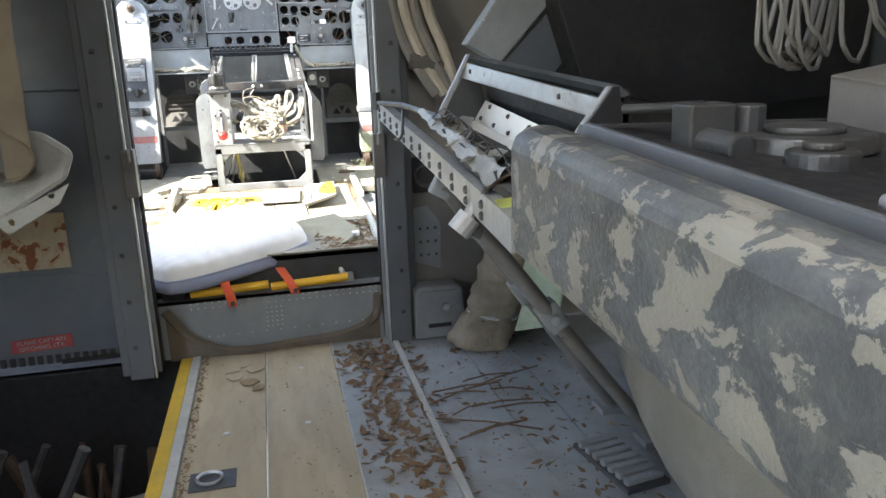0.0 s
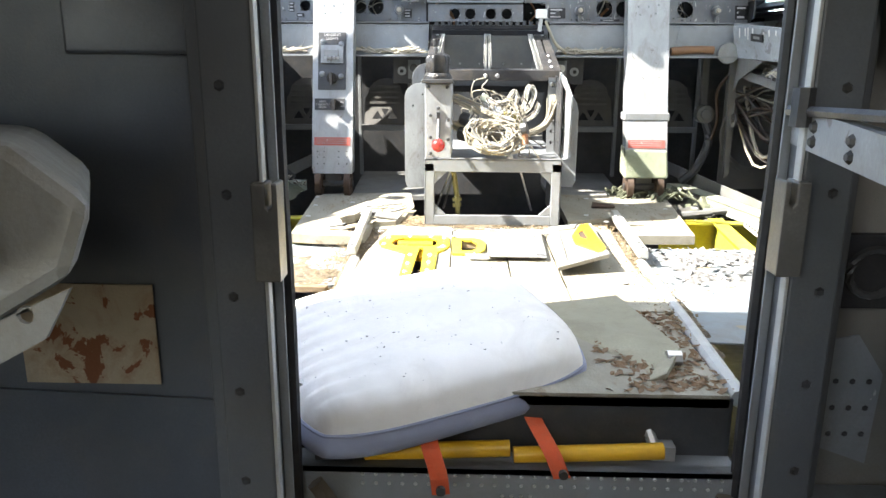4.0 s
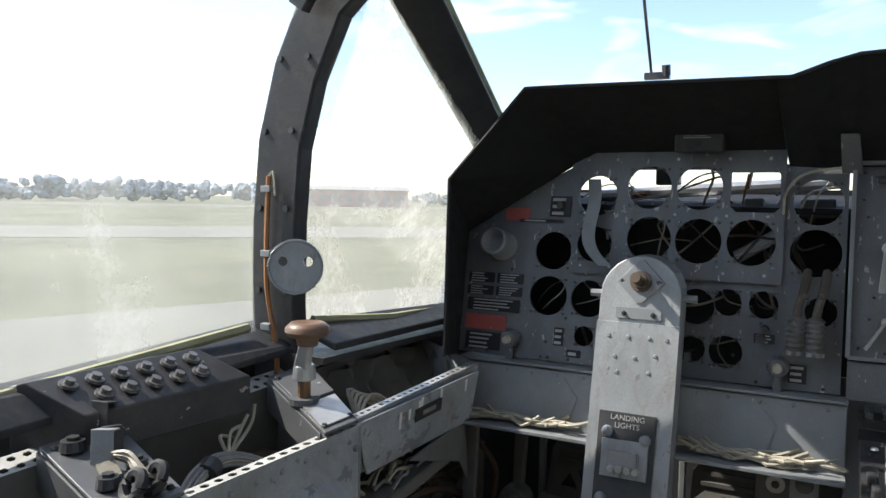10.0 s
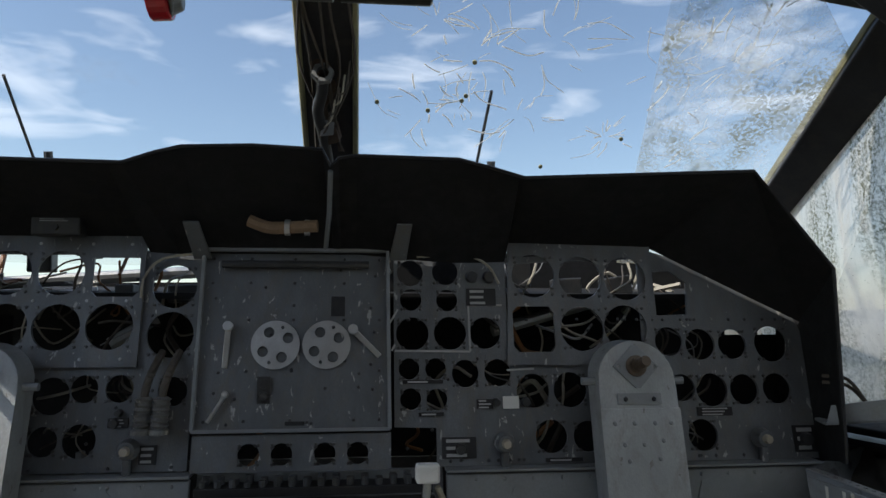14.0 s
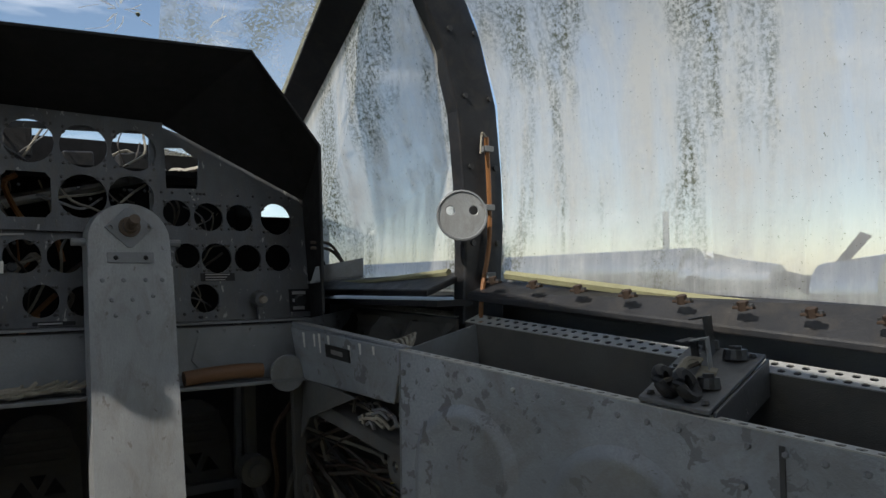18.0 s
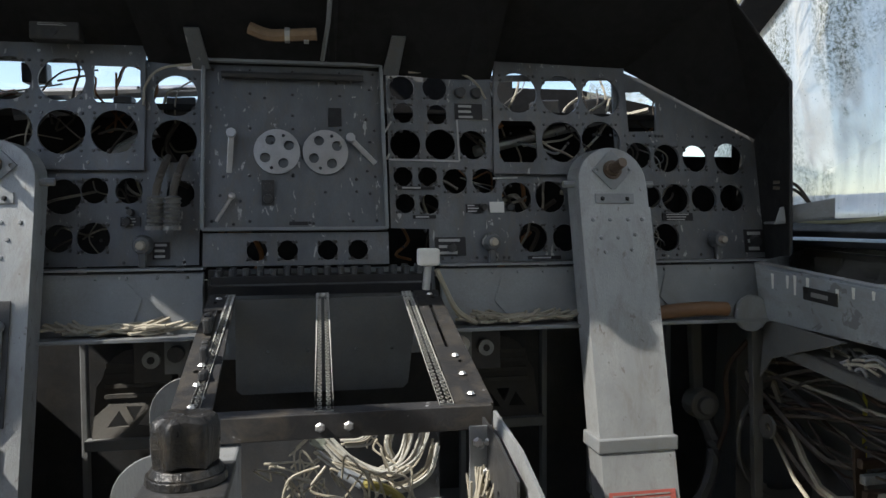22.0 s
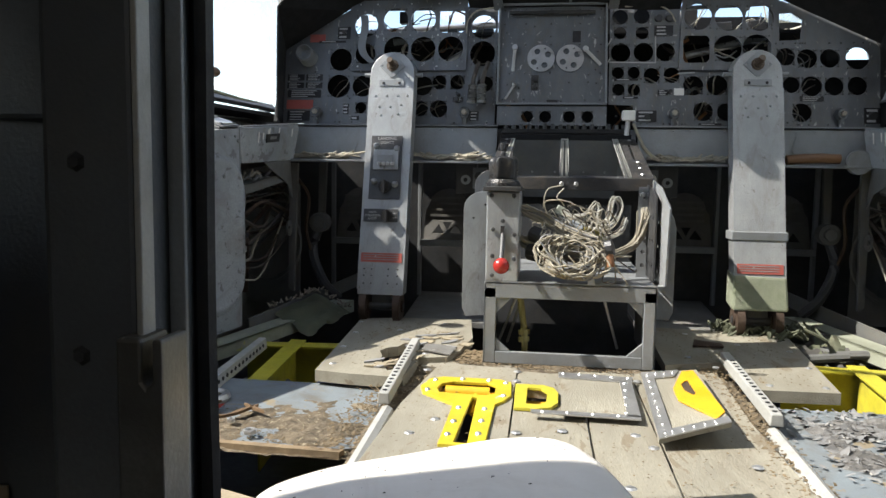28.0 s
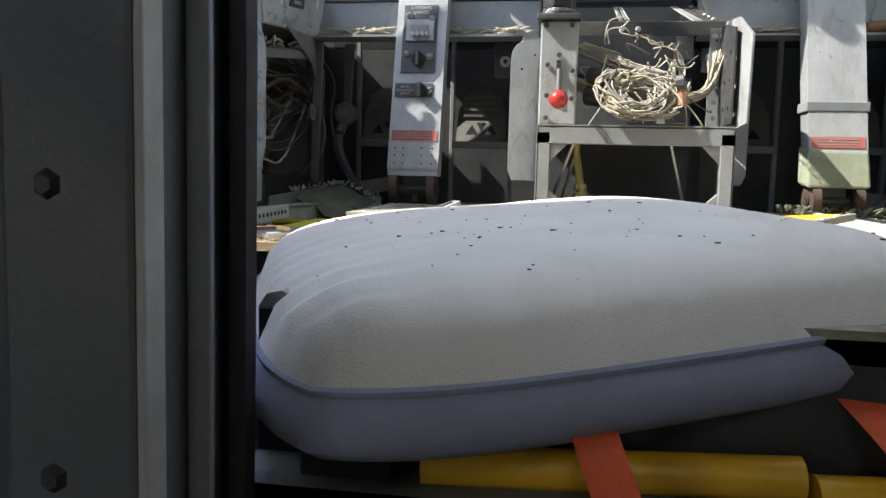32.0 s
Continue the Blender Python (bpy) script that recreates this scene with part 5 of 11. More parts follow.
slab(bm, [top(-0.18, -0.01), top(0.18, -0.01), top(0.18, 0.03), top(-0.18, 0.03)], (0, 0, -0.006))
box(bm, top(0, -0.012) + Vector((0, 0, -0.014)), (0.36, 0.004, 0.028))
part("aft_bar", bm, TOPBLACK, ped, bevel=0.001)
rivets("bolt", ped, [top(u, -0.02) + Vector((0, -0.001, -0.014)) for u in (-0.019, 0.013)], ALU, 0.006, Vector((0, -1, 0)), 0.003)
rivets("screw_head", ped, [Vector((u, 0.136, z)) for u, z in ((0.156, 0.335), (0.17, 0.335), (0.166, 0.3))], ALU, 0.006, Vector((0, -1, 0)), 0.004)
TRAYGREY = surface("tray_grey", (0.11, 0.117, 0.122), 0.5, 0.1, (0.12, 0.12, 0.12), 0.0, 0.25, 8, 30, 0.1, dirty=0.3)
part("inner_tray", plate([(-0.139, 0.325), (-0.13, 0.317), (0.12, 0.317), (0.128, 0.325), (0.14, 0.468), (-0.136, 0.468)], [ring_pts(u, 0.385, 0.003, 8) for u in (-0.09, -0.03, 0.045, 0.1)], lambda u, v, w: (u, 0.5 - 0.2 * (v - 0.317) + w, v), 0.004), TRAYGREY, ped, "dark grey drilled plate")
for u0_, u1_, wd in ((-0.157, -0.142, 0.005), (-0.014, -0.006, 0.0095), (0.127, 0.124, 0.0075)):
    hs = [ring_pts(q, 0.02 + 0.026 * k, 0.0075, 8, 0.32) for k in range(37) for q in ((-wd * 0.48, wd * 0.48) if wd > 0.006 else (0.0,))]
    part("perforated_strip", plate([(-wd, 0), (wd, 0), (wd, 0.97), (-wd, 0.97)], hs, lambda a, b, w: top(u0_ + (u1_ - u0_) * b + a * (1.12 - 0.12 * b), b, w), 0.002), PALE, ped, "strip of bare metal with rows of holes")
for s in (-1, 1):
    rail = part("top_rail", plate([(0.137, 0.0), (0.18, 0.0), (0.173, 0.99), (0.137, 0.99)], [[(0.152, 0.42), (0.158, 0.42), (0.158, 0.82), (0.152, 0.82)], ring_pts(0.165, 0.3, 0.012, 10, 0.33), ring_pts(0.164, 0.9, 0.01, 10, 0.33)], lambda u, v, w, s=s: top(s * u, v, -w), 0.005), TOPBLACK, ped)
    rivets("screw_head", ped, [top(s * 0.16, v, 0.001) for v in (0.06, 0.2, 0.34, 0.93)], ALU, 0.0055, Vector((0, 0, 1)), 0.003)
    bm = B()
    slab(bm, [top(s * 0.18, 0.0), top(s * 0.173, 0.99), top(s * 0.173, 0.99, -0.03), top(s * 0.18, 0.0, -0.03)], (s * 0.003, 0, 0))
    part("rail_flange", bm, TOPBLACK, ped)
bm = B()
box(bm, (-0.005, 0.53, 0.494), (0.34, 0.05, 0.012))
slab(bm, [(-0.178, 0.5, 0.485), (0.168, 0.5, 0.485), (0.168, 0.505, 0.47), (-0.178, 0.505, 0.47)], (0, 0.01, 0))
part("switch_strip", bm, BLACK, ped, bevel=0.001)
bm = B()
random.seed(3)
for k in range(16):
    x = -0.165 + 0.021 * k
    for y in (0.516, 0.54):
        cyl(bm, (x, y, 0.5), (x, y, 0.507 + random.random() * 0.008), 0.0055, 8)
part("switch_button", bm, DARKMETAL, ped)
bm = B()
for k in range(5):
    p = top(-0.155 - 0.003 * k, 0.25 + 0.12 * k, 0.0)
    box(bm, p + Vector((0, 0, 0.004 + 0.006 * (k % 2))), (0.01, 0.022, 0.012 + 0.01 * (k % 2)))
part("lever_stub", bm, DARKMETAL, ped, bevel=0.003)
bm = B()
cyl(bm, (0.148, 0.44, 0.48), (0.151, 0.436, 0.52), 0.006, 8)
part("white_lever_arm", bm, ALU, ped)
bm = B()
box(bm, (0.151, 0.434, 0.53), (0.033, 0.022, 0.026))
part("white_lever_knob", bm, WHITE, ped, "white square lever knob", bevel=0.004)
bm = B()
tube(bm, smooth_path([(0.165, 0.44, 0.51), (0.18, 0.45, 0.48), (0.2, 0.46, 0.445), (0.24, 0.5, 0.418)], 5), 0.0045, 6)
part("white_cable", bm, WIRE, ped)
# dark inside and braces
bm = B()
slab(bm, [(-0.17, 0.452, FZ), (0.17, 0.452, FZ), (0.17, 0.452, 0.3), (-0.17, 0.452, 0.3)], (0, 0.006, 0))
part("back_plate", bm, DARKMETAL, ped)
for a, b in (((-0.1, 0.03, 0.14), (-0.15, 0.1, 0.0)), ((-0.09, 0.05, 0.14), (-0.13, 0.12, 0.0)), ((0.07, 0.05, 0.13), (0.11, 0.1, 0.0))):
    bm = B()
    cyl(bm, a, b, 0.003, 6)
    part("brace", bm, ALU, ped)
bm = B()
tube(bm, smooth_path([(-0.105, 0.04, 0.14), (-0.098, 0.05, 0.09), (-0.09, 0.04, 0.03), (-0.09, 0.04, -0.02)], 5), 0.007, 8)
for z in (0.045, 0.03):
    cyl(bm, (-0.092, 0.042, z), (-0.091, 0.041, z - 0.01), 0.012, 8)
part("fuel_line", bm, bpy.data.materials["olive_sleeve"] if "olive_sleeve" in bpy.data.materials else surface("olive_line", (0.3, 0.27, 0.1), 0.6, 0.1, None, 0, 0.2, 20, 60, 0.1), ped, "olive pipe with a union")
# wiring loom
loom = thing("wiring_loom", "tangled loom of cream cut wires and white sleeves in the pedestal", "cables", (0.02, 0.03, 0.155))
random.seed(31)
SLEEVE = surface("white_sleeve", (0.5, 0.49, 0.44), 0.6, 0.0, None, 0, 0.2, 20, 60, 0.15, dirty=0.5)


def strand(path, spread, r, m, name="wire", jit=0.0018, n=4):
    o = Vector((random.uniform(-1, 1), random.uniform(-1, 1), random.uniform(-1, 1))) * spread
    pts = [Vector(p) + o * (1 if k < len(path) - 1 else 1.2) + Vector((random.gauss(0, jit), random.gauss(0, jit), random.gauss(0, jit))) for k, p in enumerate(path)]
    for p in pts:
        p.z = max(p.z, 0.157)
    bm = B()
    tube(bm, smooth_path(pts, n), r, 5)
    return part(name, bm, m, loom)


# laced coil lying on the shelf
for k in range(46):
    rx, rz = random.uniform(0.028, 0.068), random.uniform(0.014, 0.046)
    cy, tilt, ph = random.uniform(-0.012, 0.03), random.uniform(-0.55, 0.45), random.uniform(0, 6.28)
    pts = []
    for q in range(random.randint(10, 15)):
        a = ph + q * 2 * math.pi / 13
        x, z = rx * math.cos(a), rz * math.sin(a)
        pts.append((0.004 + 0.012 * math.sin(ph * 3 + a * 0.7) + x * math.cos(tilt) - z * math.sin(tilt), cy + 0.016 * math.sin(a), 0.207 + x * math.sin(tilt) + z * math.cos(tilt)))
    strand(pts, 0.003, random.choice((0.0014, 0.0018, 0.0022)), WIRE if k % 4 else FLAKE, "wire", 0.003, 4)
# grey bundles entering from the throttle box
for path in (((-0.1, 0.07, 0.3), (-0.06, 0.06, 0.285), (-0.02, 0.04, 0.262), (0.02, 0.03, 0.245), (0.05, 0.025, 0.235)), ((-0.1, 0.06, 0.235), (-0.06, 0.05, 0.215), (-0.02, 0.035, 0.21), (0.03, 0.03, 0.2))):
    for k in range(24):
        strand(path, 0.0105, 0.0021, WIRE if k % 3 else FLAKE, "bundled_wire", 0.0012)
# fan of cut ends at the starboard side
for k in range(34):
    a = random.uniform(-0.5, 1.3)
    tip = Vector((0.16 + 0.012 * math.sin(a * 2.2), 0.13 + random.uniform(-0.015, 0.02), 0.28 + 0.022 * math.cos(a)))
    strand(((0.02, 0.05, 0.206), (0.065, 0.06, 0.205), (0.11, 0.09, 0.214), Vector((0.148, 0.12, 0.236)), tip), 0.0075, 0.0018, WIRE, "cut_wire", 0.0014)
# thin loops over the top
for k in range(26):
    x = random.uniform(-0.1, 0.08)
    z = random.uniform(0.23, 0.27)
    y = random.uniform(0.2, 0.36)
    strand(((x, y + 0.03, z), (x + random.uniform(-0.02, 0.03), y + 0.01, z + random.uniform(0.0, 0.04)), (x + random.uniform(0.0, 0.05), y, z + random.uniform(-0.02, 0.02)), (x + random.uniform(0.0, 0.05), y - 0.02, z - random.uniform(0.02, 0.06))), 0.004, 0.0015, WIRE, "loose_wire", 0.001, 7)
# grey-white bundles looping up towards the starboard side
for path, nw in ((((-0.006, 0.340, 0.286), (0.024, 0.328, 0.259), (0.066, 0.316, 0.242), (0.104, 0.322, 0.252), (0.126, 0.340, 0.278), (0.131, 0.352, 0.302), (0.121, 0.352, 0.320), (0.109, 0.346, 0.310), (0.104, 0.340, 0.276), (0.090, 0.334, 0.252), (0.066, 0.328, 0.240)), 12),
                 (((0.018, 0.376, 0.271), (0.049, 0.364, 0.276), (0.073, 0.364, 0.305), (0.083, 0.364, 0.295), (0.078, 0.352, 0.271), (0.085, 0.352, 0.252)), 7),
                 (((-0.018, 0.340, 0.271), (0.030, 0.316, 0.242), (0.078, 0.310, 0.223), (0.126, 0.316, 0.238), (0.145, 0.340, 0.271)), 9)):
    for k in range(nw):
        strand(path, 0.0058, 0.0019, SLEEVE if k % 3 else WIRE, "white_sleeve", 0.0007, 6)
# odd loops and stray ends through the whole heap
for k in range(46):
    p = Vector((random.uniform(-0.06, 0.09), random.uniform(-0.01, 0.05), random.uniform(0.17, 0.31)))
    q = p + Vector((random.uniform(-0.05, 0.05), random.uniform(-0.02, 0.01), random.uniform(-0.05, 0.05)))
    strand((p, p.lerp(q, 0.3) + Vector((random.uniform(-0.02, 0.02), -0.006, random.uniform(-0.01, 0.025))), p.lerp(q, 0.7) + Vector((random.uniform(-0.02, 0.02), -0.006, random.uniform(-0.02, 0.015))), q), 0.003, 0.0014, WIRE if k % 5 else WIREDARK, "loose_wire", 0.001, 7)
for path, r in (((( -0.08, 0.06, 0.25), (-0.058, 0.045, 0.243)), 0.017), (((-0.085, 0.055, 0.212), (-0.06, 0.04, 0.208)), 0.019), (((-0.068, 0.05, 0.213), (-0.056, 0.04, 0.21)), 0.022)):
    bm = B()
    cyl(bm, path[0], path[1], r, 14)
    part("connector", bm, DARKMETAL, loom, "dark round cable connector", bevel=0.002)
bm = B()
box(bm, (-0.016, 0.346, 0.288), (0.022, 0.02, 0.022), Matrix.Rotation(0.5, 3, "Y"))
part("plug", bm, surface("plug_green_grey", (0.42, 0.45, 0.38), 0.5, 0.1, None, 0, 0.15, 14, 40, 0.1), loom, "pale grey-green plug", bevel=0.003)
bm = B()
cyl(bm, (0.008, 0.280, 0.264), (0.036, 0.271, 0.248), 0.0075, 12)
part("plug_sleeve", bm, surface("blue_grey_sleeve", (0.3, 0.33, 0.36), 0.5, 0, None, 0, 0.15, 14, 40, 0.1), loom, "blue-grey sleeve", smooth=True)
bm = B()
tube(bm, smooth_path([(0.034, 0.271, 0.249), (0.058, 0.264, 0.244), (0.079, 0.258, 0.234), (0.090, 0.254, 0.219), (0.097, 0.252, 0.198)], 5), 0.006, 8)
part("ochre_sleeve", bm, surface("ochre_sleeve", (0.34, 0.29, 0.08), 0.6, 0, None, 0, 0.2, 20, 60, 0.1), loom, "ochre cloth sleeve", smooth=True)
bm = B()
cyl(bm, (0.078, 0.002, 0.222), (0.08, 0.0, 0.19), 0.0075, 12)
part("copper_sleeve", bm, surface("copper_end", (0.4, 0.2, 0.11), 0.45, 0.3, None, 0, 0.2, 20, 60, 0.1), loom, "copper cable end", smooth=True)
for p, q, r in (((0.07, 0.008, 0.226), (0.084, 0.004, 0.23), 0.0165), ((0.03, -0.004, 0.177), (0.04, -0.006, 0.192), 0.013)):
    bm = B()
    cyl(bm, p, q, r, 10)
    part("clamp", bm, DARKMETAL, loom)
bm = B()
slab(bm, [(0.034, -0.02, 0.155), (0.05, -0.02, 0.155), (0.048, -0.014, 0.166), (0.036, -0.014, 0.166)], (0, 0.003, 0))
part("cable_tag", bm, SLEEVE, loom)
# drilled black plate inside the starboard wall
bm = plate([(0.02, 0.16), (0.2, 0.16), (0.2, 0.36), (0.1, 0.35), (0.02, 0.33)], [ring_pts(0.05 + 0.04 * (k % 3), 0.19 + 0.05 * (k // 3), 0.005, 8) for k in range(9)], lambda u, v, w: (0.168 + w, u, v), 0.003)
part("drilled_plate", bm, DARKMETAL, ped)

# ---- rudder pedals ----
for x in (-0.655, -0.365, 0.385, 0.675):
    DUSTY = bpy.data.materials.get("dusty_pedal") or surface("dusty_pedal", (0.15, 0.145, 0.135), 0.7, 0.2, (0.3, 0.29, 0.27), 0.0, 0.2, 10, 30, 0.2, dirty=0.5)
    pd = thing("rudder_pedal", "dusty grey metal rudder pedal with treads", "pedal", (x, 0.85, FZ), group="rudder pedals")
    out = [(x - 0.075, 0.16), (x + 0.075, 0.16), (x + 0.072, 0.26)] + [(x + 0.062 * math.cos(a), 0.275 + 0.055 * math.sin(a)) for a in [math.pi * k / 8 for k in range(9)]] + [(x - 0.072, 0.26)]
    part("plate", plate(out, [[(x - 0.048, 0.185), (x - 0.008, 0.185), (x - 0.028, 0.215)], [(x + 0.008, 0.185), (x + 0.048, 0.185), (x + 0.028, 0.215)], [(x - 0.015, 0.222), (x + 0.015, 0.222), (x, 0.195)]],
                        lambda u, v, w: (u, 0.84 + 0.3 * (v - 0.16) + w, v), 0.008), DUSTY, pd)
    for k in range(4):
        bm = B()
        box(bm, (x, 0.835 + 0.3 * (0.085 + 0.019 * k), 0.243 + 0.019 * k), (0.11, 0.006, 0.008))
        part("tread", bm, DUSTY, pd)
    bm = B()
    box(bm, (x, 0.84, 0.155), (0.17, 0.03, 0.02))
    for s in (-1, 1):
        box(bm, (x + s * 0.09, 0.86, 0.24), (0.012, 0.02, 0.52))
    part("hanger", bm, GREY, pd, bevel=0.002)
for x in (-0.24, 0.235):
    br = thing("pedal_bracket", "small grey bracket with a roller on the footwell beam", "bracket", (x, 0.6, 0.37), group="brackets")
    bm = B()
    box(bm, (x, 0.6, 0.365), (0.04, 0.01, 0.06))
    part("plate", bm, GREY, br)
    bm = B()
    cyl(bm, (x, 0.595, 0.37), (x, 0.575, 0.37), 0.013, 14)
    part("roller", bm, WHITE if x > 0 else DARKMETAL, br)

# dark radio box behind the starboard cut-outs, wooden tool on the beam, footwell brackets
rb = thing("radio_box", "black metal box behind the instrument panel cut-outs", "box", (0.2, 0.8, 0.79))
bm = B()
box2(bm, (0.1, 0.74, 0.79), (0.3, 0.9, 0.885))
part("case", bm, HOODSHADE, rb, bevel=0.004)
ht = thing("wooden_handle", "brown wooden handle with a grey paddle lying on the beam", "tool", (0.62, 0.5, 0.42))
bm = B()
tube(bm, [(0.56, 0.5, 0.424), (0.6, 0.5, 0.428), (0.65, 0.5, 0.43), (0.69, 0.5, 0.428)], 0.0125, 10)
part("handle", bm, surface("varnished_wood", (0.2, 0.1, 0.045), 0.5, 0, (0.1, 0.06, 0.03), 0.05, 0.25, 12, 30, 0.2, stretch=(0.3, 1, 1)), ht, smooth=True)
bm = B()
cyl(bm, (0.735, 0.492, 0.42), (0.735, 0.502, 0.42), 0.032, 20)
part("paddle", bm, GREY, ht, bevel=0.002)
for s in (-1, 1):
    fb = thing("footwell_bracket", "small dark bracket with a pale bolt under the beam", "bracket", (s * 0.28, 0.6, 0.4), group="footwell brackets")
    bm = B()
    box2(bm, (s * 0.25, 0.6, 0.32), (s * 0.31, 0.606, 0.41))
    part("plate", bm, DARKMETAL, fb, bevel=0.002)
    bm = B()
    cyl(bm, (s * 0.28, 0.6, 0.36), (s * 0.28, 0.588, 0.36), 0.014, 14)
    part("bolt", bm, COLUMN, fb, smooth=True)
    bm = B()
    cyl(bm, (s * 0.28, 0.589, 0.36), (s * 0.28, 0.586, 0.36), 0.006, 10)
    part("bolt_hole", bm, BLACK, fb)

# ---- side consoles ----
def con(s, y, z, d=0.0):
    """On the inboard face of a side console; d outboard."""
    return Vector((s * (face_x(y) + d), y, z))


def top_z(y):
    return 0.452 + 0.115 * y


def perforated(parent, a, b, wide, across, n, rows=2, mat=None, up=Vector((0, 0, 1))):
    """A flat strip from a to b with rows of holes; across is the direction of its width."""
    a, b, across = Vector(a), Vector(b), Vector(across).normalized()
    ln = (b - a).length
    d = (b - a).normalized()
    nn = d.cross(across).normalized()
    hs = []
    for k in range(n):
        for r in range(rows):
            hs.append(ring_pts(ln * (k + 0.5 + 0.25 * (r % 2)) / n, (r + 0.5) / rows * wide, min(wide / rows * 0.3, ln / n * 0.3), 6))
    return part("perforated_strip", plate([(0, 0), (ln, 0), (ln, wide), (0, wide)], hs, lambda u, v, w: a + d * u + across * v + nn * w, 0.0015), mat or ALU, parent, "perforated metal strip")


def side_console(s):
    c = thing("side_console", "blue-grey sheet metal side console with pressed ovals and an open top", "console", (s * 0.9, -0.1, FZ), group="side consoles")
    ya, yb = 0.21, -0.95
    bm = B()
    n = 8
    for k in range(1):
        slab(bm, [con(s, ya, -0.01), con(s, ya, top_z(ya)), con(s, yb, top_z(yb)), con(s, yb, -0.09)], (s * 0.004, 0.001, 0))
    part("face_panel", bm, CONSOLE, c)
    # pressed ovals with soft raised shoulders
    for y0, w in (((0.128, 0.092), (-0.135, 0.086), (-0.4, 0.086), (-0.66, 0.086)) if s < 0 else ((0.095, 0.082), (-0.12, 0.086), (-0.38, 0.086), (-0.64, 0.086))):
        z0, z1 = 0.03, top_z(y0) - 0.058
        loops = []
        bm = B()
        for off, h in ((-0.004, 0.0), (0.002, 0.0032), (0.008, 0.0066), (0.014, 0.0068), (0.021, 0.004), (0.031, 0.001)):
            r = w - off
            pts = [con(s, y0 - r, z0 + w, -h)] + [con(s, y0 - r * math.cos(a), z1 - w + r * math.sin(a), -h) for a in [math.pi * q / 16 for q in range(17)]]
            pts += [con(s, y0 + r * math.cos(a), z0 + w - r * math.sin(a), -h) for a in [math.pi * q / 16 for q in range(16)]]
            loops.append([bm.verts.new(p) for p in pts])
        for la, lb in zip(loops, loops[1:]):
            for q in range(len(la)):
                bm.faces.new((la[q], la[(q + 1) % len(la)], lb[(q + 1) % len(la)], lb[q]))
        bm.faces.new(loops[-1])
        part("pressed_oval", bm, CONSOLE, c, smooth=True)
    # seam and fasteners
    bm = B()
    slab(bm, [con(s, -0.295, -0.03, -0.002), con(s, -0.295, top_z(-0.295) - 0.01, -0.002), con(s, -0.3, top_z(-0.3) - 0.01, -0.002), con(s, -0.3, -0.03, -0.002)], (s * 0.003, 0, 0))
    part("seam", bm, DARKMETAL, c)
    nv = Vector((-s, -0.29 * 1, 0)).normalized()
    nv = Vector((-s * 0.96, -0.28, 0))
    rivets("rivet", c, [con(s, 0.19 - 0.035 * k, top_z(0.19 - 0.035 * k) - 0.018, -0.001) for k in range(32)], GREY, 0.0042, nv)
    rivets("turn_fastener", c, [con(s, y, top_z(y) - d, -0.001) for y, d in ((0.2, 0.03), (0.2, 0.2), (0.2, 0.35), (-0.02, 0.06), (-0.26, 0.06), (-0.31, 0.06), (-0.06, 0.17), (0.15, 0.11), (-0.22, 0.2), (-0.3, 0.25), (-0.48, 0.08), (0.03, 0.21), (-0.04, 0.3), (-0.5, 0.25))], GREY, 0.0055, nv, 0.004)
    # perforated rim along the top, inner and outer
    perforated(c, con(s, ya, top_z(ya)), con(s, yb, top_z(yb)), 0.018, (s, 0, 0.0), 66, 1, PALE)
    oa, ob = Vector((s * 0.955, 0.27, 0.508)), Vector((s * 1.2, -0.75, 0.405))
    perforated(c, oa, ob, 0.035, (s * 0.9, 0.2, 0.28), 58, 2, PALE)
    bm = B()
    slab(bm, [con(s, ya, 0.2, 0.02), con(s, yb, 0.1, 0.02), ob + Vector((0, -0.1, -0.18)), oa + Vector((0, 0, -0.2))], (0, 0, -0.006))
    part("bin_floor", bm, CANVASD, c)
    bm = B()
    slab(bm, [oa, ob, ob + Vector((s * 0.01, 0, -0.25)), oa + Vector((s * 0.01, 0, -0.3))], (s * 0.006, 0, 0))
    part("outer_wall", bm, CANVASD, c, "dark canvas lining of the bin")
    # ends of the bin and divider plates
    for y in ((0.205, 0.18) if s < 0 else (0.205,)):
        pass
    bm = B()
    slab(bm, [con(s, ya, top_z(ya) - 0.002), con(s, ya, 0.15), (s * 0.98, 0.24, 0.2), (s * 0.96, 0.25, 0.505)], (0, -0.004, 0))
    part("front_wall", bm, GREY, c)
    return c


conL, conR = side_console(-1), side_console(1)
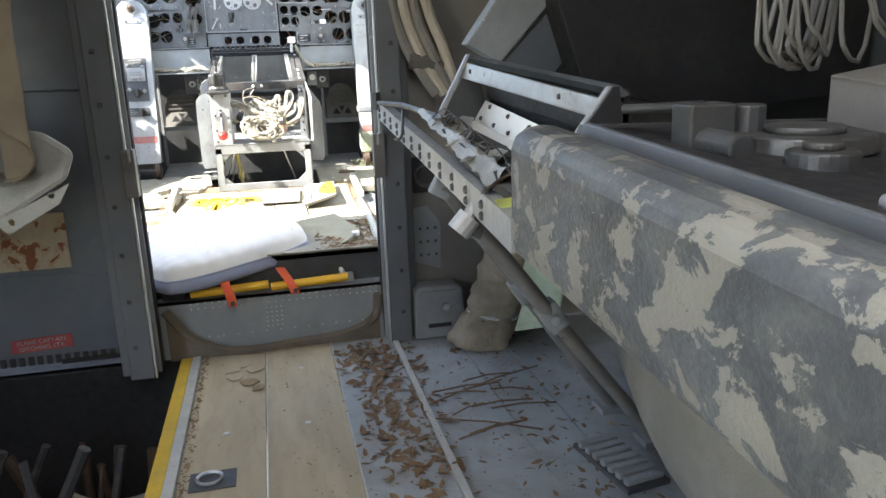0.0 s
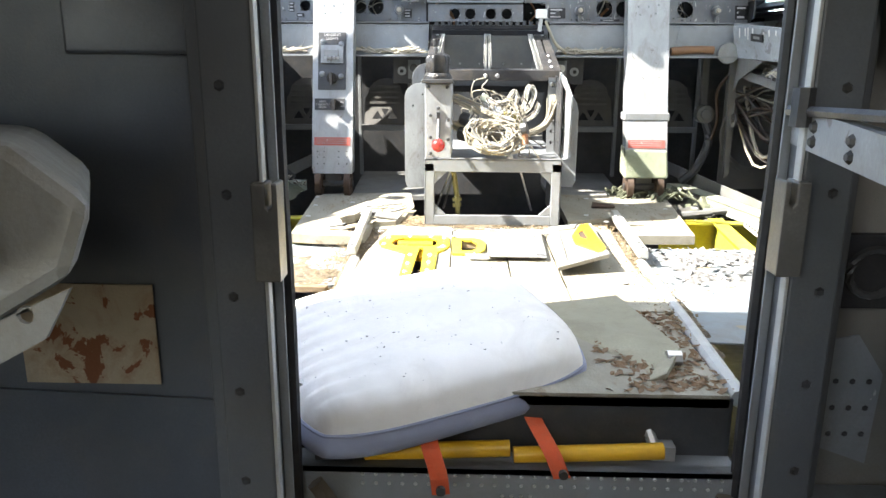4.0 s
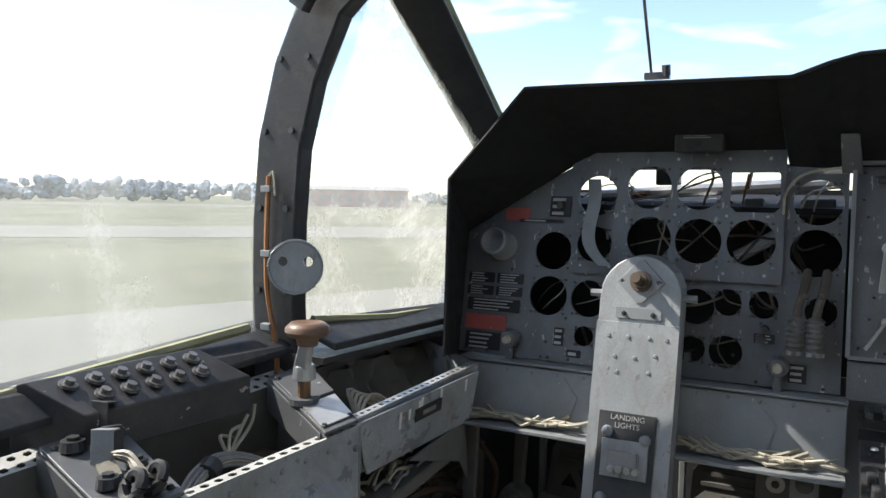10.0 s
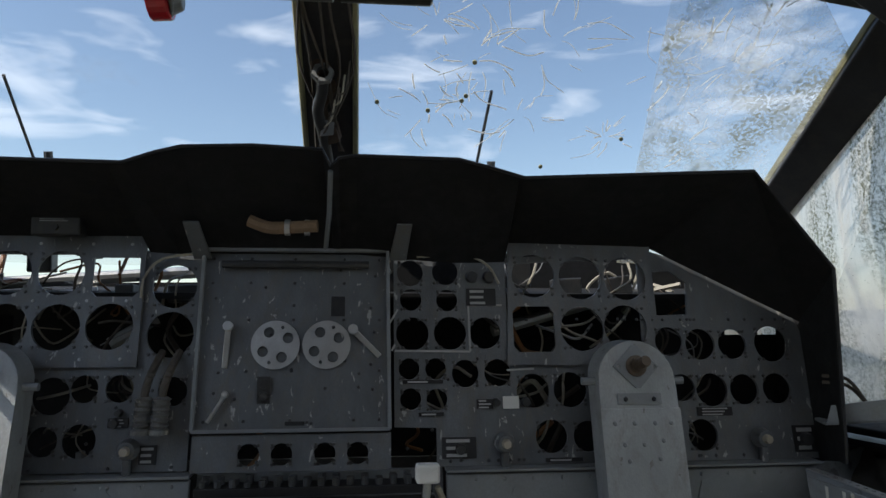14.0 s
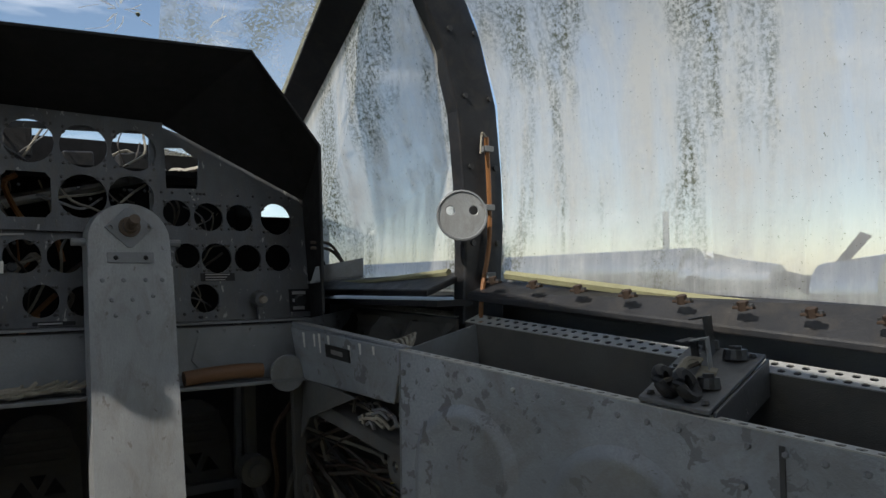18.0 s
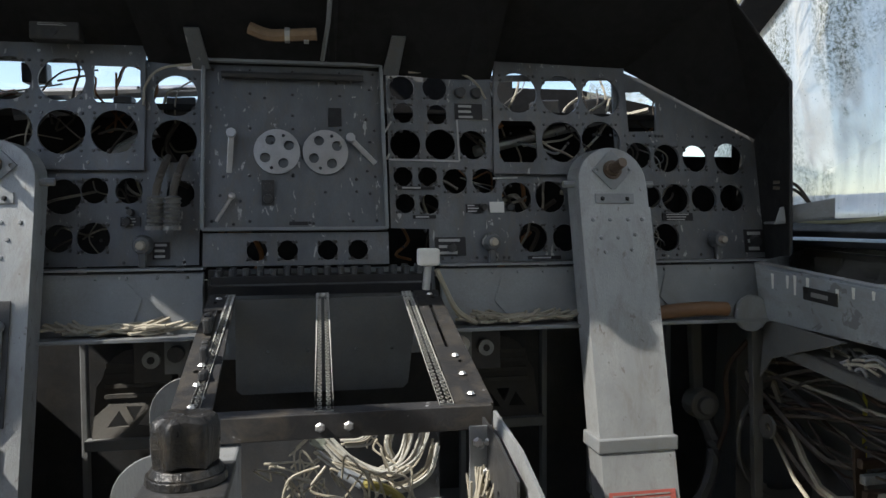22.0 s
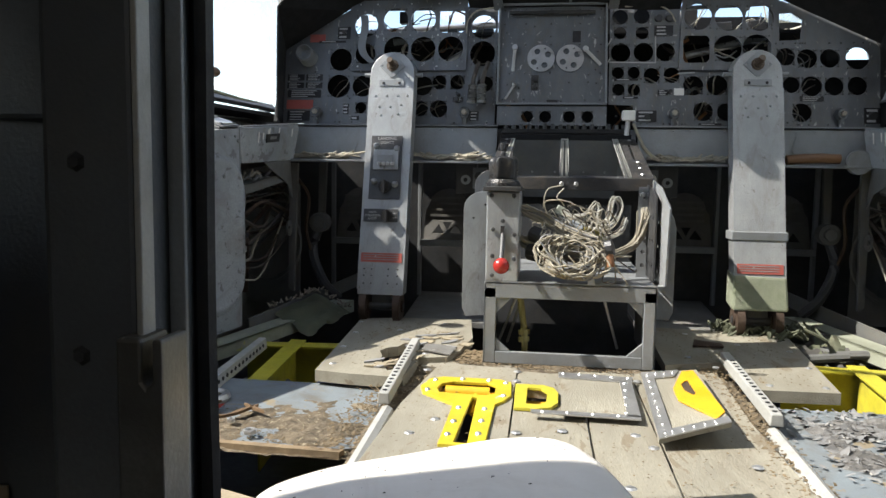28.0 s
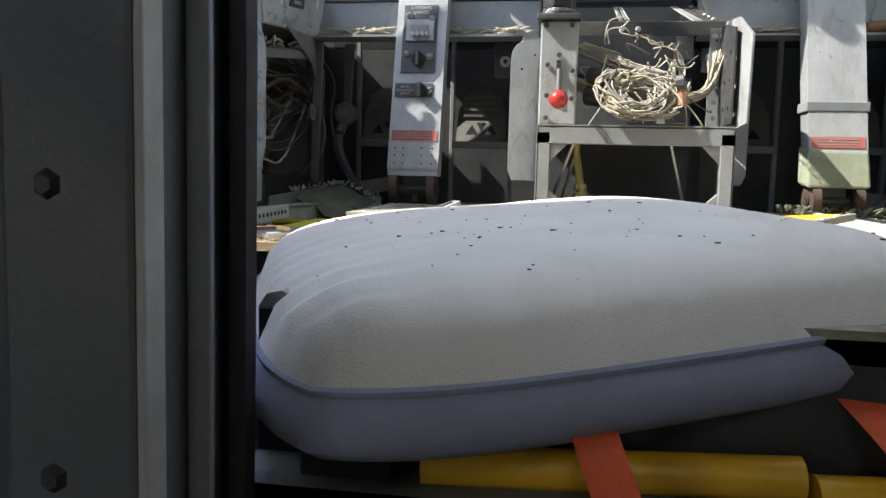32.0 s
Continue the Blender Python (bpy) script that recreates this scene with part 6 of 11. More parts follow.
# plates across the bins with torn fittings
WORNPLATE = surface("worn_dark_plate", (0.13, 0.135, 0.14), 0.45, 0.3, (0.4, 0.39, 0.37), 0.05, 0.2, 10, 40, 0.12)
BRASS = surface("brass_yellow", (0.42, 0.36, 0.16), 0.45, 0.3, (0.3, 0.28, 0.2), 0.05, 0.2, 12, 40, 0.1)
for s, ya, yb, oa, ob in ((-1, -0.04, -0.118, (1.022, -0.003, 0.496), (1.042, -0.092, 0.487)), (1, -0.15, -0.228, (1.046, -0.11, 0.487), (1.068, -0.2, 0.478)), (-1, 0.205, 0.15, (0.95, 0.298, 0.522), (0.966, 0.223, 0.514))):
    stick = ya > 0
    pl = thing("console_cross_plate", "worn plate under the lever on the port console" if stick else "dark worn plate across the console bin with broken fittings", "plate", (s * 0.9, (ya + yb) / 2, top_z(ya)), group="cross plates")
    a0, a1 = con(s, ya, top_z(ya) + 0.004), con(s, yb, top_z(yb) + 0.004)
    b0, b1 = Vector((s * oa[0], oa[1], oa[2])), Vector((s * ob[0], ob[1], ob[2]))

    def on(u, v, w=0.0):
        """On the plate: u forward to aft, v inboard to outboard, w up."""
        return a0.lerp(a1, u).lerp(b0.lerp(b1, u), v) + Vector((0, 0, w))
    bm = B()
    slab(bm, [on(0, 0), on(1, 0), on(1, 1), on(0, 1)], (0, 0, 0.005))
    slab(bm, [on(1, 0.05), on(1, 1), on(1, 1, -0.045), on(1, 0.05, -0.045)], (0, -0.004, 0))
    part("plate", bm, WORNPLATE, pl, bevel=0.001)
    rivets("screw_head", pl, [on(u, v, 0.005) for u in (0.12, 0.88) for v in (0.08, 0.92)], DARKMETAL, 0.0055, Vector((0, 0, 1)), 0.004)
    if stick:
        bm = B()
        slab(bm, [on(0.05, 0.06, 0.006), on(0.95, 0.06, 0.006), on(0.95, 0.4, 0.006), on(0.05, 0.4, 0.006)], (0, 0, 0.002))
        part("bright_plate", bm, ALU, pl, "bright bare metal plate")
        bm = B()
        slab(bm, [on(0.02, 0.44, 0.006), on(0.98, 0.44, 0.006), on(0.98, 0.85, 0.006), on(0.02, 0.85, 0.006)], (0, 0, 0.003))
        part("lever_plate", bm, WORNPLATE, pl, bevel=0.001)
        bm = B()
        cyl(bm, on(0.5, 0.55, -0.006), on(0.5, 0.55, -0.03), 0.03, 16)
        part("brass_housing", bm, BRASS, pl, "yellow housing under the plate")
        continue
    # standing spring clips
    for u, v, h, w, turn, m in ((0.6, 0.55, 0.042, 0.026, 0.5, COLUMN), (0.35, 0.62, 0.034, 0.02, 1.1, DARKMETAL), (0.4, 0.82, 0.05, 0.024, 0.2, DARKMETAL)):
        bm = B()
        r_ = Matrix.Rotation(turn, 3, "Z")
        p = on(u, v, 0.005)
        slab(bm, [p + r_ @ Vector(q) for q in ((-w / 2, 0, 0), (w / 2, 0, 0), (w / 2, 0.004, h), (-w / 2, 0.004, h))], r_ @ Vector((0, 0.002, 0)))
        slab(bm, [p + r_ @ Vector(q) for q in ((-w / 2, 0.004, h), (w / 2, 0.004, h), (w / 2, 0.024, h - 0.004), (-w / 2, 0.024, h - 0.004))], (0, 0, -0.002))
        part("spring_clip", bm, m, pl, bevel=0.0008)
    for u, v, r in ((0.25, 0.4, 0.013), (0.7, 0.85, 0.016), (0.3, 0.95, 0.011), (0.72, 0.33, 0.014)):
        bm = B()
        cyl(bm, on(u, v, 0.004), on(u, v, 0.016), r, 14, r * 0.85)
        cyl(bm, on(u, v, 0.014), on(u, v, 0.02), r * 0.5, 6)
        part("stud", bm, DARKMETAL, pl)
    bm = B()
    slab(bm, [on(0.5, 0.36, 0.007), on(0.75, 0.36, 0.007), on(0.72, 0.5, 0.012), on(0.48, 0.5, 0.012)], (0, 0, 0.003))
    part("insulator", bm, PLY, pl, "tan insulating scrap")
    # rubber grommets and cut leads
    for k in range(2):
        bm = B()
        c0 = on(0.3 + 0.3 * k, 0.12, 0.018)
        tube(bm, [c0 + Vector((0.011 * math.cos(q), 0.016 * math.sin(q) * 0.5, 0.013 * math.sin(q))) for q in [2 * math.pi * i / 14 for i in range(15)]], 0.007, 7)
        part("rubber_grommet", bm, BLACK, pl, smooth=True)
    for k in range(3):
        bm = B()
        tube(bm, smooth_path([on(0.5, 0.5 - 0.03 * k, 0.022), on(0.4, 0.36, 0.03 - 0.005 * k), on(0.35 + 0.05 * k, 0.22, 0.022), on(0.2, 0.1, 0.014)], 4), 0.0032, 5)
        part("cut_lead", bm, WIRE if k < 2 else WIREDARK, pl)
# bundled cable curving through the port bin
lm = thing("bin_cables", "laced grey cable with cut ends lying in the open console bin", "cables", (-0.92, 0.05, 0.35))
random.seed(14)
for k in range(16):
    bm = B()
    o = Vector((random.uniform(-0.009, 0.009), random.uniform(-0.007, 0.007), random.uniform(-0.009, 0.009)))
    tube(bm, smooth_path([Vector(p) + o for p in ((-0.885, -0.03, 0.385), (-0.905, 0.0, 0.42), (-0.92, 0.05, 0.44), (-0.925, 0.11, 0.435), (-0.9, 0.17, 0.4), (-0.89, 0.2, 0.34))], 5), 0.0028, 5)
    part("wire", bm, random.choice((WIRE, FLAKE, WIRE)), lm)
bm = B()
cyl(bm, (-0.917, 0.045, 0.437), (-0.922, 0.062, 0.443), 0.015, 12)
part("lacing_clip", bm, DARKMETAL, lm)
for k in range(4):
    bm = B()
    tube(bm, smooth_path([(-0.93, 0.1, 0.44), (-0.945, 0.1 + 0.02 * k, 0.465), (-0.95, 0.13 + 0.015 * k, 0.455 + 0.012 * k)], 4), 0.0026, 5)
    part("cut_lead", bm, WIRE, lm)
bm = B()
box2(bm, (-0.955, 0.13, 0.36), (-0.9, 0.2, 0.42))
part("junction", bm, RUST, lm, "rusty junction block", bevel=0.004)

# forward bins (map boxes) ahead of the consoles
WALLGREY = surface("former_grey", (0.15, 0.152, 0.145), 0.55, 0.1, (0.12, 0.11, 0.1), 0.05, 0.2, 7, 30, 0.2, dirty=0.6)
for s in (-1, 1):
    mb = thing("map_box", "grey tapered metal box, open-topped, with small black nameplate", "box", (s * 0.83, 0.36, 0.4), group="map boxes")

    def mv(x, y, z):
        return Vector((s * x, y, z))
    A, D, D2, A2, E, G = mv(0.803, 0.215, 0.478), mv(0.749, 0.508, 0.507), mv(0.772, 0.512, 0.408), mv(0.812, 0.245, 0.392), mv(0.925, 0.615, 0.524), mv(0.952, 0.29, 0.512)
    bm = B()
    slab(bm, [A, D, D2, A2], (s * 0.004, 0, 0))
    part("inner_wall", bm, CONSOLE, mb, bevel=0.001)
    bm = B()
    slab(bm, [D, E, E + Vector((s * -0.02, -0.01, -0.14)), D2], (0, 0.004, 0))
    part("forward_wall", bm, CONSOLE, mb, bevel=0.001)
    bm = B()
    slab(bm, [G, E, E + Vector((0, 0, -0.14)), G + Vector((0, 0, -0.16))], (s * 0.004, 0, 0))
    part("outer_wall", bm, CANVASD, mb, "dark canvas lining")
    bm = B()
    slab(bm, [A2 + Vector((0, 0, 0.004)), D2 + Vector((0, 0, 0.004)), E + Vector((0, 0, -0.135)), G + Vector((0, 0, -0.14))], (0, 0, -0.004))
    part("floor_plate", bm, CANVASD, mb)
    # face plate with nameplate
    ov = Vector((s * -0.006, -0.002, 0))
    bm = B()
    slab(bm, [A.lerp(D, -0.03) + ov, A.lerp(D, 0.97) + ov - Vector((0, 0, 0.006)), D2 + ov, A2 + ov], (s * -0.004, 0, 0))
    part("face_plate", bm, CONSOLE, mb, "blue-grey face plate streaked with white", bevel=0.002)
    mid = (A + D + D2 + A2) / 4
    fd, fu = (D - A).normalized(), (A.lerp(D, 0.5) - A2.lerp(D2, 0.5)).normalized()
    fn = Vector((-s * 0.95, -0.17, 0.25)).normalized()
    q0 = mid + fn * 0.013 + fu * 0.012
    bm = B()
    slab(bm, [q0 - fd * 0.032 - fu * 0.011, q0 + fd * 0.032 - fu * 0.011, q0 + fd * 0.032 + fu * 0.011, q0 - fd * 0.032 + fu * 0.011], fn * 0.003)
    np_ = part("nameplate", bm, BLACK, mb)
    bm = B()
    slab(bm, [q0 - fd * 0.016 - fu * 0.004 + fn * 0.0034, q0 + fd * 0.016 - fu * 0.004 + fn * 0.0034, q0 + fd * 0.016 + fu * 0.004 + fn * 0.0034, q0 - fd * 0.016 + fu * 0.004 + fn * 0.0034], fn * 0.0005)
    part("lettering", bm, FLAKE, np_)
    # bird-lime streaks
    random.seed(100 + s)
    for k in range(7):
        bm = B()
        c0 = A.lerp(D, random.uniform(0.1, 0.95)).lerp(A2.lerp(D2, 0.5), random.uniform(0.05, 0.25)) + fn * 0.0125
        ln = random.uniform(0.012, 0.035)
        slab(bm, [c0 - fd * 0.003, c0 + fd * 0.003, c0 + fd * 0.0018 - fu * ln, c0 - fd * 0.0018 - fu * ln], fn * 0.0006)
        part("white_streak", bm, WHITE, mb)
    perforated(mb, A + Vector((0, 0, 0.002)), D + Vector((0, 0, 0.002)), 0.016, (s, 0.1, 0), 22, 1, ALU)
    perforated(mb, G + Vector((s * 0.0, 0, 0.004)), E + Vector((0, 0, 0.004)), 0.03, (s, 0.3, 0.2), 22, 2, PALE)
    # crumpled canvas hanging inside
    bm = B()
    bmesh.ops.create_grid(bm, x_segments=22, y_segments=12, size=0.5)
    for v in bm.verts:
        u, w = v.co.x + 0.5, v.co.y + 0.5
        p = G.lerp(E, 0.02 + 0.96 * u)
        sag = 0.012 * math.sin(19 * u + 4 * w) + 0.01 * math.sin(33 * u - 7 * w) + 0.012 * noise.noise(Vector((u * 6, w * 5, s)))
        v.co = p + Vector((-s * (0.012 + 0.05 * (1 - w) + sag), 0, -0.008 - 0.12 * (1 - w)))
    part("canvas_lining", bm, CANVASD, mb, "crumpled dark canvas", smooth=True)
    for k in range(5):
        bm = B()
        tube(bm, smooth_path([mv(0.84, 0.26 + 0.01 * k, 0.42), mv(0.85 + 0.008 * k, 0.31, 0.475 + 0.004 * k), mv(0.86, 0.37, 0.47 - 0.006 * k), mv(0.84, 0.42, 0.42)], 5), 0.003, 5)
        part("cut_wire", bm, WIRE, mb)
    # gusset, leg and ledge
    bm = B()
    slab(bm, [D2 + Vector((0, -0.2, -0.012)), D2 + Vector((0, 0, 0.0)), mv(0.768, 0.52, 0.3), mv(0.772, 0.49, 0.34)], (s * 0.004, 0, 0))
    part("gusset", bm, WALLGREY, mb, bevel=0.001)
    bm = B()
    slab(bm, [mv(0.755, 0.525, 0.4), mv(0.782, 0.53, 0.4), mv(0.786, 0.53, 0.04), mv(0.768, 0.525, 0.03)], (0, 0.014, 0))
    part("support_leg", bm, WALLGREY, mb, bevel=0.0015)
    part("leg_lug", plate(ring_pts(0.505, 0.215, 0.022, 12), [ring_pts(0.5, 0.215, 0.008, 8)], lambda u, v, w, s=s: (s * (0.772 + w), u, v), 0.005), WALLGREY, mb)
    part("console_lug", plate(ring_pts(0.235, 0.3, 0.026, 12), [ring_pts(0.238, 0.3, 0.009, 8)], lambda u, v, w, s=s: (s * (0.8 + w), u, v), 0.005), WALLGREY, mb)
    bm = B()
    slab(bm, [mv(0.8, 0.22, 0.335), mv(0.775, 0.5, 0.375), mv(0.83, 0.5, 0.375), mv(0.86, 0.22, 0.335)], (0, 0, -0.006))
    slab(bm, [mv(0.8, 0.22, 0.335), mv(0.775, 0.5, 0.375), mv(0.775, 0.5, 0.35), mv(0.8, 0.22, 0.31)], (s * 0.003, 0, 0))
    part("ledge", bm, WALLGREY, mb, "grey ledge with wires lying on it", bevel=0.001)
    random.seed(40 + s)
    wr = thing("console_wiring", "cables, duct rings and terminal blocks under the map box", "cables", (s * 0.86, 0.4, 0.2), group="console wiring")
    # flanged former with a large round hole
    part("round_former", plate([(0.775, -0.02), (1.0, -0.02), (1.0, 0.37), (0.775, 0.34)], [ring_pts(0.892, 0.16, 0.108, 36)], lambda u, v, w, s=s: (s * u, 0.6 + 0.1 * (u - 0.775) + w, v), 0.006), WALLGREY, wr, "grey former with a large flanged hole")
    for y_, r_ in ((0.6, 0.112), (0.57, 0.126)):
        bm = B()
        tube(bm, [(s * (0.892 + r_ * math.cos(q)), y_ + 0.011, 0.165 + r_ * math.sin(q)) for q in [math.pi * k / 22 for k in range(-2, 31)]], 0.005, 6)
        part("duct_ring", bm, WALLGREY, wr, smooth=True)
    for k in range(26):
        bm = B()
        z = random.uniform(0.1, 0.33)
        tube(bm, smooth_path([(s * random.uniform(0.84, 0.95), 0.22, z), (s * random.uniform(0.83, 0.9), 0.33, z + random.uniform(-0.03, 0.03)), (s * random.uniform(0.82, 0.9), 0.45, z + random.uniform(-0.03, 0.05)), (s * random.uniform(0.78, 0.86), 0.62, random.uniform(0.2, 0.36))], 4), random.choice((0.0025, 0.003, 0.004, 0.006)), 5)
        part("cable", bm, random.choice((WIREDARK, WIREDARK, WIRE, DARKMETAL, RUST)), wr)
    for k in range(22):
        bm = B()
        p = mv(random.uniform(0.79, 0.84), random.uniform(0.23, 0.42), 0.346 + 0.02 * random.random())
        e_ = Vector((random.uniform(-0.02, 0.02), random.uniform(0.02, 0.07), random.uniform(-0.004, 0.012)))
        tube(bm, smooth_path([p, p + e_ * 0.5 + Vector((0, 0, 0.008)), p + e_], 3), 0.003, 5)
        part("cut_wire", bm, WIRE if k % 3 else FLAKE, wr)
    for k in range(6):
        bm = B()
        box(bm, (s * 0.87, 0.33 + 0.006 * k, 0.07 + 0.024 * k), (0.06, 0.012, 0.016))
        part("terminal_block", bm, RUST if k % 2 else COLUMN, wr, bevel=0.002)
    bm = B()
    slab(bm, [(s * 0.84, 0.36, 0.05), (s * 0.86, 0.36, 0.05), (s * 0.86, 0.37, 0.21), (s * 0.84, 0.37, 0.21)], (0, 0.006, 0))
    part("wooden_batten", bm, RUST, wr)
    bm = B()
    tube(bm, [(s * 0.9, 0.42, 0.3), (s * 0.885, 0.4, 0.02)], 0.004, 6)
    part("yellow_cord", bm, CHROMATE, wr)
    bm = B()
    slab(bm, [(s * 0.97, 0.2, -0.1), (s * 0.93, 0.95, -0.1), (s * 0.95, 0.95, 0.45), (s * 0.985, 0.2, 0.45)], (s * 0.01, 0, 0))
    part("side_lining", bm, WALLGREY, wr)
    # rods and levers hanging ahead of the leg
    lk = thing("control_linkage", "dusty grey bellcrank and rods beside the rudder pedals", "linkage", (s * 0.72, 0.66, 0.2), group="linkages")
    bm = B()
    slab(bm, [mv(0.735, 0.66, 0.42), mv(0.71, 0.66, 0.42), mv(0.715, 0.65, 0.25), mv(0.735, 0.65, 0.25)], (0, 0.02, 0))
    part("hanger_arm", bm, WALLGREY, lk, bevel=0.003)
    bm = B()
    cyl(bm, mv(0.725, 0.625, 0.225), mv(0.725, 0.665, 0.225), 0.03, 16)
    cyl(bm, mv(0.725, 0.615, 0.225), mv(0.725, 0.63, 0.225), 0.018, 12)
    part("pulley", bm, WALLGREY, lk, bevel=0.003)
    bm = B()
    tube(bm, smooth_path([mv(0.725, 0.65, 0.22), mv(0.74, 0.62, 0.14), mv(0.7, 0.6, 0.05), mv(0.66, 0.62, 0.0)], 5), 0.014, 8)
    part("rod", bm, DARKMETAL, lk, smooth=True)
    bm = B()
    tube(bm, smooth_path([mv(0.77, 0.56, 0.36), mv(0.74, 0.58, 0.3), mv(0.755, 0.6, 0.2), mv(0.73, 0.62, 0.1)], 5), 0.005, 6)
    part("cable", bm, RUST, lk, smooth=True)
    bm = B()
    slab(bm, [mv(0.79, 0.25, 0.0), mv(0.62, 0.9, 0.06), mv(0.62, 0.9, 0.02), mv(0.79, 0.25, -0.045)], (s * 0.006, 0, 0))
    part("sloping_channel", bm, WALLGREY, lk, "grey sloping floor channel", bevel=0.001)

# sill fasteners, aft of the arch
for s in (-1, 1):
    for k in range(10 if s > 0 else 4):
        y = 0.22 - 0.078 * (k if s > 0 else k + 6)
        p = Vector((s * (1.03 - 0.235 * y), y, 0.551 + 0.09 * y))
        f = thing("sill_clamp", "dark worn clamp bolt on the window sill", "bolt", p, group="sill clamps")
        bm = B()
        box(bm, p + Vector((0, 0, 0.003)), (0.011, 0.026, 0.004), Matrix.Rotation(0.2 * s, 3, "Z"))
        part("clamp", bm, RUST, f, bevel=0.001)
        bm = B()
        cyl(bm, p, p + Vector((s * -0.003, 0, 0.011)), 0.0072, 6)
        part("nut", bm, RUST, f)
        for dy in (-0.01, 0.01):
            bm = B()
            cyl(bm, p + Vector((0, dy, 0.004)), p + Vector((0, dy, 0.008)), 0.004, 8)
            part("rivet", bm, DARKMETAL, f)
# switch box on the port sill
sb = thing("switch_box", "worn black sloping box with rows of push buttons", "switch box", (-1.02, 0.05, 0.49))
A, Bq = Vector((-1.1, -0.09, 0.505)), Vector((-1.027, 0.115, 0.52))
d = (Bq - A).normalized()
nrm = Vector((0.93, 0.33, 0))
bm = B()
prof = [(0.0, 0.05), (0.02, 0.056), (0.1, 0.02), (0.1, -0.03), (0.0, -0.03)]
slab(bm, [A + nrm * u + Vector((0, 0, v)) for u, v in prof], Bq - A)
part("case", bm, surface("worn_black_box", (0.05, 0.05, 0.052), 0.4, 0.3, (0.38, 0.37, 0.35), 0.06, 0.25, 10, 36, 0.15), sb, bevel=0.002)
bm = B()
for k in range(11):
    r = k % 2
    p = A.lerp(Bq, 0.14 + 0.072 * k) + nrm * (0.042 + 0.03 * r) + Vector((0, 0, 0.046 - 0.0135 * r))
    nn = (nrm * 0.41 + Vector((0, 0, 0.91))).normalized()
    cyl(bm, p, p + nn * 0.004, 0.0115, 12)
    cyl(bm, p, p + nn * 0.01, 0.0065, 10)
part("push_button", bm, surface("button_grey", (0.16, 0.155, 0.15), 0.45, 0.4, (0.4, 0.38, 0.35), 0.03, 0.2, 20, 60, 0.1), sb)
# crank stick on the port console
st = thing("control_lever", "bent metal lever with a worn brown knob", "lever", (-0.885, 0.195, 0.5))
bm = B()
cyl(bm, (-0.882, 0.2, 0.5), (-0.882, 0.2, 0.536), 0.0095, 10)
part("pivot_pin", bm, surface("bronze_pin", (0.22, 0.13, 0.07), 0.45, 0.5, None, 0, 0.2, 20, 60, 0.1), st)
bm = B()
cyl(bm, (-0.882, 0.2, 0.53), (-0.882, 0.2, 0.553), 0.017, 12, 0.015)
slab(bm, [(-0.895, 0.188, 0.545), (-0.87, 0.188, 0.545), (-0.852, 0.172, 0.6), (-0.868, 0.172, 0.6)], (0, 0.014, 0.002))
part("crank_arm", bm, ALU, st, bevel=0.003)
bm = B()
cyl(bm, (-0.86, 0.178, 0.585), (-0.86, 0.178, 0.602), 0.014, 12, 0.018)
prof = [(0.008, 0.613), (0.016, 0.618), (0.024, 0.617), (0.03, 0.611), (0.031, 0.605), (0.026, 0.598), (0.014, 0.595)]
rings = [[bm.verts.new((-0.86 + r * math.cos(q), 0.178 + r * math.sin(q), z)) for q in [2 * math.pi * k / 20 for k in range(20)]] for r, z in prof]
for ra, rb_ in zip(rings, rings[1:]):
    for k in range(20):
        bm.faces.new((ra[k], ra[(k + 1) % 20], rb_[(k + 1) % 20], rb_[k]))
bm.faces.new(rings[0])
bm.faces.new(rings[-1])
part("knob", bm, WOODKNOB, st, "brown worn ring-shaped knob", smooth=True)
bm = B()
cyl(bm, (-0.882, 0.2, 0.496), (-0.882, 0.2, 0.505), 0.022, 16)
part("collar", bm, WORNPLATE, st)
# discs and cables on the window posts
for s in (-1, 1):
    p = Vector((s * 0.945, 0.262, 0.683))
    dsc = thing("oxygen_disc", "round grey metal disc with two holes on the window post", "disc", p, group="post discs")
    n = Vector((-s * 0.55, -1, 0.05)).normalized()
    r_ = n.cross(Vector((0, 0, 1))).normalized() * -1
    u_ = r_.cross(n) * -1
    bm = plate(ring_pts(0, 0, 0.042, 32), [ring_pts(-0.019, 0.008, 0.0075, 12), ring_pts(0.019, 0.008, 0.0075, 12)], lambda a, b, w, p=p, n=n, r_=r_, u_=u_: p + r_ * a + u_ * b + n * (0.012 - w), 0.006)
    part("disc", bm, COLUMN, dsc, bevel=0.001)
    bm = B()
    tube(bm, [p + r_ * 0.04 * math.cos(q) + u_ * 0.04 * math.sin(q) + n * 0.012 for q in [2 * math.pi * k / 24 for k in range(25)]], 0.0025, 5)
    part("raised_rim", bm, GREY, dsc)
    bm = B()
    cyl(bm, p + n * 0.005, p - n * 0.02, 0.012, 10)
    part("stem", bm, DARKMETAL, dsc)
    cb = thing("post_cable", "orange cable clipped along the window post", "cable", (s * 1.0, 0.27, 0.53), group="post cables")
    bm = B()
    tube(bm, smooth_path([(s * 0.985, 0.268, 0.5), (s * 0.99, 0.268, 0.56), (s * 1.006, 0.268, 0.64), (s * 1.008, 0.268, 0.72), (s * 1.004, 0.268, 0.82)], 5), 0.0042, 6)
    part("cable", bm, WIREORANGE, cb)
    for z in (0.585, 0.7, 0.8):
        bm = B()
        box(bm, (s * 1.005, 0.266, z), (0.018, 0.012, 0.01))
        part("clip", bm, GREY, cb, bevel=0.001)
    bm = B()
    tube(bm, smooth_path([(s * 1.004, 0.268, 0.82), (s * 0.99, 0.262, 0.825), (s * 0.985, 0.26, 0.79)], 4), 0.002, 4)
    part("frayed_end", bm, WIRE, cb)
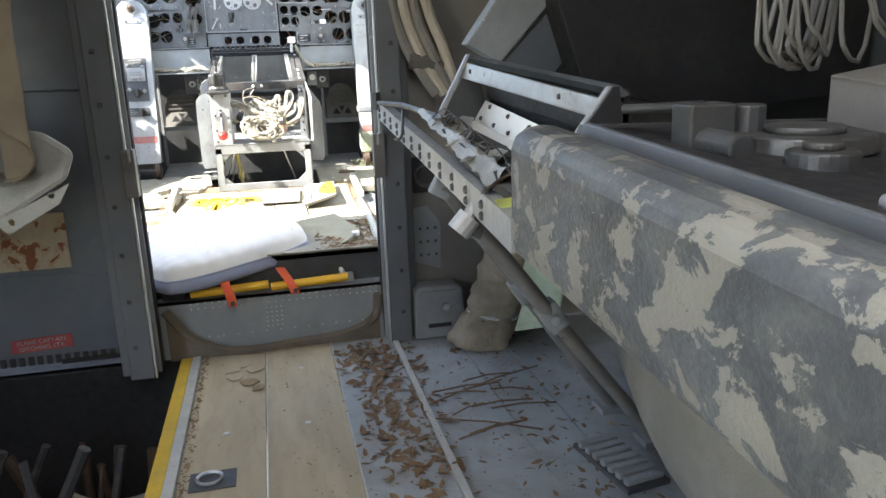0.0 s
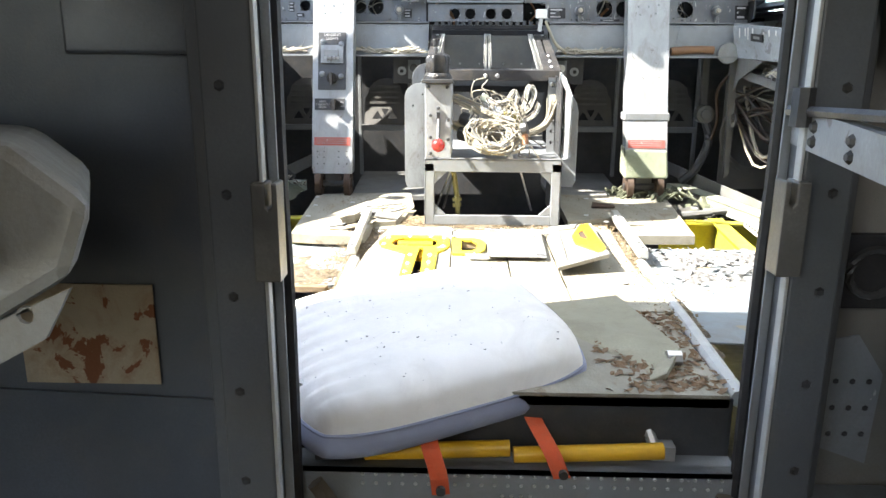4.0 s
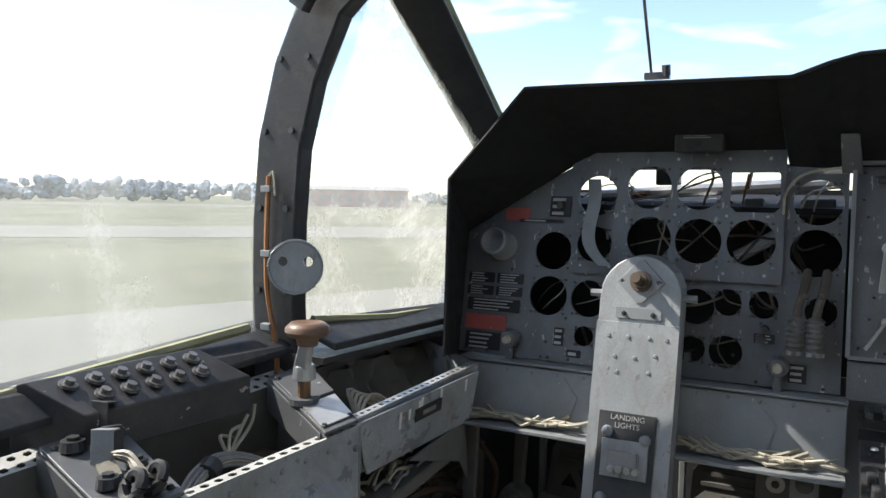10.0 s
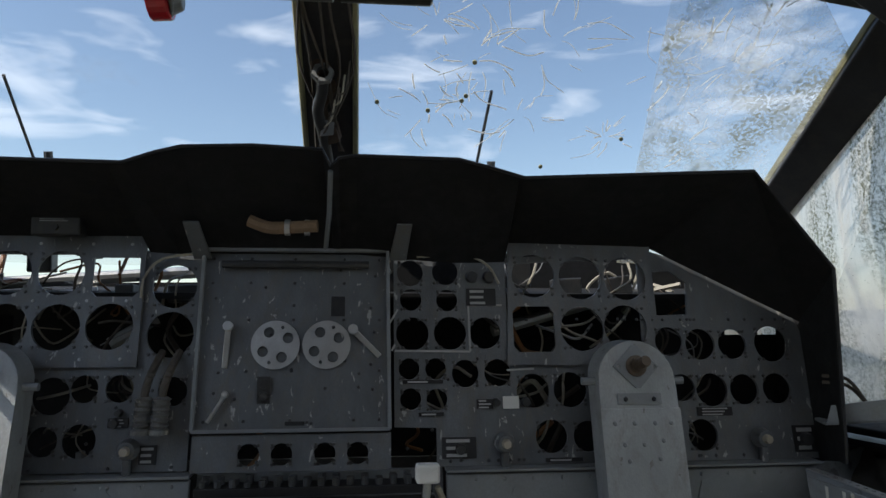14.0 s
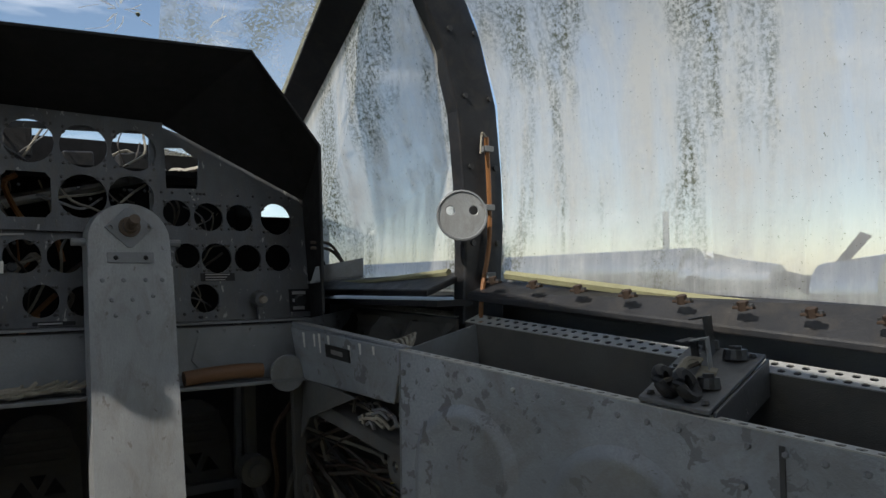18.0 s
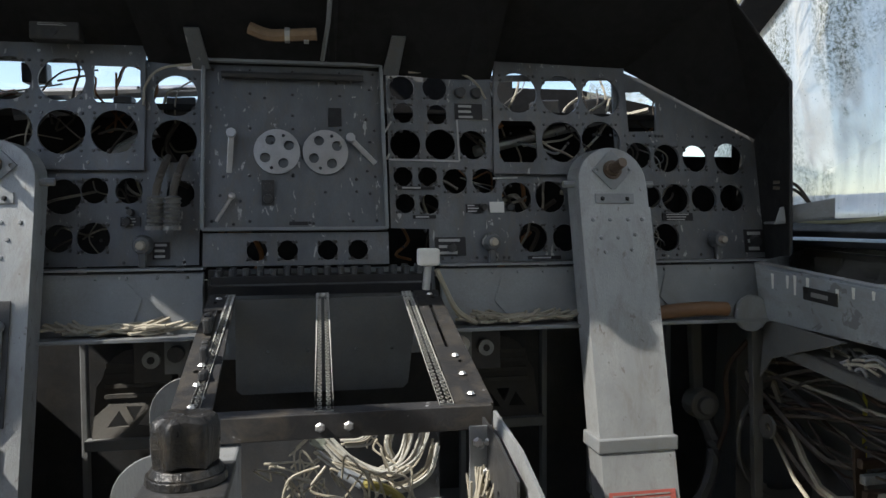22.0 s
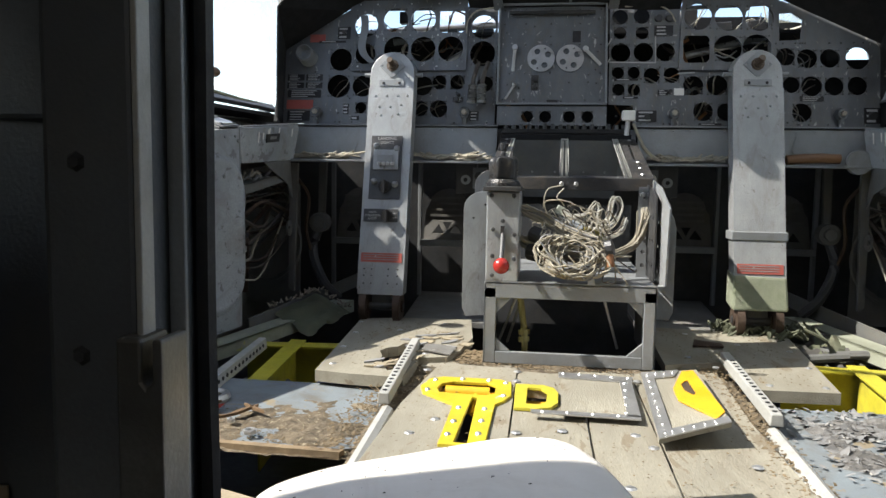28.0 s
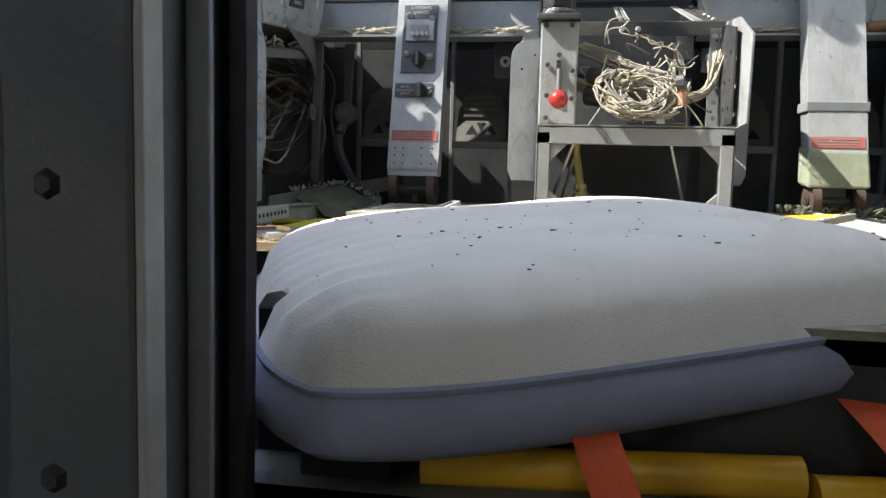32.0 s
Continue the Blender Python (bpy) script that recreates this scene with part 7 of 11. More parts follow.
# small grey angle beside the starboard hood
ang = thing("sill_angle", "small grey metal angle on the starboard sill", "bracket", (0.83, 0.52, 0.57))
bm = B()
slab(bm, [(0.78, 0.5, 0.575), (0.86, 0.45, 0.585), (0.86, 0.45, 0.62), (0.79, 0.5, 0.605)], (0.004, 0.006, 0))
slab(bm, [(0.78, 0.5, 0.575), (0.86, 0.45, 0.585), (0.9, 0.52, 0.585), (0.8, 0.56, 0.575)], (0, 0, 0.004))
part("angle", bm, GREY, ang)
bm = B()
for k in range(2):
    tube(bm, smooth_path([(0.79, 0.52, 0.64 + 0.01 * k), (0.82, 0.5, 0.635 + 0.01 * k), (0.84, 0.48, 0.605)], 4), 0.003, 5)
part("wire", bm, WIREDARK, ang)

# ---- overhead fittings ----
lt = thing("warning_light", "red dome lamp hanging from the overhead frame", "lamp", (-0.19, 0.28, 1.3))
bm = B()
cyl(bm, (-0.197, 0.28, 1.126), (-0.172, 0.28, 1.128), 0.032, 28)
part("red_lens", bm, REDLENS, lt, bevel=0.003)
bm = B()
cyl(bm, (-0.172, 0.28, 1.128), (-0.158, 0.281, 1.129), 0.026, 20, 0.02)
cyl(bm, (-0.172, 0.28, 1.128), (-0.168, 0.281, 1.128), 0.029, 20)
part("lamp_back", bm, GREY, lt, bevel=0.002)
bm = B()
pts = smooth_path([(-0.166, 0.28, 1.135), (-0.166, 0.28, 1.165), (-0.16, 0.282, 1.185), (-0.145, 0.285, 1.215), (-0.14, 0.29, 1.31)], 5)
prev = None
for p in pts:
    rr = [bm.verts.new(p + Vector((dx, dy, 0))) for dx, dy in ((-0.004, -0.006), (0.004, -0.006), (0.004, 0.006), (-0.004, 0.006))]
    if prev:
        for k in range(4):
            bm.faces.new((prev[k], prev[(k + 1) % 4], rr[(k + 1) % 4], rr[k]))
    prev = rr
part("bracket", bm, DARKMETAL, lt, "bent metal strip")
TUBEGREY = surface("visor_tube_grey", (0.085, 0.085, 0.08), 0.38, 0.6, (0.2, 0.19, 0.17), 0.0, 0.35, 14, 40, 0.1, dirty=0.4)
REDBAR = surface("dull_red_paint", (0.2, 0.025, 0.02), 0.5, 0, None, 0, 0.2, 12, 40, 0.1)
for x0, x1, arm in ((-0.052, 0.03, -0.05), (0.036, 0.126, 0.108)):
    tb = thing("sun_visor_roll", "dark metal tube of a rolled sun visor under the overhead frame", "visor", ((x0 + x1) / 2, 0.11, 1.3), group="visor tubes")
    bm = B()
    prof = [(x0, 0.0), (x0, 0.015), (x0 + 0.001, 0.0195), (x0 + 0.002, 0.0205), (x1 - 0.002, 0.0205), (x1 - 0.001, 0.0195), (x1, 0.015), (x1, 0.0)] if x0 < 0 else [(x0 + 0.03, 0.0), (x0 + 0.03, 0.018), (x0, 0.0185), (x0, 0.0205), (x1 - 0.002, 0.0205), (x1, 0.0185), (x1, 0.0)]
    loops = [[bm.verts.new((x, 0.1 + r * math.cos(a), 1.068 + r * math.sin(a))) for a in [2 * math.pi * k / 28 for k in range(28)]] for x, r in prof]
    for la, lb in zip(loops, loops[1:]):
        for k in range(28):
            bm.faces.new((la[k], la[(k + 1) % 28], lb[(k + 1) % 28], lb[k]))
    part("tube", bm, TUBEGREY, tb, smooth=False)
    bm = B()
    slab(bm, [(arm - 0.008, 0.118, 1.065), (arm + 0.012, 0.118, 1.065), (arm + 0.012, 0.12, 1.3), (arm - 0.008, 0.12, 1.3)], (0, 0.006, 0))
    part("hanger", bm, DARKMETAL, tb, bevel=0.002)
    bm = B()
    box2(bm, (x0 + 0.012, 0.135, 1.082), (x1 - 0.022, 0.14, 1.102))
    box2(bm, (x0 + 0.012, 0.12, 1.09), (x0 + 0.02, 0.14, 1.1))
    part("red_bar", bm, REDBAR, tb, "dull red bar")
un = thing("pipe_union", "bent grey pipe with an open hexagonal union on the centre post", "pipe", (0.0, 0.585, 0.985))
bm = B()
tube(bm, smooth_path([(0.002, 0.715, 0.985), (-0.002, 0.66, 1.022), (-0.008, 0.615, 1.05), (-0.014, 0.575, 1.074), (-0.007, 0.55, 1.095), (-0.004, 0.525, 1.112)], 6), 0.0095, 10)
part("pipe", bm, DARKMETAL, un, smooth=True)
bm = plate([(0.0155 * math.cos(a), 0.0155 * math.sin(a)) for a in [math.pi / 3 * k + 0.2 for k in range(6)]], [ring_pts(0, 0, 0.0085, 16)], lambda u, v, w: (-0.004 + u * 1.15, 0.51 + w + 0.3 * v, 1.117 + v * 1.15), 0.016)
part("union_nut", bm, GREY, un, "open hexagonal nut")
bm = B()
slab(bm, [(-0.012, 0.6, 1.04), (0.01, 0.6, 1.043), (0.012, 0.595, 1.062), (-0.006, 0.595, 1.066)], (0, 0.003, 0))
part("tag_plate", bm, GREY, un)
for k in range(5):
    bm = B()
    x = -0.012 + 0.008 * k
    tube(bm, smooth_path([(x, 0.61 - 0.02 * k, 1.04 + 0.012 * k), (x + 0.012, 0.59 - 0.02 * k, 1.05 + 0.01 * k), (x + 0.018, 0.57 - 0.02 * k, 1.072 + 0.014 * k)], 4), 0.0016, 4)
    part("cut_wire", bm, WIRE if k % 2 else WIREDARK, un)
oh = thing("overhead_wiring", "loose plugs and cables hanging under the port frame", "cables", (-0.75, 0.2, 1.25))
for pts, r, m in (([(-0.9, 0.2, 1.2), (-0.8, 0.22, 1.17), (-0.7, 0.24, 1.2), (-0.6, 0.25, 1.26)], 0.011, DARKMETAL), ([(-0.87, 0.2, 1.17), (-0.78, 0.21, 1.14), (-0.7, 0.22, 1.18), (-0.66, 0.25, 1.25)], 0.005, WIREORANGE), ([(-0.9, 0.18, 1.2), (-0.86, 0.2, 1.12), (-0.82, 0.2, 1.15), (-0.8, 0.24, 1.2)], 0.004, WIREDARK), ([(-0.76, 0.22, 1.16), (-0.69, 0.23, 1.175), (-0.62, 0.23, 1.2)], 0.02, GREY)):
    bm = B()
    tube(bm, smooth_path(pts, 5), r, 7)
    part("cable", bm, m, oh, smooth=True)
sh = thing("window_latch", "small dark latch on the upper window frame", "latch", (-0.93, 0.25, 1.08))
bm = B()
box(bm, (-0.925, 0.255, 1.085), (0.03, 0.02, 0.045), Matrix.Rotation(0.6, 3, "Y"))
tube(bm, [(-0.93, 0.25, 1.09), (-0.985, 0.235, 1.13)], 0.008, 6)
part("latch", bm, DARKMETAL, sh, bevel=0.002)
bm = B()
slab(bm, [(-0.86, 0.25, 1.2), (-0.83, 0.25, 1.2), (-0.825, 0.25, 1.1), (-0.845, 0.25, 1.09), (-0.86, 0.25, 1.1)], (0, 0.008, 0))
part("tongue", bm, DARKMETAL, sh, bevel=0.002)
vz = thing("visor_arm", "dark metal visor arm below the port roof rail", "bracket", (-0.8, -0.05, 1.2))
bm = B()
tube(bm, smooth_path([(-0.42, -0.2, 1.3), (-0.6, -0.12, 1.24), (-0.82, 0.0, 1.18)], 5), 0.014, 8)
cyl(bm, (-0.85, 0.0, 1.13), (-0.79, 0.0, 1.2), 0.03, 12)
slab(bm, [(-0.9, -0.02, 1.2), (-0.88, -0.02, 1.2), (-0.86, -0.02, 1.1), (-0.89, -0.02, 1.09)], (0, 0.01, 0))
part("arm", bm, DARKMETAL, vz, bevel=0.002)

# ---- cockpit floor ----
fl = thing("floor", "worn cockpit floor of plywood boards and aluminium sheets, torn open at the sides", "floor", (0, -0.4, FZ), kind="structure")


def board_on(name, pts, z, mat, th=0.014, holes=(), label=""):
    bm = plate(pts, list(holes), lambda u, v, w: (u, v, z - w), th)
    return part(name, bm, mat, fl, label)


random.seed(17)
def torn(cx, cy, rx, ry, n=18):
    return [(cx + rx * (0.75 + 0.45 * random.random()) * math.cos(2 * math.pi * k / n), cy + ry * (0.75 + 0.45 * random.random()) * math.sin(2 * math.pi * k / n)) for k in range(n)]


# side plywood boards ahead of the seats
board_on("plywood_board", [(-0.49, -0.155), (-0.42, -0.168), (-0.312, -0.175), (-0.308, -0.02), (-0.25, 0.0), (-0.23, 0.06), (-0.215, 0.2), (-0.24, 0.42), (-0.42, 0.41), (-0.53, 0.38)], FZ + 0.008, PLY, 0.022, [[(-0.37, -0.085), (-0.39, -0.06), (-0.386, -0.02), (-0.402, 0.03), (-0.39, 0.06), (-0.37, 0.075), (-0.362, 0.11), (-0.345, 0.12), (-0.34, 0.05), (-0.332, 0.0), (-0.335, -0.06), (-0.33, -0.11), (-0.352, -0.13)]], "splintered plywood board with a torn hole")
board_on("plywood_board", [(0.485, -0.13), (0.345, -0.135), (0.33, 0.07), (0.2, 0.02), (0.21, 0.42), (0.42, 0.41), (0.545, 0.36)], FZ + 0.008, PLY, 0.022, [torn(0.37, -0.02, 0.022, 0.012)], "plywood board with a small hole")
# forward floor in the footwells
for s in (-1, 1):
    board_on("footwell_board", [(s * 0.2, 0.43), (s * 0.43, 0.43), (s * 0.46, 0.95), (s * 0.2, 0.95)][::s], FZ - 0.002, surface("footwell_floor", (0.2, 0.2, 0.19), 0.8, 0, None, 0, 0.2, 6, 20, 0.2, dirty=0.6))
# middle boards
xs = (-0.3, -0.075, 0.125, 0.29)
board_on("middle_board", [(-0.3, -0.66), (-0.102, -0.66), (-0.102, -0.36), (-0.102, -0.04), (-0.26, -0.02), (-0.29, -0.3)], FZ, PLY, 0.014, [[(-0.236, -0.25), (-0.236, -0.17), (-0.134, -0.17), (-0.134, -0.25), (-0.157, -0.252), (-0.157, -0.49), (-0.179, -0.49), (-0.179, -0.252)]])
board_on("middle_board", [(-0.099, -0.66), (0.02, -0.66), (0.02, -0.04), (-0.099, -0.04)], FZ - 0.002, PLY, 0.014, [[(-0.078, -0.287), (-0.042, -0.287), (-0.042, -0.184), (-0.078, -0.184)]])
board_on("middle_board", [(0.024, -0.66), (0.12, -0.66), (0.122, -0.04), (0.024, -0.04)], FZ, PLY)
board_on("middle_board", [(0.126, -0.66), (0.29, -0.66), (0.285, -0.3), (0.3, -0.02), (0.126, -0.04)], FZ - 0.003, PLY)
board_on("middle_board", [(-0.3, -0.04), (0.3, -0.04), (0.3, 0.02), (-0.3, 0.02)], FZ - 0.004, PLY)
board_on("aft_board", [(-0.05, -0.985), (0.275, -0.985), (0.28, -0.53), (0.02, -0.52)], FZ - 0.005, PLY, 0.018)
board_on("aft_board", [(-0.3, -0.98), (-0.055, -0.98), (0.01, -0.665), (-0.3, -0.665)], FZ - 0.012, PLY, 0.018)
# aluminium sheets beside the tracks
board_on("floor_sheet", [(-0.88, -0.14), (-0.345, -0.14), (-0.33, -0.34), (-0.33, -0.47), (-0.4, -0.49), (-0.98, -0.46)], FZ - 0.022, SKIN, 0.003, label="bare metal floor sheet with dirt")
board_on("floor_sheet", [(0.63, -0.145), (0.345, -0.145), (0.32, -0.35), (0.3, -0.75), (0.9, -0.8), (0.95, -0.4), (0.88, -0.145)], FZ - 0.022, SKIN, 0.003, label="pale metal floor sheet covered in flakes")
board_on("wood_lip", [(-0.66, -0.475), (-0.34, -0.487), (-0.345, -0.5), (-0.66, -0.488)], FZ - 0.018, PLYD, 0.012)
board_on("packing_board", [(-0.62, -0.53), (-0.38, -0.62), (-0.46, -0.78), (-0.68, -0.7)], FZ - 0.05, FLOORTAN, 0.008, label="loose brown hardboard piece")
# lower deck seen through the openings
bm = B()
box2(bm, (-1.0, -1.0, -0.3), (1.0, 0.95, -0.29))
part("under_deck", bm, DARKMETAL, fl)
for s in (-1, 1):
    bm = B()
    slab(bm, [(s * 0.8, 0.17, FZ - 0.03), (s * 0.5, 0.2, FZ - 0.03), (s * 0.5, 0.245, FZ - 0.03), (s * 0.8, 0.215, FZ - 0.03)], (0, 0, -0.006))
    slab(bm, [(s * 0.78, 0.21, FZ - 0.03), (s * 0.5, 0.24, FZ - 0.03), (s * 0.5, 0.24, -0.24), (s * 0.78, 0.21, -0.24)], (0, 0.005, 0))
    part("yellow_beam", bm, CHROMATE, fl, "yellow-green primed floor beam", bevel=0.001)
    hs = [ring_pts(0.1, -0.14, 0.025, 14), ring_pts(-0.05, -0.14, 0.025, 14)]
    part("yellow_rib", plate([(-0.12, -0.24), (0.2, -0.24), (0.2, FZ - 0.032), (-0.12, FZ - 0.032)], hs, lambda u, v, w, s=s: (s * (0.63 + 0.1 * u + w), u, v), 0.004), CHROMATE, fl)
    bm = B()
    slab(bm, [(s * 0.6, -0.14, FZ - 0.028), (s * 0.64, -0.14, FZ - 0.028), (s * 0.68, 0.25, FZ - 0.028), (s * 0.64, 0.25, FZ - 0.028)], (0, 0, -0.004))
    part("yellow_cap", bm, CHROMATE, fl)
    # angle along the console foot
    bm = B()
    slab(bm, [con(s, 0.62, -0.005, -0.06), con(s, -0.6, -0.06, -0.03), con(s, -0.6, -0.06, 0.02), con(s, 0.62, -0.005, 0.0)], (0, 0, -0.006))
    slab(bm, [con(s, 0.62, -0.005, -0.06), con(s, -0.6, -0.06, -0.03), con(s, -0.6, -0.09, -0.03), con(s, 0.62, -0.04, -0.06)], (s * 0.004, 0, 0))
    part("floor_angle", bm, surface("angle_green", (0.4, 0.42, 0.33), 0.5, 0.1, (0.5, 0.47, 0.15), 0.03, 0.15, 6, 20, 0.1, dirty=0.4), fl)
    # seat tracks
    a, b = Vector((s * 0.318, -0.32, FZ)), Vector((s * 0.333, 0.09, FZ + 0.006))
    bm = B()
    d = (b - a)
    slab(bm, [a + Vector((-0.011, 0, 0)), a + Vector((0.011, 0, 0)), a + Vector((0.009, 0, 0.02)), a + Vector((-0.009, 0, 0.02))], d)
    o = part("seat_track", bm, PALE, fl, "pale metal seat track with locking holes", bevel=0.002)
    bm = B()
    for k in range(15):
        p = a.lerp(b, (k + 0.7) / 18) + Vector((0.0, 0, 0.02))
        cyl(bm, p, p + Vector((0, 0, 0.0012)), 0.0042, 8)
    part("locking_hole", bm, BLACK, o)
    bm = B()
    tube(bm, [(s * 0.31, -0.33, FZ - 0.01), (s * 0.3, -0.7, FZ - 0.01), (s * 0.29, -0.98, FZ - 0.012)], 0.0125, 8)
    part("round_rail", bm, PALE, fl, "pale round rail", smooth=True)
    a, b = Vector((s * 0.665, -0.3, FZ - 0.025)), Vector((s * 0.7, 0.11, FZ - 0.02))
    bm = B()
    slab(bm, [a + Vector((-0.011, 0, 0)), a + Vector((0.011, 0, 0)), a + Vector((0.009, 0, 0.026)), a + Vector((-0.009, 0, 0.026))], b - a)
    o = part("seat_track", bm, PALE, fl, bevel=0.002)
    bm = B()
    for k in range(16):
        p = a.lerp(b, (k + 0.7) / 17) + Vector((s * -0.0105, 0, 0.014))
        cyl(bm, p, p + Vector((s * -0.0012, 0, 0)), 0.0042, 8)
    part("locking_hole", bm, BLACK, o)
    # torn padding and wreckage in the openings
    random.seed(60 + s)
    if s < 0:
        pd_ = thing("torn_pad", "torn olive canvas pad lying in the floor opening", "pad", (-0.68, 0.43, -0.03))
        c00, c10, c11, c01 = Vector((-0.775, 0.36, 0.0)), Vector((-0.71, 0.56, 0.02)), Vector((-0.585, 0.47, -0.015)), Vector((-0.655, 0.3, -0.05))
        bm = B()
        bmesh.ops.create_grid(bm, x_segments=16, y_segments=16, size=0.5)
        for v in bm.verts:
            u, w = v.co.x + 0.5, v.co.y + 0.5
            e_ = min(u, w, 1 - u, 1 - w)
            v.co = c00.lerp(c10, u).lerp(c01.lerp(c11, u), w) + Vector((0.012 * noise.noise(Vector((w * 9, u * 9, 3))) * (e_ < 0.1), 0, 0.012 * noise.noise(Vector((u * 4, w * 4, 1))) + 0.01 * min(1, e_ * 8)))
        part("cloth", bm, surface("olive_pad", (0.12, 0.13, 0.085), 0.9, 0, (0.2, 0.2, 0.15), 0.05, 0.25, 8, 30, 0.4, dirty=0.5), pd_, smooth=True)
        bm = B()
        for q in range(60):
            u = random.random()
            p = (c00.lerp(c10, u) if q % 3 else c10.lerp(c11, u)) + Vector((random.uniform(-0.01, 0.01), random.uniform(-0.01, 0.01), 0.012))
            tube(bm, [p, p + Vector((random.uniform(-0.012, 0.012), random.uniform(-0.012, 0.012), random.uniform(0.0, 0.012)))], 0.0022, 4)
        tagged(part("frayed_edge", bm, CANVAS, pd_), kind="stuff")
        continue
    rg = thing("torn_rag", "crumpled grey-green rag and fittings in the floor opening", "rag", (s * 0.62, 0.33, -0.1), group="rags")
    for q in range(5):
        bm = B()
        bmesh.ops.create_grid(bm, x_segments=9, y_segments=9, size=0.055)
        cx, cy = s * random.uniform(0.55, 0.7), random.uniform(0.27, 0.42)
        ph = random.uniform(0, 6)
        for v in bm.verts:
            x, y = v.co.x, v.co.y
            v.co = Vector((cx + x * 1.2, cy + y, -0.05 + 0.03 * math.sin(30 * x + ph) * math.cos(25 * y) + random.uniform(-0.008, 0.008) + 0.4 * y))
        part("rag", bm, CANVASD if q < 3 else bpy.data.materials["olive_pad"], rg, smooth=True)
    for q in range(4):
        bm = B()
        p = Vector((s * random.uniform(0.56, 0.66), random.uniform(0.3, 0.42), random.uniform(-0.06, -0.02)))
        cyl(bm, p, p + Vector((random.uniform(0.04, 0.1), random.uniform(-0.03, 0.03), 0.01)), 0.011, 8)
        part("fitting", bm, WALLGREY, rg)
    bm = B()
    for q in range(90):
        a = random.random()
        p = Vector((s * (0.4 + 0.2 * a + random.gauss(0, 0.02)), 0.4 + random.gauss(0, 0.03), FZ + 0.01))
        tube(bm, smooth_path([p, p + Vector((random.uniform(-0.02, 0.02), random.uniform(-0.02, 0.02), 0.018)), p + Vector((random.uniform(-0.04, 0.04), random.uniform(-0.04, 0.02), -0.004))], 3), 0.0035, 4)
    tagged(part("frayed_cloth", bm, bpy.data.materials["olive_pad"], rg), kind="stuff")
bl = thing("blue_rag", "dark blue-grey cloth lying below the floor opening", "rag", (-0.57, 0.06, -0.14))
bm = B()
bmesh.ops.create_grid(bm, x_segments=12, y_segments=12, size=0.1)
for v in bm.verts:
    x, y = v.co.x, v.co.y
    v.co = Vector((-0.565 + x * 0.9, 0.05 + y, -0.13 + 0.025 * math.sin(40 * x + 3 * y) + 0.02 * math.cos(33 * y + 20 * x)))
part("cloth", bm, surface("blue_cloth", (0.16, 0.16, 0.2), 0.95, 0, None, 0, 0.2, 8, 30, 0.4), bl, smooth=True)

# yellow lifting handles and hatch plates set in the floor
hd = thing("lifting_plate", "chipped yellow keyhole-shaped hatch handle plate with a bar", "lifting plate", (-0.18, -0.25, FZ), group="lifting plates")
out = [(-0.2, -0.5), (-0.2, -0.31), (-0.225, -0.285), (-0.262, -0.25), (-0.272, -0.21), (-0.262, -0.16), (-0.24, -0.142), (-0.13, -0.142), (-0.108, -0.16), (-0.105, -0.24), (-0.115, -0.275), (-0.13, -0.3), (-0.132, -0.5)]
hole = [(-0.232, -0.245), (-0.24, -0.22), (-0.235, -0.19), (-0.215, -0.172), (-0.15, -0.172), (-0.135, -0.185), (-0.135, -0.235), (-0.15, -0.25)]
slot = [(-0.178, -0.49), (-0.172, -0.265), (-0.163, -0.265), (-0.158, -0.49)]
part("plate", plate(out, [hole, slot], lambda u, v, w: (u, v, FZ + 0.005 - w), 0.006), surface("chipped_yellow", (0.62, 0.5, 0.03), 0.45, 0.0, (0.62, 0.6, 0.45), 0.07, 0.15, 8, 26, 0.1, dirty=0.3), hd, bevel=0.001)
bm = B()
cyl(bm, (-0.225, -0.212, FZ - 0.004), (-0.145, -0.212, FZ - 0.004), 0.012, 12)
cyl(bm, (-0.17, -0.212, FZ - 0.004), (-0.168, -0.3, FZ - 0.014), 0.005, 8)
part("bar", bm, ORANGE, hd, smooth=True)
bm = B()
box2(bm, (-0.242, -0.25, FZ - 0.03), (-0.13, -0.168, FZ - 0.028))
box2(bm, (-0.242, -0.17, FZ - 0.03), (-0.13, -0.168, FZ))
box2(bm, (-0.242, -0.255, FZ - 0.03), (-0.13, -0.253, FZ))
box2(bm, (-0.242, -0.253, FZ - 0.03), (-0.239, -0.17, FZ))
box2(bm, (-0.133, -0.253, FZ - 0.03), (-0.13, -0.17, FZ))
part("recess", bm, ORANGE, hd)
rivets("screw_head", hd, [(x, y, FZ + 0.005) for x, y in ((-0.25, -0.17), (-0.255, -0.235), (-0.2, -0.155), (-0.15, -0.155), (-0.118, -0.17), (-0.118, -0.25), (-0.188, -0.33), (-0.145, -0.33), (-0.188, -0.4), (-0.145, -0.39), (-0.145, -0.45), (-0.19, -0.46))], ALU, 0.0055, Vector((0, 0, 1)), 0.003)
h2 = thing("lifting_plate", "small yellow D-shaped hatch handle plate", "lifting plate", (-0.065, -0.24, FZ), group="lifting plates")
out = [(-0.1, -0.165), (-0.05, -0.165), (-0.03, -0.18), (-0.022, -0.21), (-0.024, -0.27), (-0.035, -0.298), (-0.06, -0.31), (-0.098, -0.31)]
part("plate", plate(out, [[(-0.077, -0.185), (-0.052, -0.188), (-0.042, -0.21), (-0.044, -0.27), (-0.055, -0.285), (-0.078, -0.285)]], lambda u, v, w: (u, v, FZ + 0.005 - w), 0.006), CHROMATE, h2, bevel=0.001)
bm = B()
box2(bm, (-0.082, -0.289, FZ - 0.024), (-0.038, -0.182, FZ - 0.022))
part("recess", bm, ORANGE, h2)
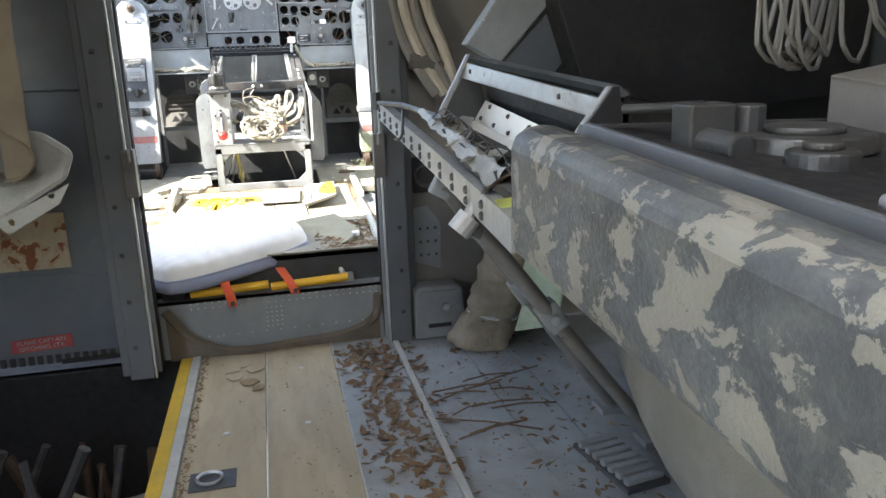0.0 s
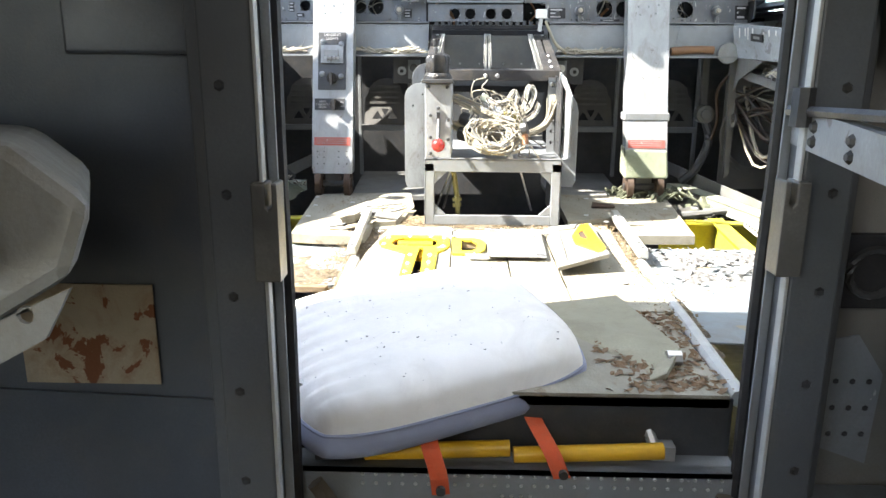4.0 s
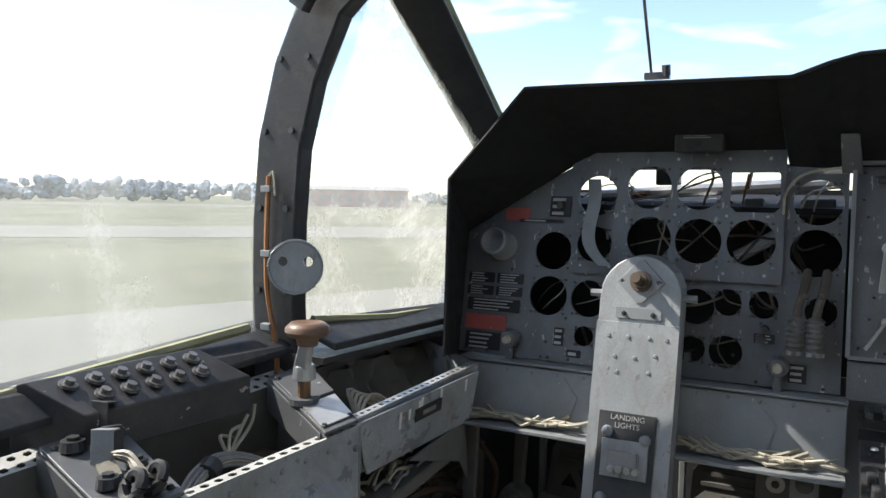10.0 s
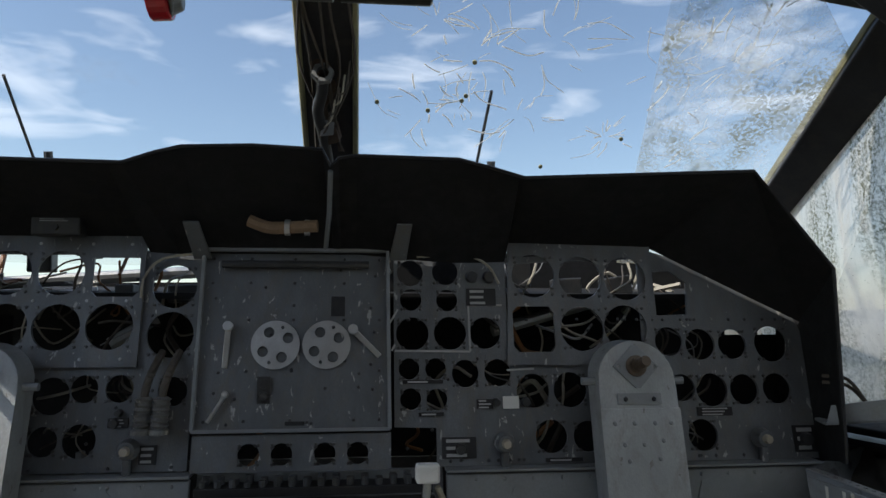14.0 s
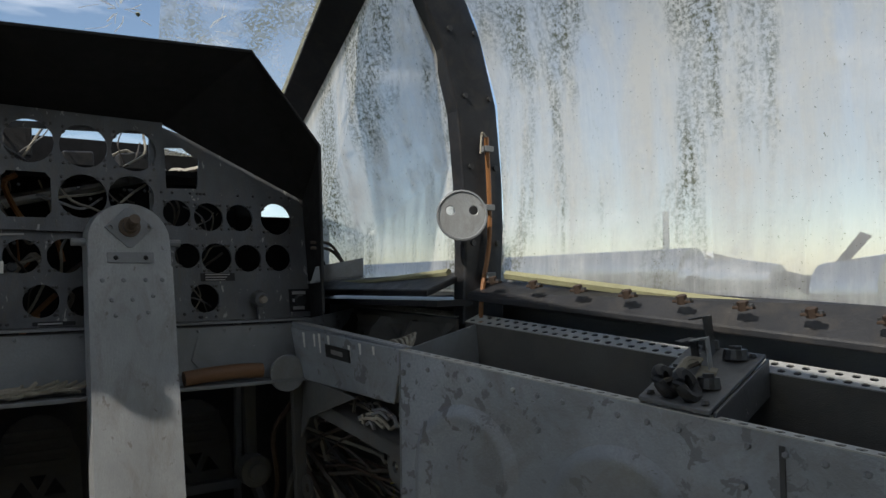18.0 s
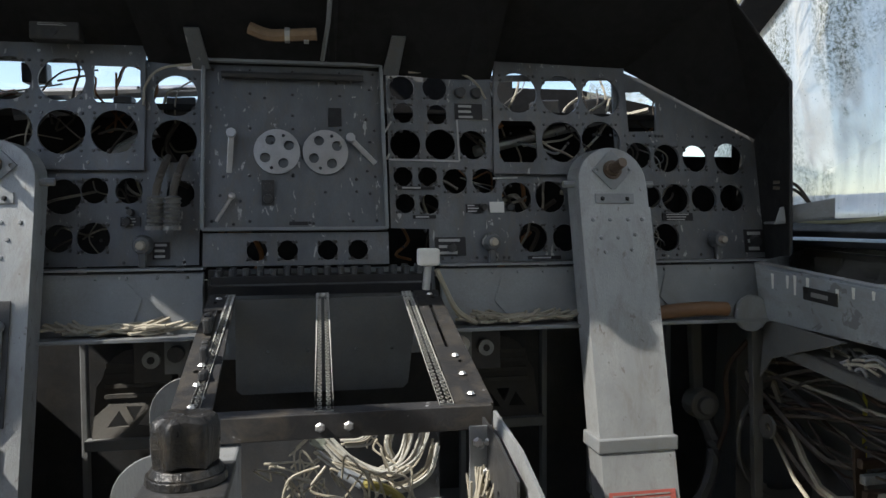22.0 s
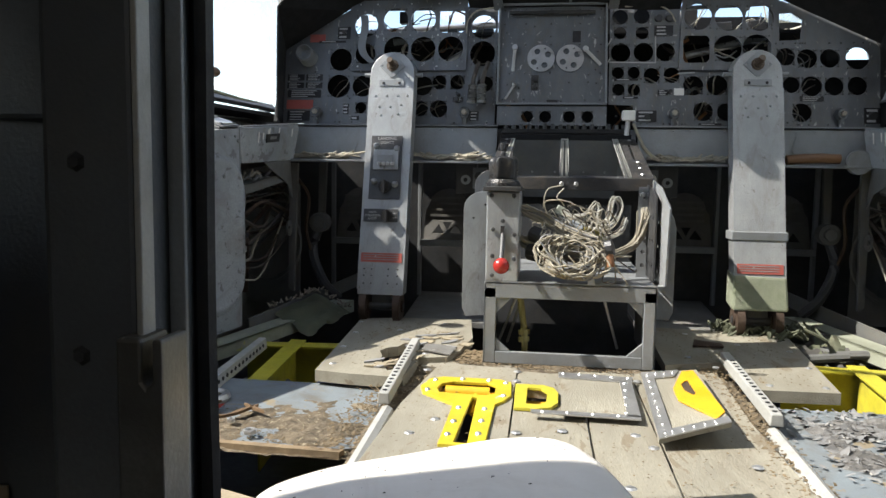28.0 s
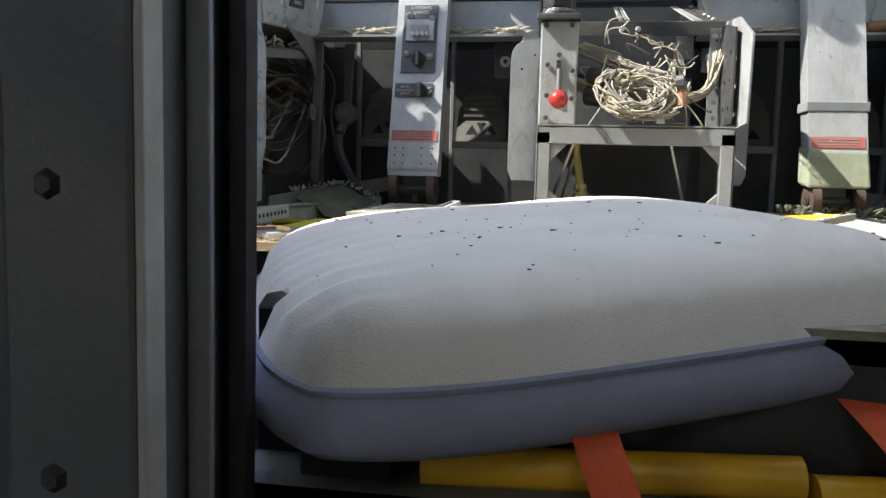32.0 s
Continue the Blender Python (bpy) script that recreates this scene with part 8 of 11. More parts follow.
ha = thing("floor_hatch", "wooden floor hatch edged with riveted metal strips", "hatch", (0.03, -0.23, FZ), group="floor hatches")
bm = B()
slab(bm, [(-0.016, -0.13, FZ + 0.003), (0.112, -0.14, FZ + 0.003), (0.104, -0.34, FZ + 0.003), (-0.02, -0.335, FZ + 0.003)], (0, 0, 0.006))
part("panel", bm, PLY, ha)
bm = B()
for q in ([(-0.02, -0.09), (0.12, -0.105), (0.114, -0.14), (-0.02, -0.128)], [(0.092, -0.135), (0.114, -0.138), (0.105, -0.345), (0.084, -0.345)], [(-0.07, -0.335), (0.105, -0.338), (0.104, -0.358), (-0.068, -0.352)]):
    slab(bm, [(x, y, FZ + 0.0095) for x, y in q], (0, 0, 0.002))
part("edge_strip", bm, ALU, ha)
rivets("rivet", ha, [(x, -0.1 - 0.1 * (x + 0.02), FZ + 0.0115) for x in (-0.01, 0.02, 0.05, 0.08, 0.11)] + [(0.1 - 0.02 * k * 0.2, -0.15 - 0.045 * k, FZ + 0.0115) for k in range(5)] + [(x, -0.345, FZ + 0.0115) for x in (-0.05, -0.01, 0.03, 0.07)], ALU, 0.004, Vector((0, 0, 1)))
hb = thing("floor_hatch", "lifted wooden floor hatch with a yellow recessed grip", "hatch", (0.18, -0.26, FZ), group="floor hatches")


def hat(u, v, w=0.0):
    """On the tilted hatch: u across, v from forward to aft."""
    a, b, c, d2 = Vector((0.138, -0.075, FZ + 0.006)), Vector((0.248, -0.045, FZ + 0.012)), Vector((0.222, -0.425, FZ + 0.03)), Vector((0.116, -0.455, FZ + 0.008))
    p = a.lerp(b, u).lerp(d2.lerp(c, u), v)
    return p + Vector((0, 0, w))


bm = B()
slab(bm, [hat(0, 0), hat(1, 0), hat(1, 1), hat(0, 1)], (0, 0, 0.006))
part("panel", bm, PLY, hb)
bm = B()
for q in ([(0, 0), (0.68, 0), (0.55, 0.13), (0, 0.14)], [(0, 0.12), (0.2, 0.12), (0.2, 0.95), (0, 0.95)], [(0, 0.92), (1, 0.92), (1, 1), (0, 1)]):
    slab(bm, [hat(u, v, 0.0065) for u, v in q], (0, 0, 0.002))
part("edge_strip", bm, ALU, hb)
part("yellow_grip", plate([(0.72, 0.04), (0.92, 0.04), (1.0, 0.85), (0.85, 0.92), (0.45, 0.55), (0.45, 0.35)], [[(0.68, 0.25), (0.74, 0.24), (0.76, 0.5), (0.7, 0.52), (0.6, 0.42), (0.6, 0.3)]], lambda u, v, w: hat(u, v, 0.0085 - w), 0.003), ORANGE, hb)
bm = B()
slab(bm, [hat(0.55, 0.24, 0.0062), hat(0.76, 0.24, 0.0062), hat(0.76, 0.52, 0.0062), hat(0.55, 0.52, 0.0062)], (0, 0, 0.0005))
part("grip_recess", bm, RUST, hb)
rivets("rivet", hb, [hat(0.1, 0.08 + 0.11 * k, 0.0085) for k in range(9)] + [hat(0.2 + 0.15 * k, 0.96, 0.0085) for k in range(5)] + [hat(0.15 * k + 0.1, 0.06, 0.0085) for k in range(4)], ALU, 0.003, Vector((0, 0, 1)))
rivets("floor_screw", fl, [(x, y, FZ + 0.0) for x, y in ((-0.28, -0.08), (-0.1, -0.06), (-0.1, -0.13), (0.0, -0.07), (0.1, -0.08), (0.13, -0.09), (0.24, -0.03), (-0.02, -0.4), (-0.09, -0.42), (0.09, -0.4), (0.11, -0.45), (0.24, -0.5), (0.2, -0.62), (0.06, -0.6), (-0.25, -0.45), (-0.22, -0.38))], ALU, 0.009, Vector((0, 0, 1)), 0.002)
rivets("floor_screw", fl, [(s * x, y, FZ + 0.008) for s in (-1, 1) for x, y in ((0.47, -0.1), (0.37, -0.1), (0.49, 0.05), (0.5, 0.2), (0.52, 0.33), (0.3, 0.02), (0.26, 0.1), (0.4, 0.25), (0.3, 0.35))], ALU, 0.008, Vector((0, 0, 1)), 0.002)
bm = B()
tube(bm, [(-0.64 + 0.026 * math.cos(q), -0.29 + 0.03 * math.sin(q), FZ - 0.014) for q in [2 * math.pi * k / 20 for k in range(21)]], 0.008, 6)
solo("washer_ring", bm, ALU, "loose pale metal ring lying on the floor sheet", "ring", smooth=True)

# loose debris as stuff
def scatter(name, label, mat, n, zone, size, z, seed, flat=0.25, leafy=False):
    random.seed(seed)
    bm = B()
    for _ in range(n):
        x, y = zone()
        r = size * random.uniform(0.4, 1.4)
        m = Matrix.Translation((x, y, z + r * flat * 0.5)) @ Euler((random.uniform(-0.4, 0.4), random.uniform(-0.4, 0.4), random.uniform(0, 6.3))).to_matrix().to_4x4()
        if leafy:
            k = 6
            vs = [bm.verts.new(m @ Vector((r * (1.0 if q % 3 else 1.5) * math.cos(q * math.pi / 3), r * 0.6 * math.sin(q * math.pi / 3), r * random.uniform(-0.25, 0.25)))) for q in range(k)]
            bm.faces.new(vs)
        else:
            bmesh.ops.create_cube(bm, size=1, matrix=m @ Matrix.Diagonal((r * random.uniform(0.6, 1.8), r, r * flat, 1)))
    return solo(name, bm, mat, label, "debris", "stuff")


def strip(x0, x1, y0, y1, dens=1.0):
    return lambda: (random.triangular(x0, x1, (x0 + x1) / 2), random.uniform(y0, y1))


scatter("floor_debris", "dry brown dirt and wood crumbs along the seat track", DIRT, 1500, strip(-0.4, -0.26, -0.5, 0.05), 0.003, FZ - 0.012, 1)
scatter("floor_debris", "dry brown dirt along the starboard seat track", DIRT, 800, strip(0.25, 0.33, -0.75, 0.06), 0.0038, FZ - 0.004, 2)
scatter("floor_debris", "brown crumbs on the port floor sheet", DIRT, 900, lambda: (random.uniform(-0.66, -0.35) , random.triangular(-0.485, -0.3, -0.475)), 0.0022, FZ - 0.02, 3)
scatter("floor_debris", "rotted wood fibres beside the pedestal", DIRT, 420, strip(-0.24, -0.16, -0.02, 0.1), 0.0042, FZ, 4)
scatter("floor_debris", "wood crumbs at the foot of the pedestal", DIRT, 340, strip(-0.18, 0.18, -0.035, 0.0), 0.0032, FZ, 5)
scatter("paint_flakes", "curled grey paint flakes heaped on the starboard floor sheet", FLAKE, 170, lambda: (random.gauss(0.47, 0.07), random.gauss(-0.28, 0.06)), 0.0095, FZ - 0.018, 6, 0.05, True)
scatter("paint_flakes", "scattered grey paint flakes", FLAKE, 260, strip(0.33, 0.65, -0.5, -0.15), 0.0045, FZ - 0.018, 7, 0.1, True)
scatter("floor_debris", "brown dirt at the starboard side of the door", LEAF, 700, strip(0.12, 0.3, -0.98, -0.65), 0.006, FZ - 0.004, 9, 0.15, True)
scatter("floor_debris", "fine brown grit scattered over the cockpit boards", DIRT, 1100, lambda: (random.uniform(-0.3, 0.3), random.uniform(-0.66, 0.0)), 0.0018, FZ, 21)
scatter("floor_debris", "brown grit on the side plywood boards", DIRT, 700, lambda: (random.choice((-1, 1)) * random.uniform(0.24, 0.48), random.uniform(-0.1, 0.38)), 0.002, FZ + 0.008, 22)
# broken ply splinters round the torn hole
random.seed(77)
RAWPLY = surface("raw_ply", (0.42, 0.36, 0.25), 0.85, 0.0, (0.26, 0.2, 0.12), 0.06, 0.25, 14, 40, 0.4, dirty=0.4, vary=0.4)
for q in range(34):
    a = random.uniform(-2.2, 1.4)
    p = Vector((-0.362 + (0.03 + random.uniform(0, 0.03)) * math.cos(a), 0.02 + (0.09 + random.uniform(0, 0.05)) * math.sin(a), FZ + 0.0095)) if q < 20 else Vector((random.uniform(-0.33, -0.215), random.uniform(0.0, 0.24), FZ + 0.0095))
    m = Euler((random.uniform(-0.08, 0.08), random.uniform(-0.08, 0.08), random.gauss(0.2, 0.35))).to_matrix()
    ln, wd = random.uniform(0.012, 0.034), random.uniform(0.004, 0.011)
    bm = B()
    slab(bm, [p + m @ Vector(v) for v in ((-ln, -wd * 0.3, 0), (-ln * 0.3, -wd, 0), (ln * 0.7, -wd * 0.8, 0), (ln, wd * 0.1, 0.001), (ln * 0.3, wd, 0), (-ln * 0.8, wd * 0.6, 0))], (0, 0, 0.0022))
    part("splinter", bm, RAWPLY if q % 4 else FLAKE, fl)
bm = B()
slab(bm, [(-0.31, 0.03, FZ + 0.013), (-0.245, 0.0, FZ + 0.011), (-0.238, 0.055, FZ + 0.012), (-0.27, 0.075, FZ + 0.014), (-0.305, 0.07, FZ + 0.016)], (0, 0, 0.003))
part("torn_flap", bm, surface("grey_flap", (0.2, 0.195, 0.18), 0.8, 0, (0.3, 0.28, 0.24), 0.06, 0.25, 12, 30, 0.4, dirty=0.5), fl, "torn grey flap of floor covering")


def drift(name, label, mat, x0, x1, y0, y1, z, h, seed, cut=0.0, res=0.007, shape=None):
    """Loose dirt lying in an uneven bank: a noisy sheet that shows only where it rises above the floor."""
    nx, ny = max(2, int((x1 - x0) / res)), max(2, int((y1 - y0) / res))
    verts, faces = [], []
    for i in range(nx + 1):
        for j in range(ny + 1):
            u, v = i / nx, j / ny
            x, y = x0 + (x1 - x0) * u, y0 + (y1 - y0) * v
            e = min(u, 1 - u, v, 1 - v)
            k = noise.noise(Vector((x * 9, y * 9, seed))) + 0.5 * noise.noise(Vector((x * 27, y * 27, seed))) + 0.35 * noise.noise(Vector((x * 80, y * 80, seed))) - cut
            if shape:
                k += shape(u, v)
            k -= max(0, 0.16 - e) * 6
            verts.append(Vector((x, y, z + h * min(1.0, max(-1.2, k)) + 0.0016 * noise.noise(Vector((x * 210, y * 210, seed))))) * U)
    for i in range(nx):
        for j in range(ny):
            a = i * (ny + 1) + j
            faces.append((a, a + ny + 1, a + ny + 2, a + 1))
    me = bpy.data.meshes.new(name)
    me.from_pydata([tuple(v) for v in verts], [], faces)
    me.materials.append(mat)
    return tagged(new(name, me), label, "debris", "", "stuff")


EARTH = surface("dry_earth", (0.23, 0.185, 0.125), 0.95, 0.0, (0.36, 0.31, 0.21), 0.12, 0.45, 30, 90, 0.9, dirt=(0.1, 0.075, 0.05), dirty=0.8, fine=500)
drift("dirt_bank", "bank of dry brown dirt on the port floor sheet", EARTH, -0.9, -0.33, -0.5, -0.2, FZ - 0.022, 0.009, 3.1, -0.1, 0.006, lambda u, v: 0.55 * (1 - v) - 0.45 * v - 0.5 * math.exp(-((u - 0.62) / 0.17) ** 2) * v)
drift("dirt_bank", "dry dirt and wood crumbs along the port seat track", EARTH, -0.335, -0.25, -0.62, 0.12, FZ - 0.016, 0.013, 5.7, -0.2, 0.005)
drift("dirt_bank", "dry dirt along the starboard seat track", EARTH, 0.25, 0.335, -0.8, 0.1, FZ - 0.016, 0.013, 8.3, -0.12, 0.005)
drift("dirt_bank", "crumbled wood at the foot of the pedestal", EARTH, -0.27, 0.25, -0.06, 0.015, FZ - 0.002, 0.008, 1.9, 0.05, 0.005)
drift("dirt_bank", "dirt heaped along the port console foot", EARTH, -0.93, -0.7, -0.46, -0.14, FZ - 0.022, 0.014, 2.2, 0.0, 0.006)
drift("dirt_bank", "grey crumbled paint heaped on the starboard floor sheet", surface("paint_dust", (0.2, 0.195, 0.185), 0.9, 0, (0.36, 0.35, 0.33), 0.1, 0.4, 25, 70, 0.8, dirty=0.5, fine=500), 0.35, 0.7, -0.45, -0.15, FZ - 0.022, 0.012, 6.6, 0.05, 0.006)
rd = thing("red_cloth", "scrap of red cloth with a bright clip on the floor sheet", "cloth", (-0.67, -0.38, FZ - 0.02))
bm = B()
bmesh.ops.create_grid(bm, x_segments=9, y_segments=9, size=0.055)
for v in bm.verts:
    x, y = v.co.x, v.co.y
    v.co = Vector((-0.665 + x + 0.3 * y, -0.39 + y, FZ - 0.012 + 0.012 * noise.noise(Vector((x * 30, y * 30, 4)))))
part("cloth", bm, surface("faded_red_cloth", (0.4, 0.05, 0.03), 0.9, 0, None, 0, 0.2, 12, 40, 0.4, dirty=0.4), rd, smooth=True)
bm = B()
cyl(bm, (-0.7, -0.385, FZ + 0.002), (-0.665, -0.34, FZ + 0.002), 0.008, 10)
part("clip", bm, ALU, rd)
for x, y, r in ((-0.61, -0.43, 0.011), (-0.5, -0.455, 0.011), (-0.55, -0.41, 0.007), (-0.63, -0.37, 0.008)):
    nt = thing("loose_nut", "loose steel nut lying in the dirt", "nut", (x, y, FZ - 0.018), group="loose nuts")
    part("nut", plate(ring_pts(x, y, r, 6), [ring_pts(x, y, r * 0.5, 10)], lambda u, v, w: (u, v, FZ - 0.008 - w), 0.007), ALU, nt, bevel=0.001)
random.seed(41)
for k in range(5):
    x, y, a = random.uniform(-0.66, -0.5), random.uniform(-0.45, -0.3), random.uniform(0, 3)
    sk = thing("wood_splinter", "brown broken wood splinter lying on the floor sheet", "splinter", (x, y, FZ - 0.016), group="wood splinters")
    d_ = Vector((math.cos(a), math.sin(a), 0)) * random.uniform(0.02, 0.045)
    n_ = Vector((-math.sin(a), math.cos(a), 0)) * random.uniform(0.003, 0.007)
    p = Vector((x, y, FZ - 0.012))
    bm = B()
    slab(bm, [p - d_, p - d_ * 0.4 - n_, p + d_ * 0.8 - n_ * 0.6, p + d_, p + n_], (0, 0, 0.005))
    part("splinter", bm, LEAF, sk)
bm = B()
slab(bm, [(0.29, 0.2, FZ + 0.009), (0.355, 0.19, FZ + 0.012), (0.36, 0.235, FZ + 0.009), (0.3, 0.245, FZ + 0.014)], (0, 0, 0.004))
part("brown_chip", bm, RUST, fl)

# ---- seat cushion on the threshold ----
cu = thing("seat_cushion", "grey cloth seat cushion lying askew, with orange straps", "cushion", (-0.15, -0.8, 0.0))
CF, CR, CN_, CL = Vector((-0.005, -0.5, -0.008)), Vector((0.13, -0.925, -0.022)), Vector((-0.255, -1.1, -0.06)), Vector((-0.43, -0.68, -0.042))


def cush(u, v):
    return CL.lerp(CF, u).lerp(CN_.lerp(CR, u), v)


def superpt(a, b):
    """Maps the unit square to a rounded square."""
    return a * math.sqrt(1 - b ** 4 * 0.24), b * math.sqrt(1 - a ** 4 * 0.24)


def cush_top(a, b):
    """The puffed cloth top; a and b from -1 to 1."""
    p = cush(*[(c + 1) / 2 for c in superpt(a, b)])
    e2 = max(0, 1 - abs(a) ** 5) * max(0, 1 - abs(b) ** 5)
    i, j = (a + 1) / 2, (b + 1) / 2
    wr = 0.0045 * math.sin(75 * j + 1.5 * math.sin(7 * j) + 4 * i) * math.exp(-i * 8) * min(i * 25, 1)
    wr += 0.003 * math.sin(55 * i + 3 * j) * math.exp(-(1 - j) * 9) * min((1 - j) * 20, 1)
    wr += 0.0015 * noise.noise(p * 14) + 0.004 * noise.noise(p * 4)
    return p + Vector((0, 0, 0.004 + 0.05 * e2 ** 0.42 + wr * min(1, e2 * 8)))


random.seed(2)
NU = 44
bm = B()
grid = [[bm.verts.new(cush_top(2 * i / NU - 1, 2 * j / NU - 1)) for j in range(NU + 1)] for i in range(NU + 1)]
for i in range(NU):
    for j in range(NU):
        bm.faces.new((grid[i][j], grid[i + 1][j], grid[i + 1][j + 1], grid[i][j + 1]))
part("top_cover", bm, PADLIT, cu, smooth=True)
loop = [(i, 0) for i in range(NU)] + [(NU, j) for j in range(NU)] + [(i, NU) for i in range(NU, 0, -1)] + [(0, j) for j in range(NU, 0, -1)]
pts = [cush(*[(c + 1) / 2 for c in superpt(2 * i / NU - 1, 2 * j / NU - 1)]) for i, j in loop]
bm = B()
cc = cush(0.5, 0.5)
rings = [[bm.verts.new(p + (p - cc).normalized() * o_ + Vector((0, 0, z_))) for p in pts] for o_, z_ in ((0.0, 0.004), (0.006, -0.004), (0.009, -0.013), (0.006, -0.022), (-0.006, -0.03), (-0.03, -0.034))]
for r0, r1 in zip(rings, rings[1:]):
    for k in range(len(pts)):
        bm.faces.new((r0[k], r0[(k + 1) % len(pts)], r1[(k + 1) % len(pts)], r1[k]))
bm.faces.new(rings[-1])
part("side_band", bm, PADSHADED, cu, "blue-grey cloth side, coloured darker as in shade", smooth=True)
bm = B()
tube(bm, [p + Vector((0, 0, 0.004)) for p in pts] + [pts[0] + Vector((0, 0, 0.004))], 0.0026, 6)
part("piping", bm, PADSHADED, cu, smooth=True)
random.seed(29)
bm = B()
for _ in range(110):
    p = cush_top(random.uniform(-0.85, 0.85), random.uniform(-0.85, 0.85))
    r = random.choice((0.0005, 0.0007, 0.001, 0.0014))
    box(bm, p, (r * random.uniform(1, 3), r, r), Matrix.Rotation(random.uniform(0, 3), 3, "Z"))
tagged(part("dirt_speck", bm, WIREDARK, cu, "dark crumbs lying on the cloth"), kind="stuff")
for a, b in ((Vector((-0.114, -1.04, -0.07)), Vector((-0.098, -1.066, -0.128))), (Vector((0.02, -0.985, -0.06)), Vector((0.055, -1.04, -0.118)))):
    bm = B()
    pp_ = smooth_path([a + Vector((0, 0.05, 0.004)), a, a.lerp(b, 0.5) + Vector((0.004, -0.012, 0)), b], 4)
    prev = None
    for p in pp_:
        rr = [bm.verts.new(p + Vector(v)) for v in ((-0.011, 0, 0), (0.011, 0.003, 0), (0.011, 0.006, 0), (-0.011, 0.003, 0))]
        if prev:
            for k in range(4):
                bm.faces.new((prev[k], prev[(k + 1) % 4], rr[(k + 1) % 4], rr[k]))
        prev = rr
    o = part("strap", bm, STRAP, cu, "orange webbing strap")
    bm = B()
    cyl(bm, b + Vector((0, -0.003, 0.01)), b + Vector((0, -0.009, 0.01)), 0.006, 10)
    part("snap", bm, DARKMETAL, o)
# folding seat base under the cushion
sbse = thing("folding_seat_base", "low metal seat frame with a wooden board and yellow tubes", "seat frame", (0.0, -0.95, FZ))
bm = B()
slab(bm, [(0.02, -0.64, -0.036), (0.2, -0.62, -0.018), (0.245, -0.86, -0.02), (0.205, -0.94, -0.026), (0.145, -0.95, -0.05), (0.1, -0.9, -0.065)], (0, 0, 0.012))
part("seat_board", bm, surface("dusty_board", (0.3, 0.28, 0.2), 0.85, 0, None, 0, 0.2, 6, 25, 0.3, dirty=0.5), sbse, bevel=0.002)
for a, b in ((-0.2, -0.01), (-0.005, 0.19)):
    bm = B()
    cyl(bm, (a, -1.005, -0.105), (b, -1.0, -0.098), 0.011, 12)
    part("yellow_tube", bm, ORANGE, sbse, smooth=True)
bm = B()
tube(bm, smooth_path([(-0.05, -0.97, -0.06), (0.14, -0.96, -0.055), (0.165, -0.965, -0.06), (0.18, -0.99, -0.095)], 4), 0.008, 8)
box(bm, (0.19, -0.995, -0.1), (0.03, 0.02, 0.02))
cyl(bm, (0.22, -0.88, -0.018), (0.24, -0.88, -0.018), 0.012, 8)
part("frame_tube", bm, ALU, sbse, smooth=True)
bm = B()
box(bm, (-0.24, -0.99, -0.1), (0.05, 0.05, 0.05))
cyl(bm, (-0.26, -1.0, -0.08), (-0.21, -1.0, -0.08), 0.015, 10)
part("hinge_block", bm, DARKMETAL, sbse, bevel=0.003)

# ---- bulkhead with the doorway ----
YB = -1.03
RB = thing("riser", "grey riveted step below the doorway, with torn lining", "step", (0, YB, CZ), kind="structure")
bm = B()
box2(bm, (-0.29, YB, CZ - 0.05), (0.28, YB + 0.02, -0.112))
box2(bm, (-0.3, YB, -0.12), (0.28, YB + 0.06, -0.112))
part("face", bm, GREY, RB)
bm = B()
box2(bm, (-0.3, -0.985, -0.3), (0.28, -0.975, -0.03))
part("inner_face", bm, DARKMETAL, RB)
rivets("rivet", RB, [(-0.2 + 0.017 * k, YB, z) for k in range(28) for z in (-0.122, -0.135)] + [(-0.02 + 0.012 * (k % 4), YB, -0.15 - 0.012 * (k // 4)) for k in range(20)] + [(-0.2 + 0.035 * k, YB, -0.21) for k in range(14)], ALU, 0.0028, Vector((0, -1, 0)))
bm = B()
pts = smooth_path([(-0.26, YB - 0.01, -0.13), (-0.2, YB - 0.012, -0.21), (-0.1, YB - 0.014, -0.25), (0.05, YB - 0.014, -0.245), (0.18, YB - 0.012, -0.235), (0.25, YB - 0.01, -0.2), (0.262, YB - 0.008, -0.14)], 4)
tube(bm, pts, 0.012, 6)
for k in range(len(pts) - 1):
    slab(bm, [pts[k], pts[k + 1], Vector((pts[k + 1].x, YB - 0.01, CZ)), Vector((pts[k].x, YB - 0.01, CZ))], (0, -0.003, 0))
part("torn_lining", bm, surface("torn_lining", (0.14, 0.115, 0.085), 0.9, 0, None, 0, 0.25, 10, 30, 0.5, dirty=0.5), RB)
wl_ = thing("wall_bulkhead", "dark blue-grey painted bulkhead beside the doorway", "wall", (0, YB, CZ), kind="structure")
bm = B()
box2(bm, (-1.35, YB, CZ + 0.03), (-0.33, YB + 0.02, 1.6))
part("port_bulkhead", bm, BULK, wl_)
bm = B()
box2(bm, (0.34, YB, CZ), (1.35, YB + 0.02, 1.6))
part("starboard_bulkhead", bm, surface("bulkhead_tan", (0.2, 0.19, 0.17), 0.6, 0.0, (0.12, 0.12, 0.12), 0.03, 0.2, 4, 18, 0.15, dirty=0.5), wl_)
bm = B()
box2(bm, (-0.36, YB, 1.3), (0.36, YB + 0.02, 1.6))
part("lintel", bm, BULK, wl_)
# lower bulkhead painted near-black like the pit, in place of shade
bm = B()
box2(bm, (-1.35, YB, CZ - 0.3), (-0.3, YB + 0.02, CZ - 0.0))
part("lower_port_bulkhead", bm, HOODSHADE, wl_)
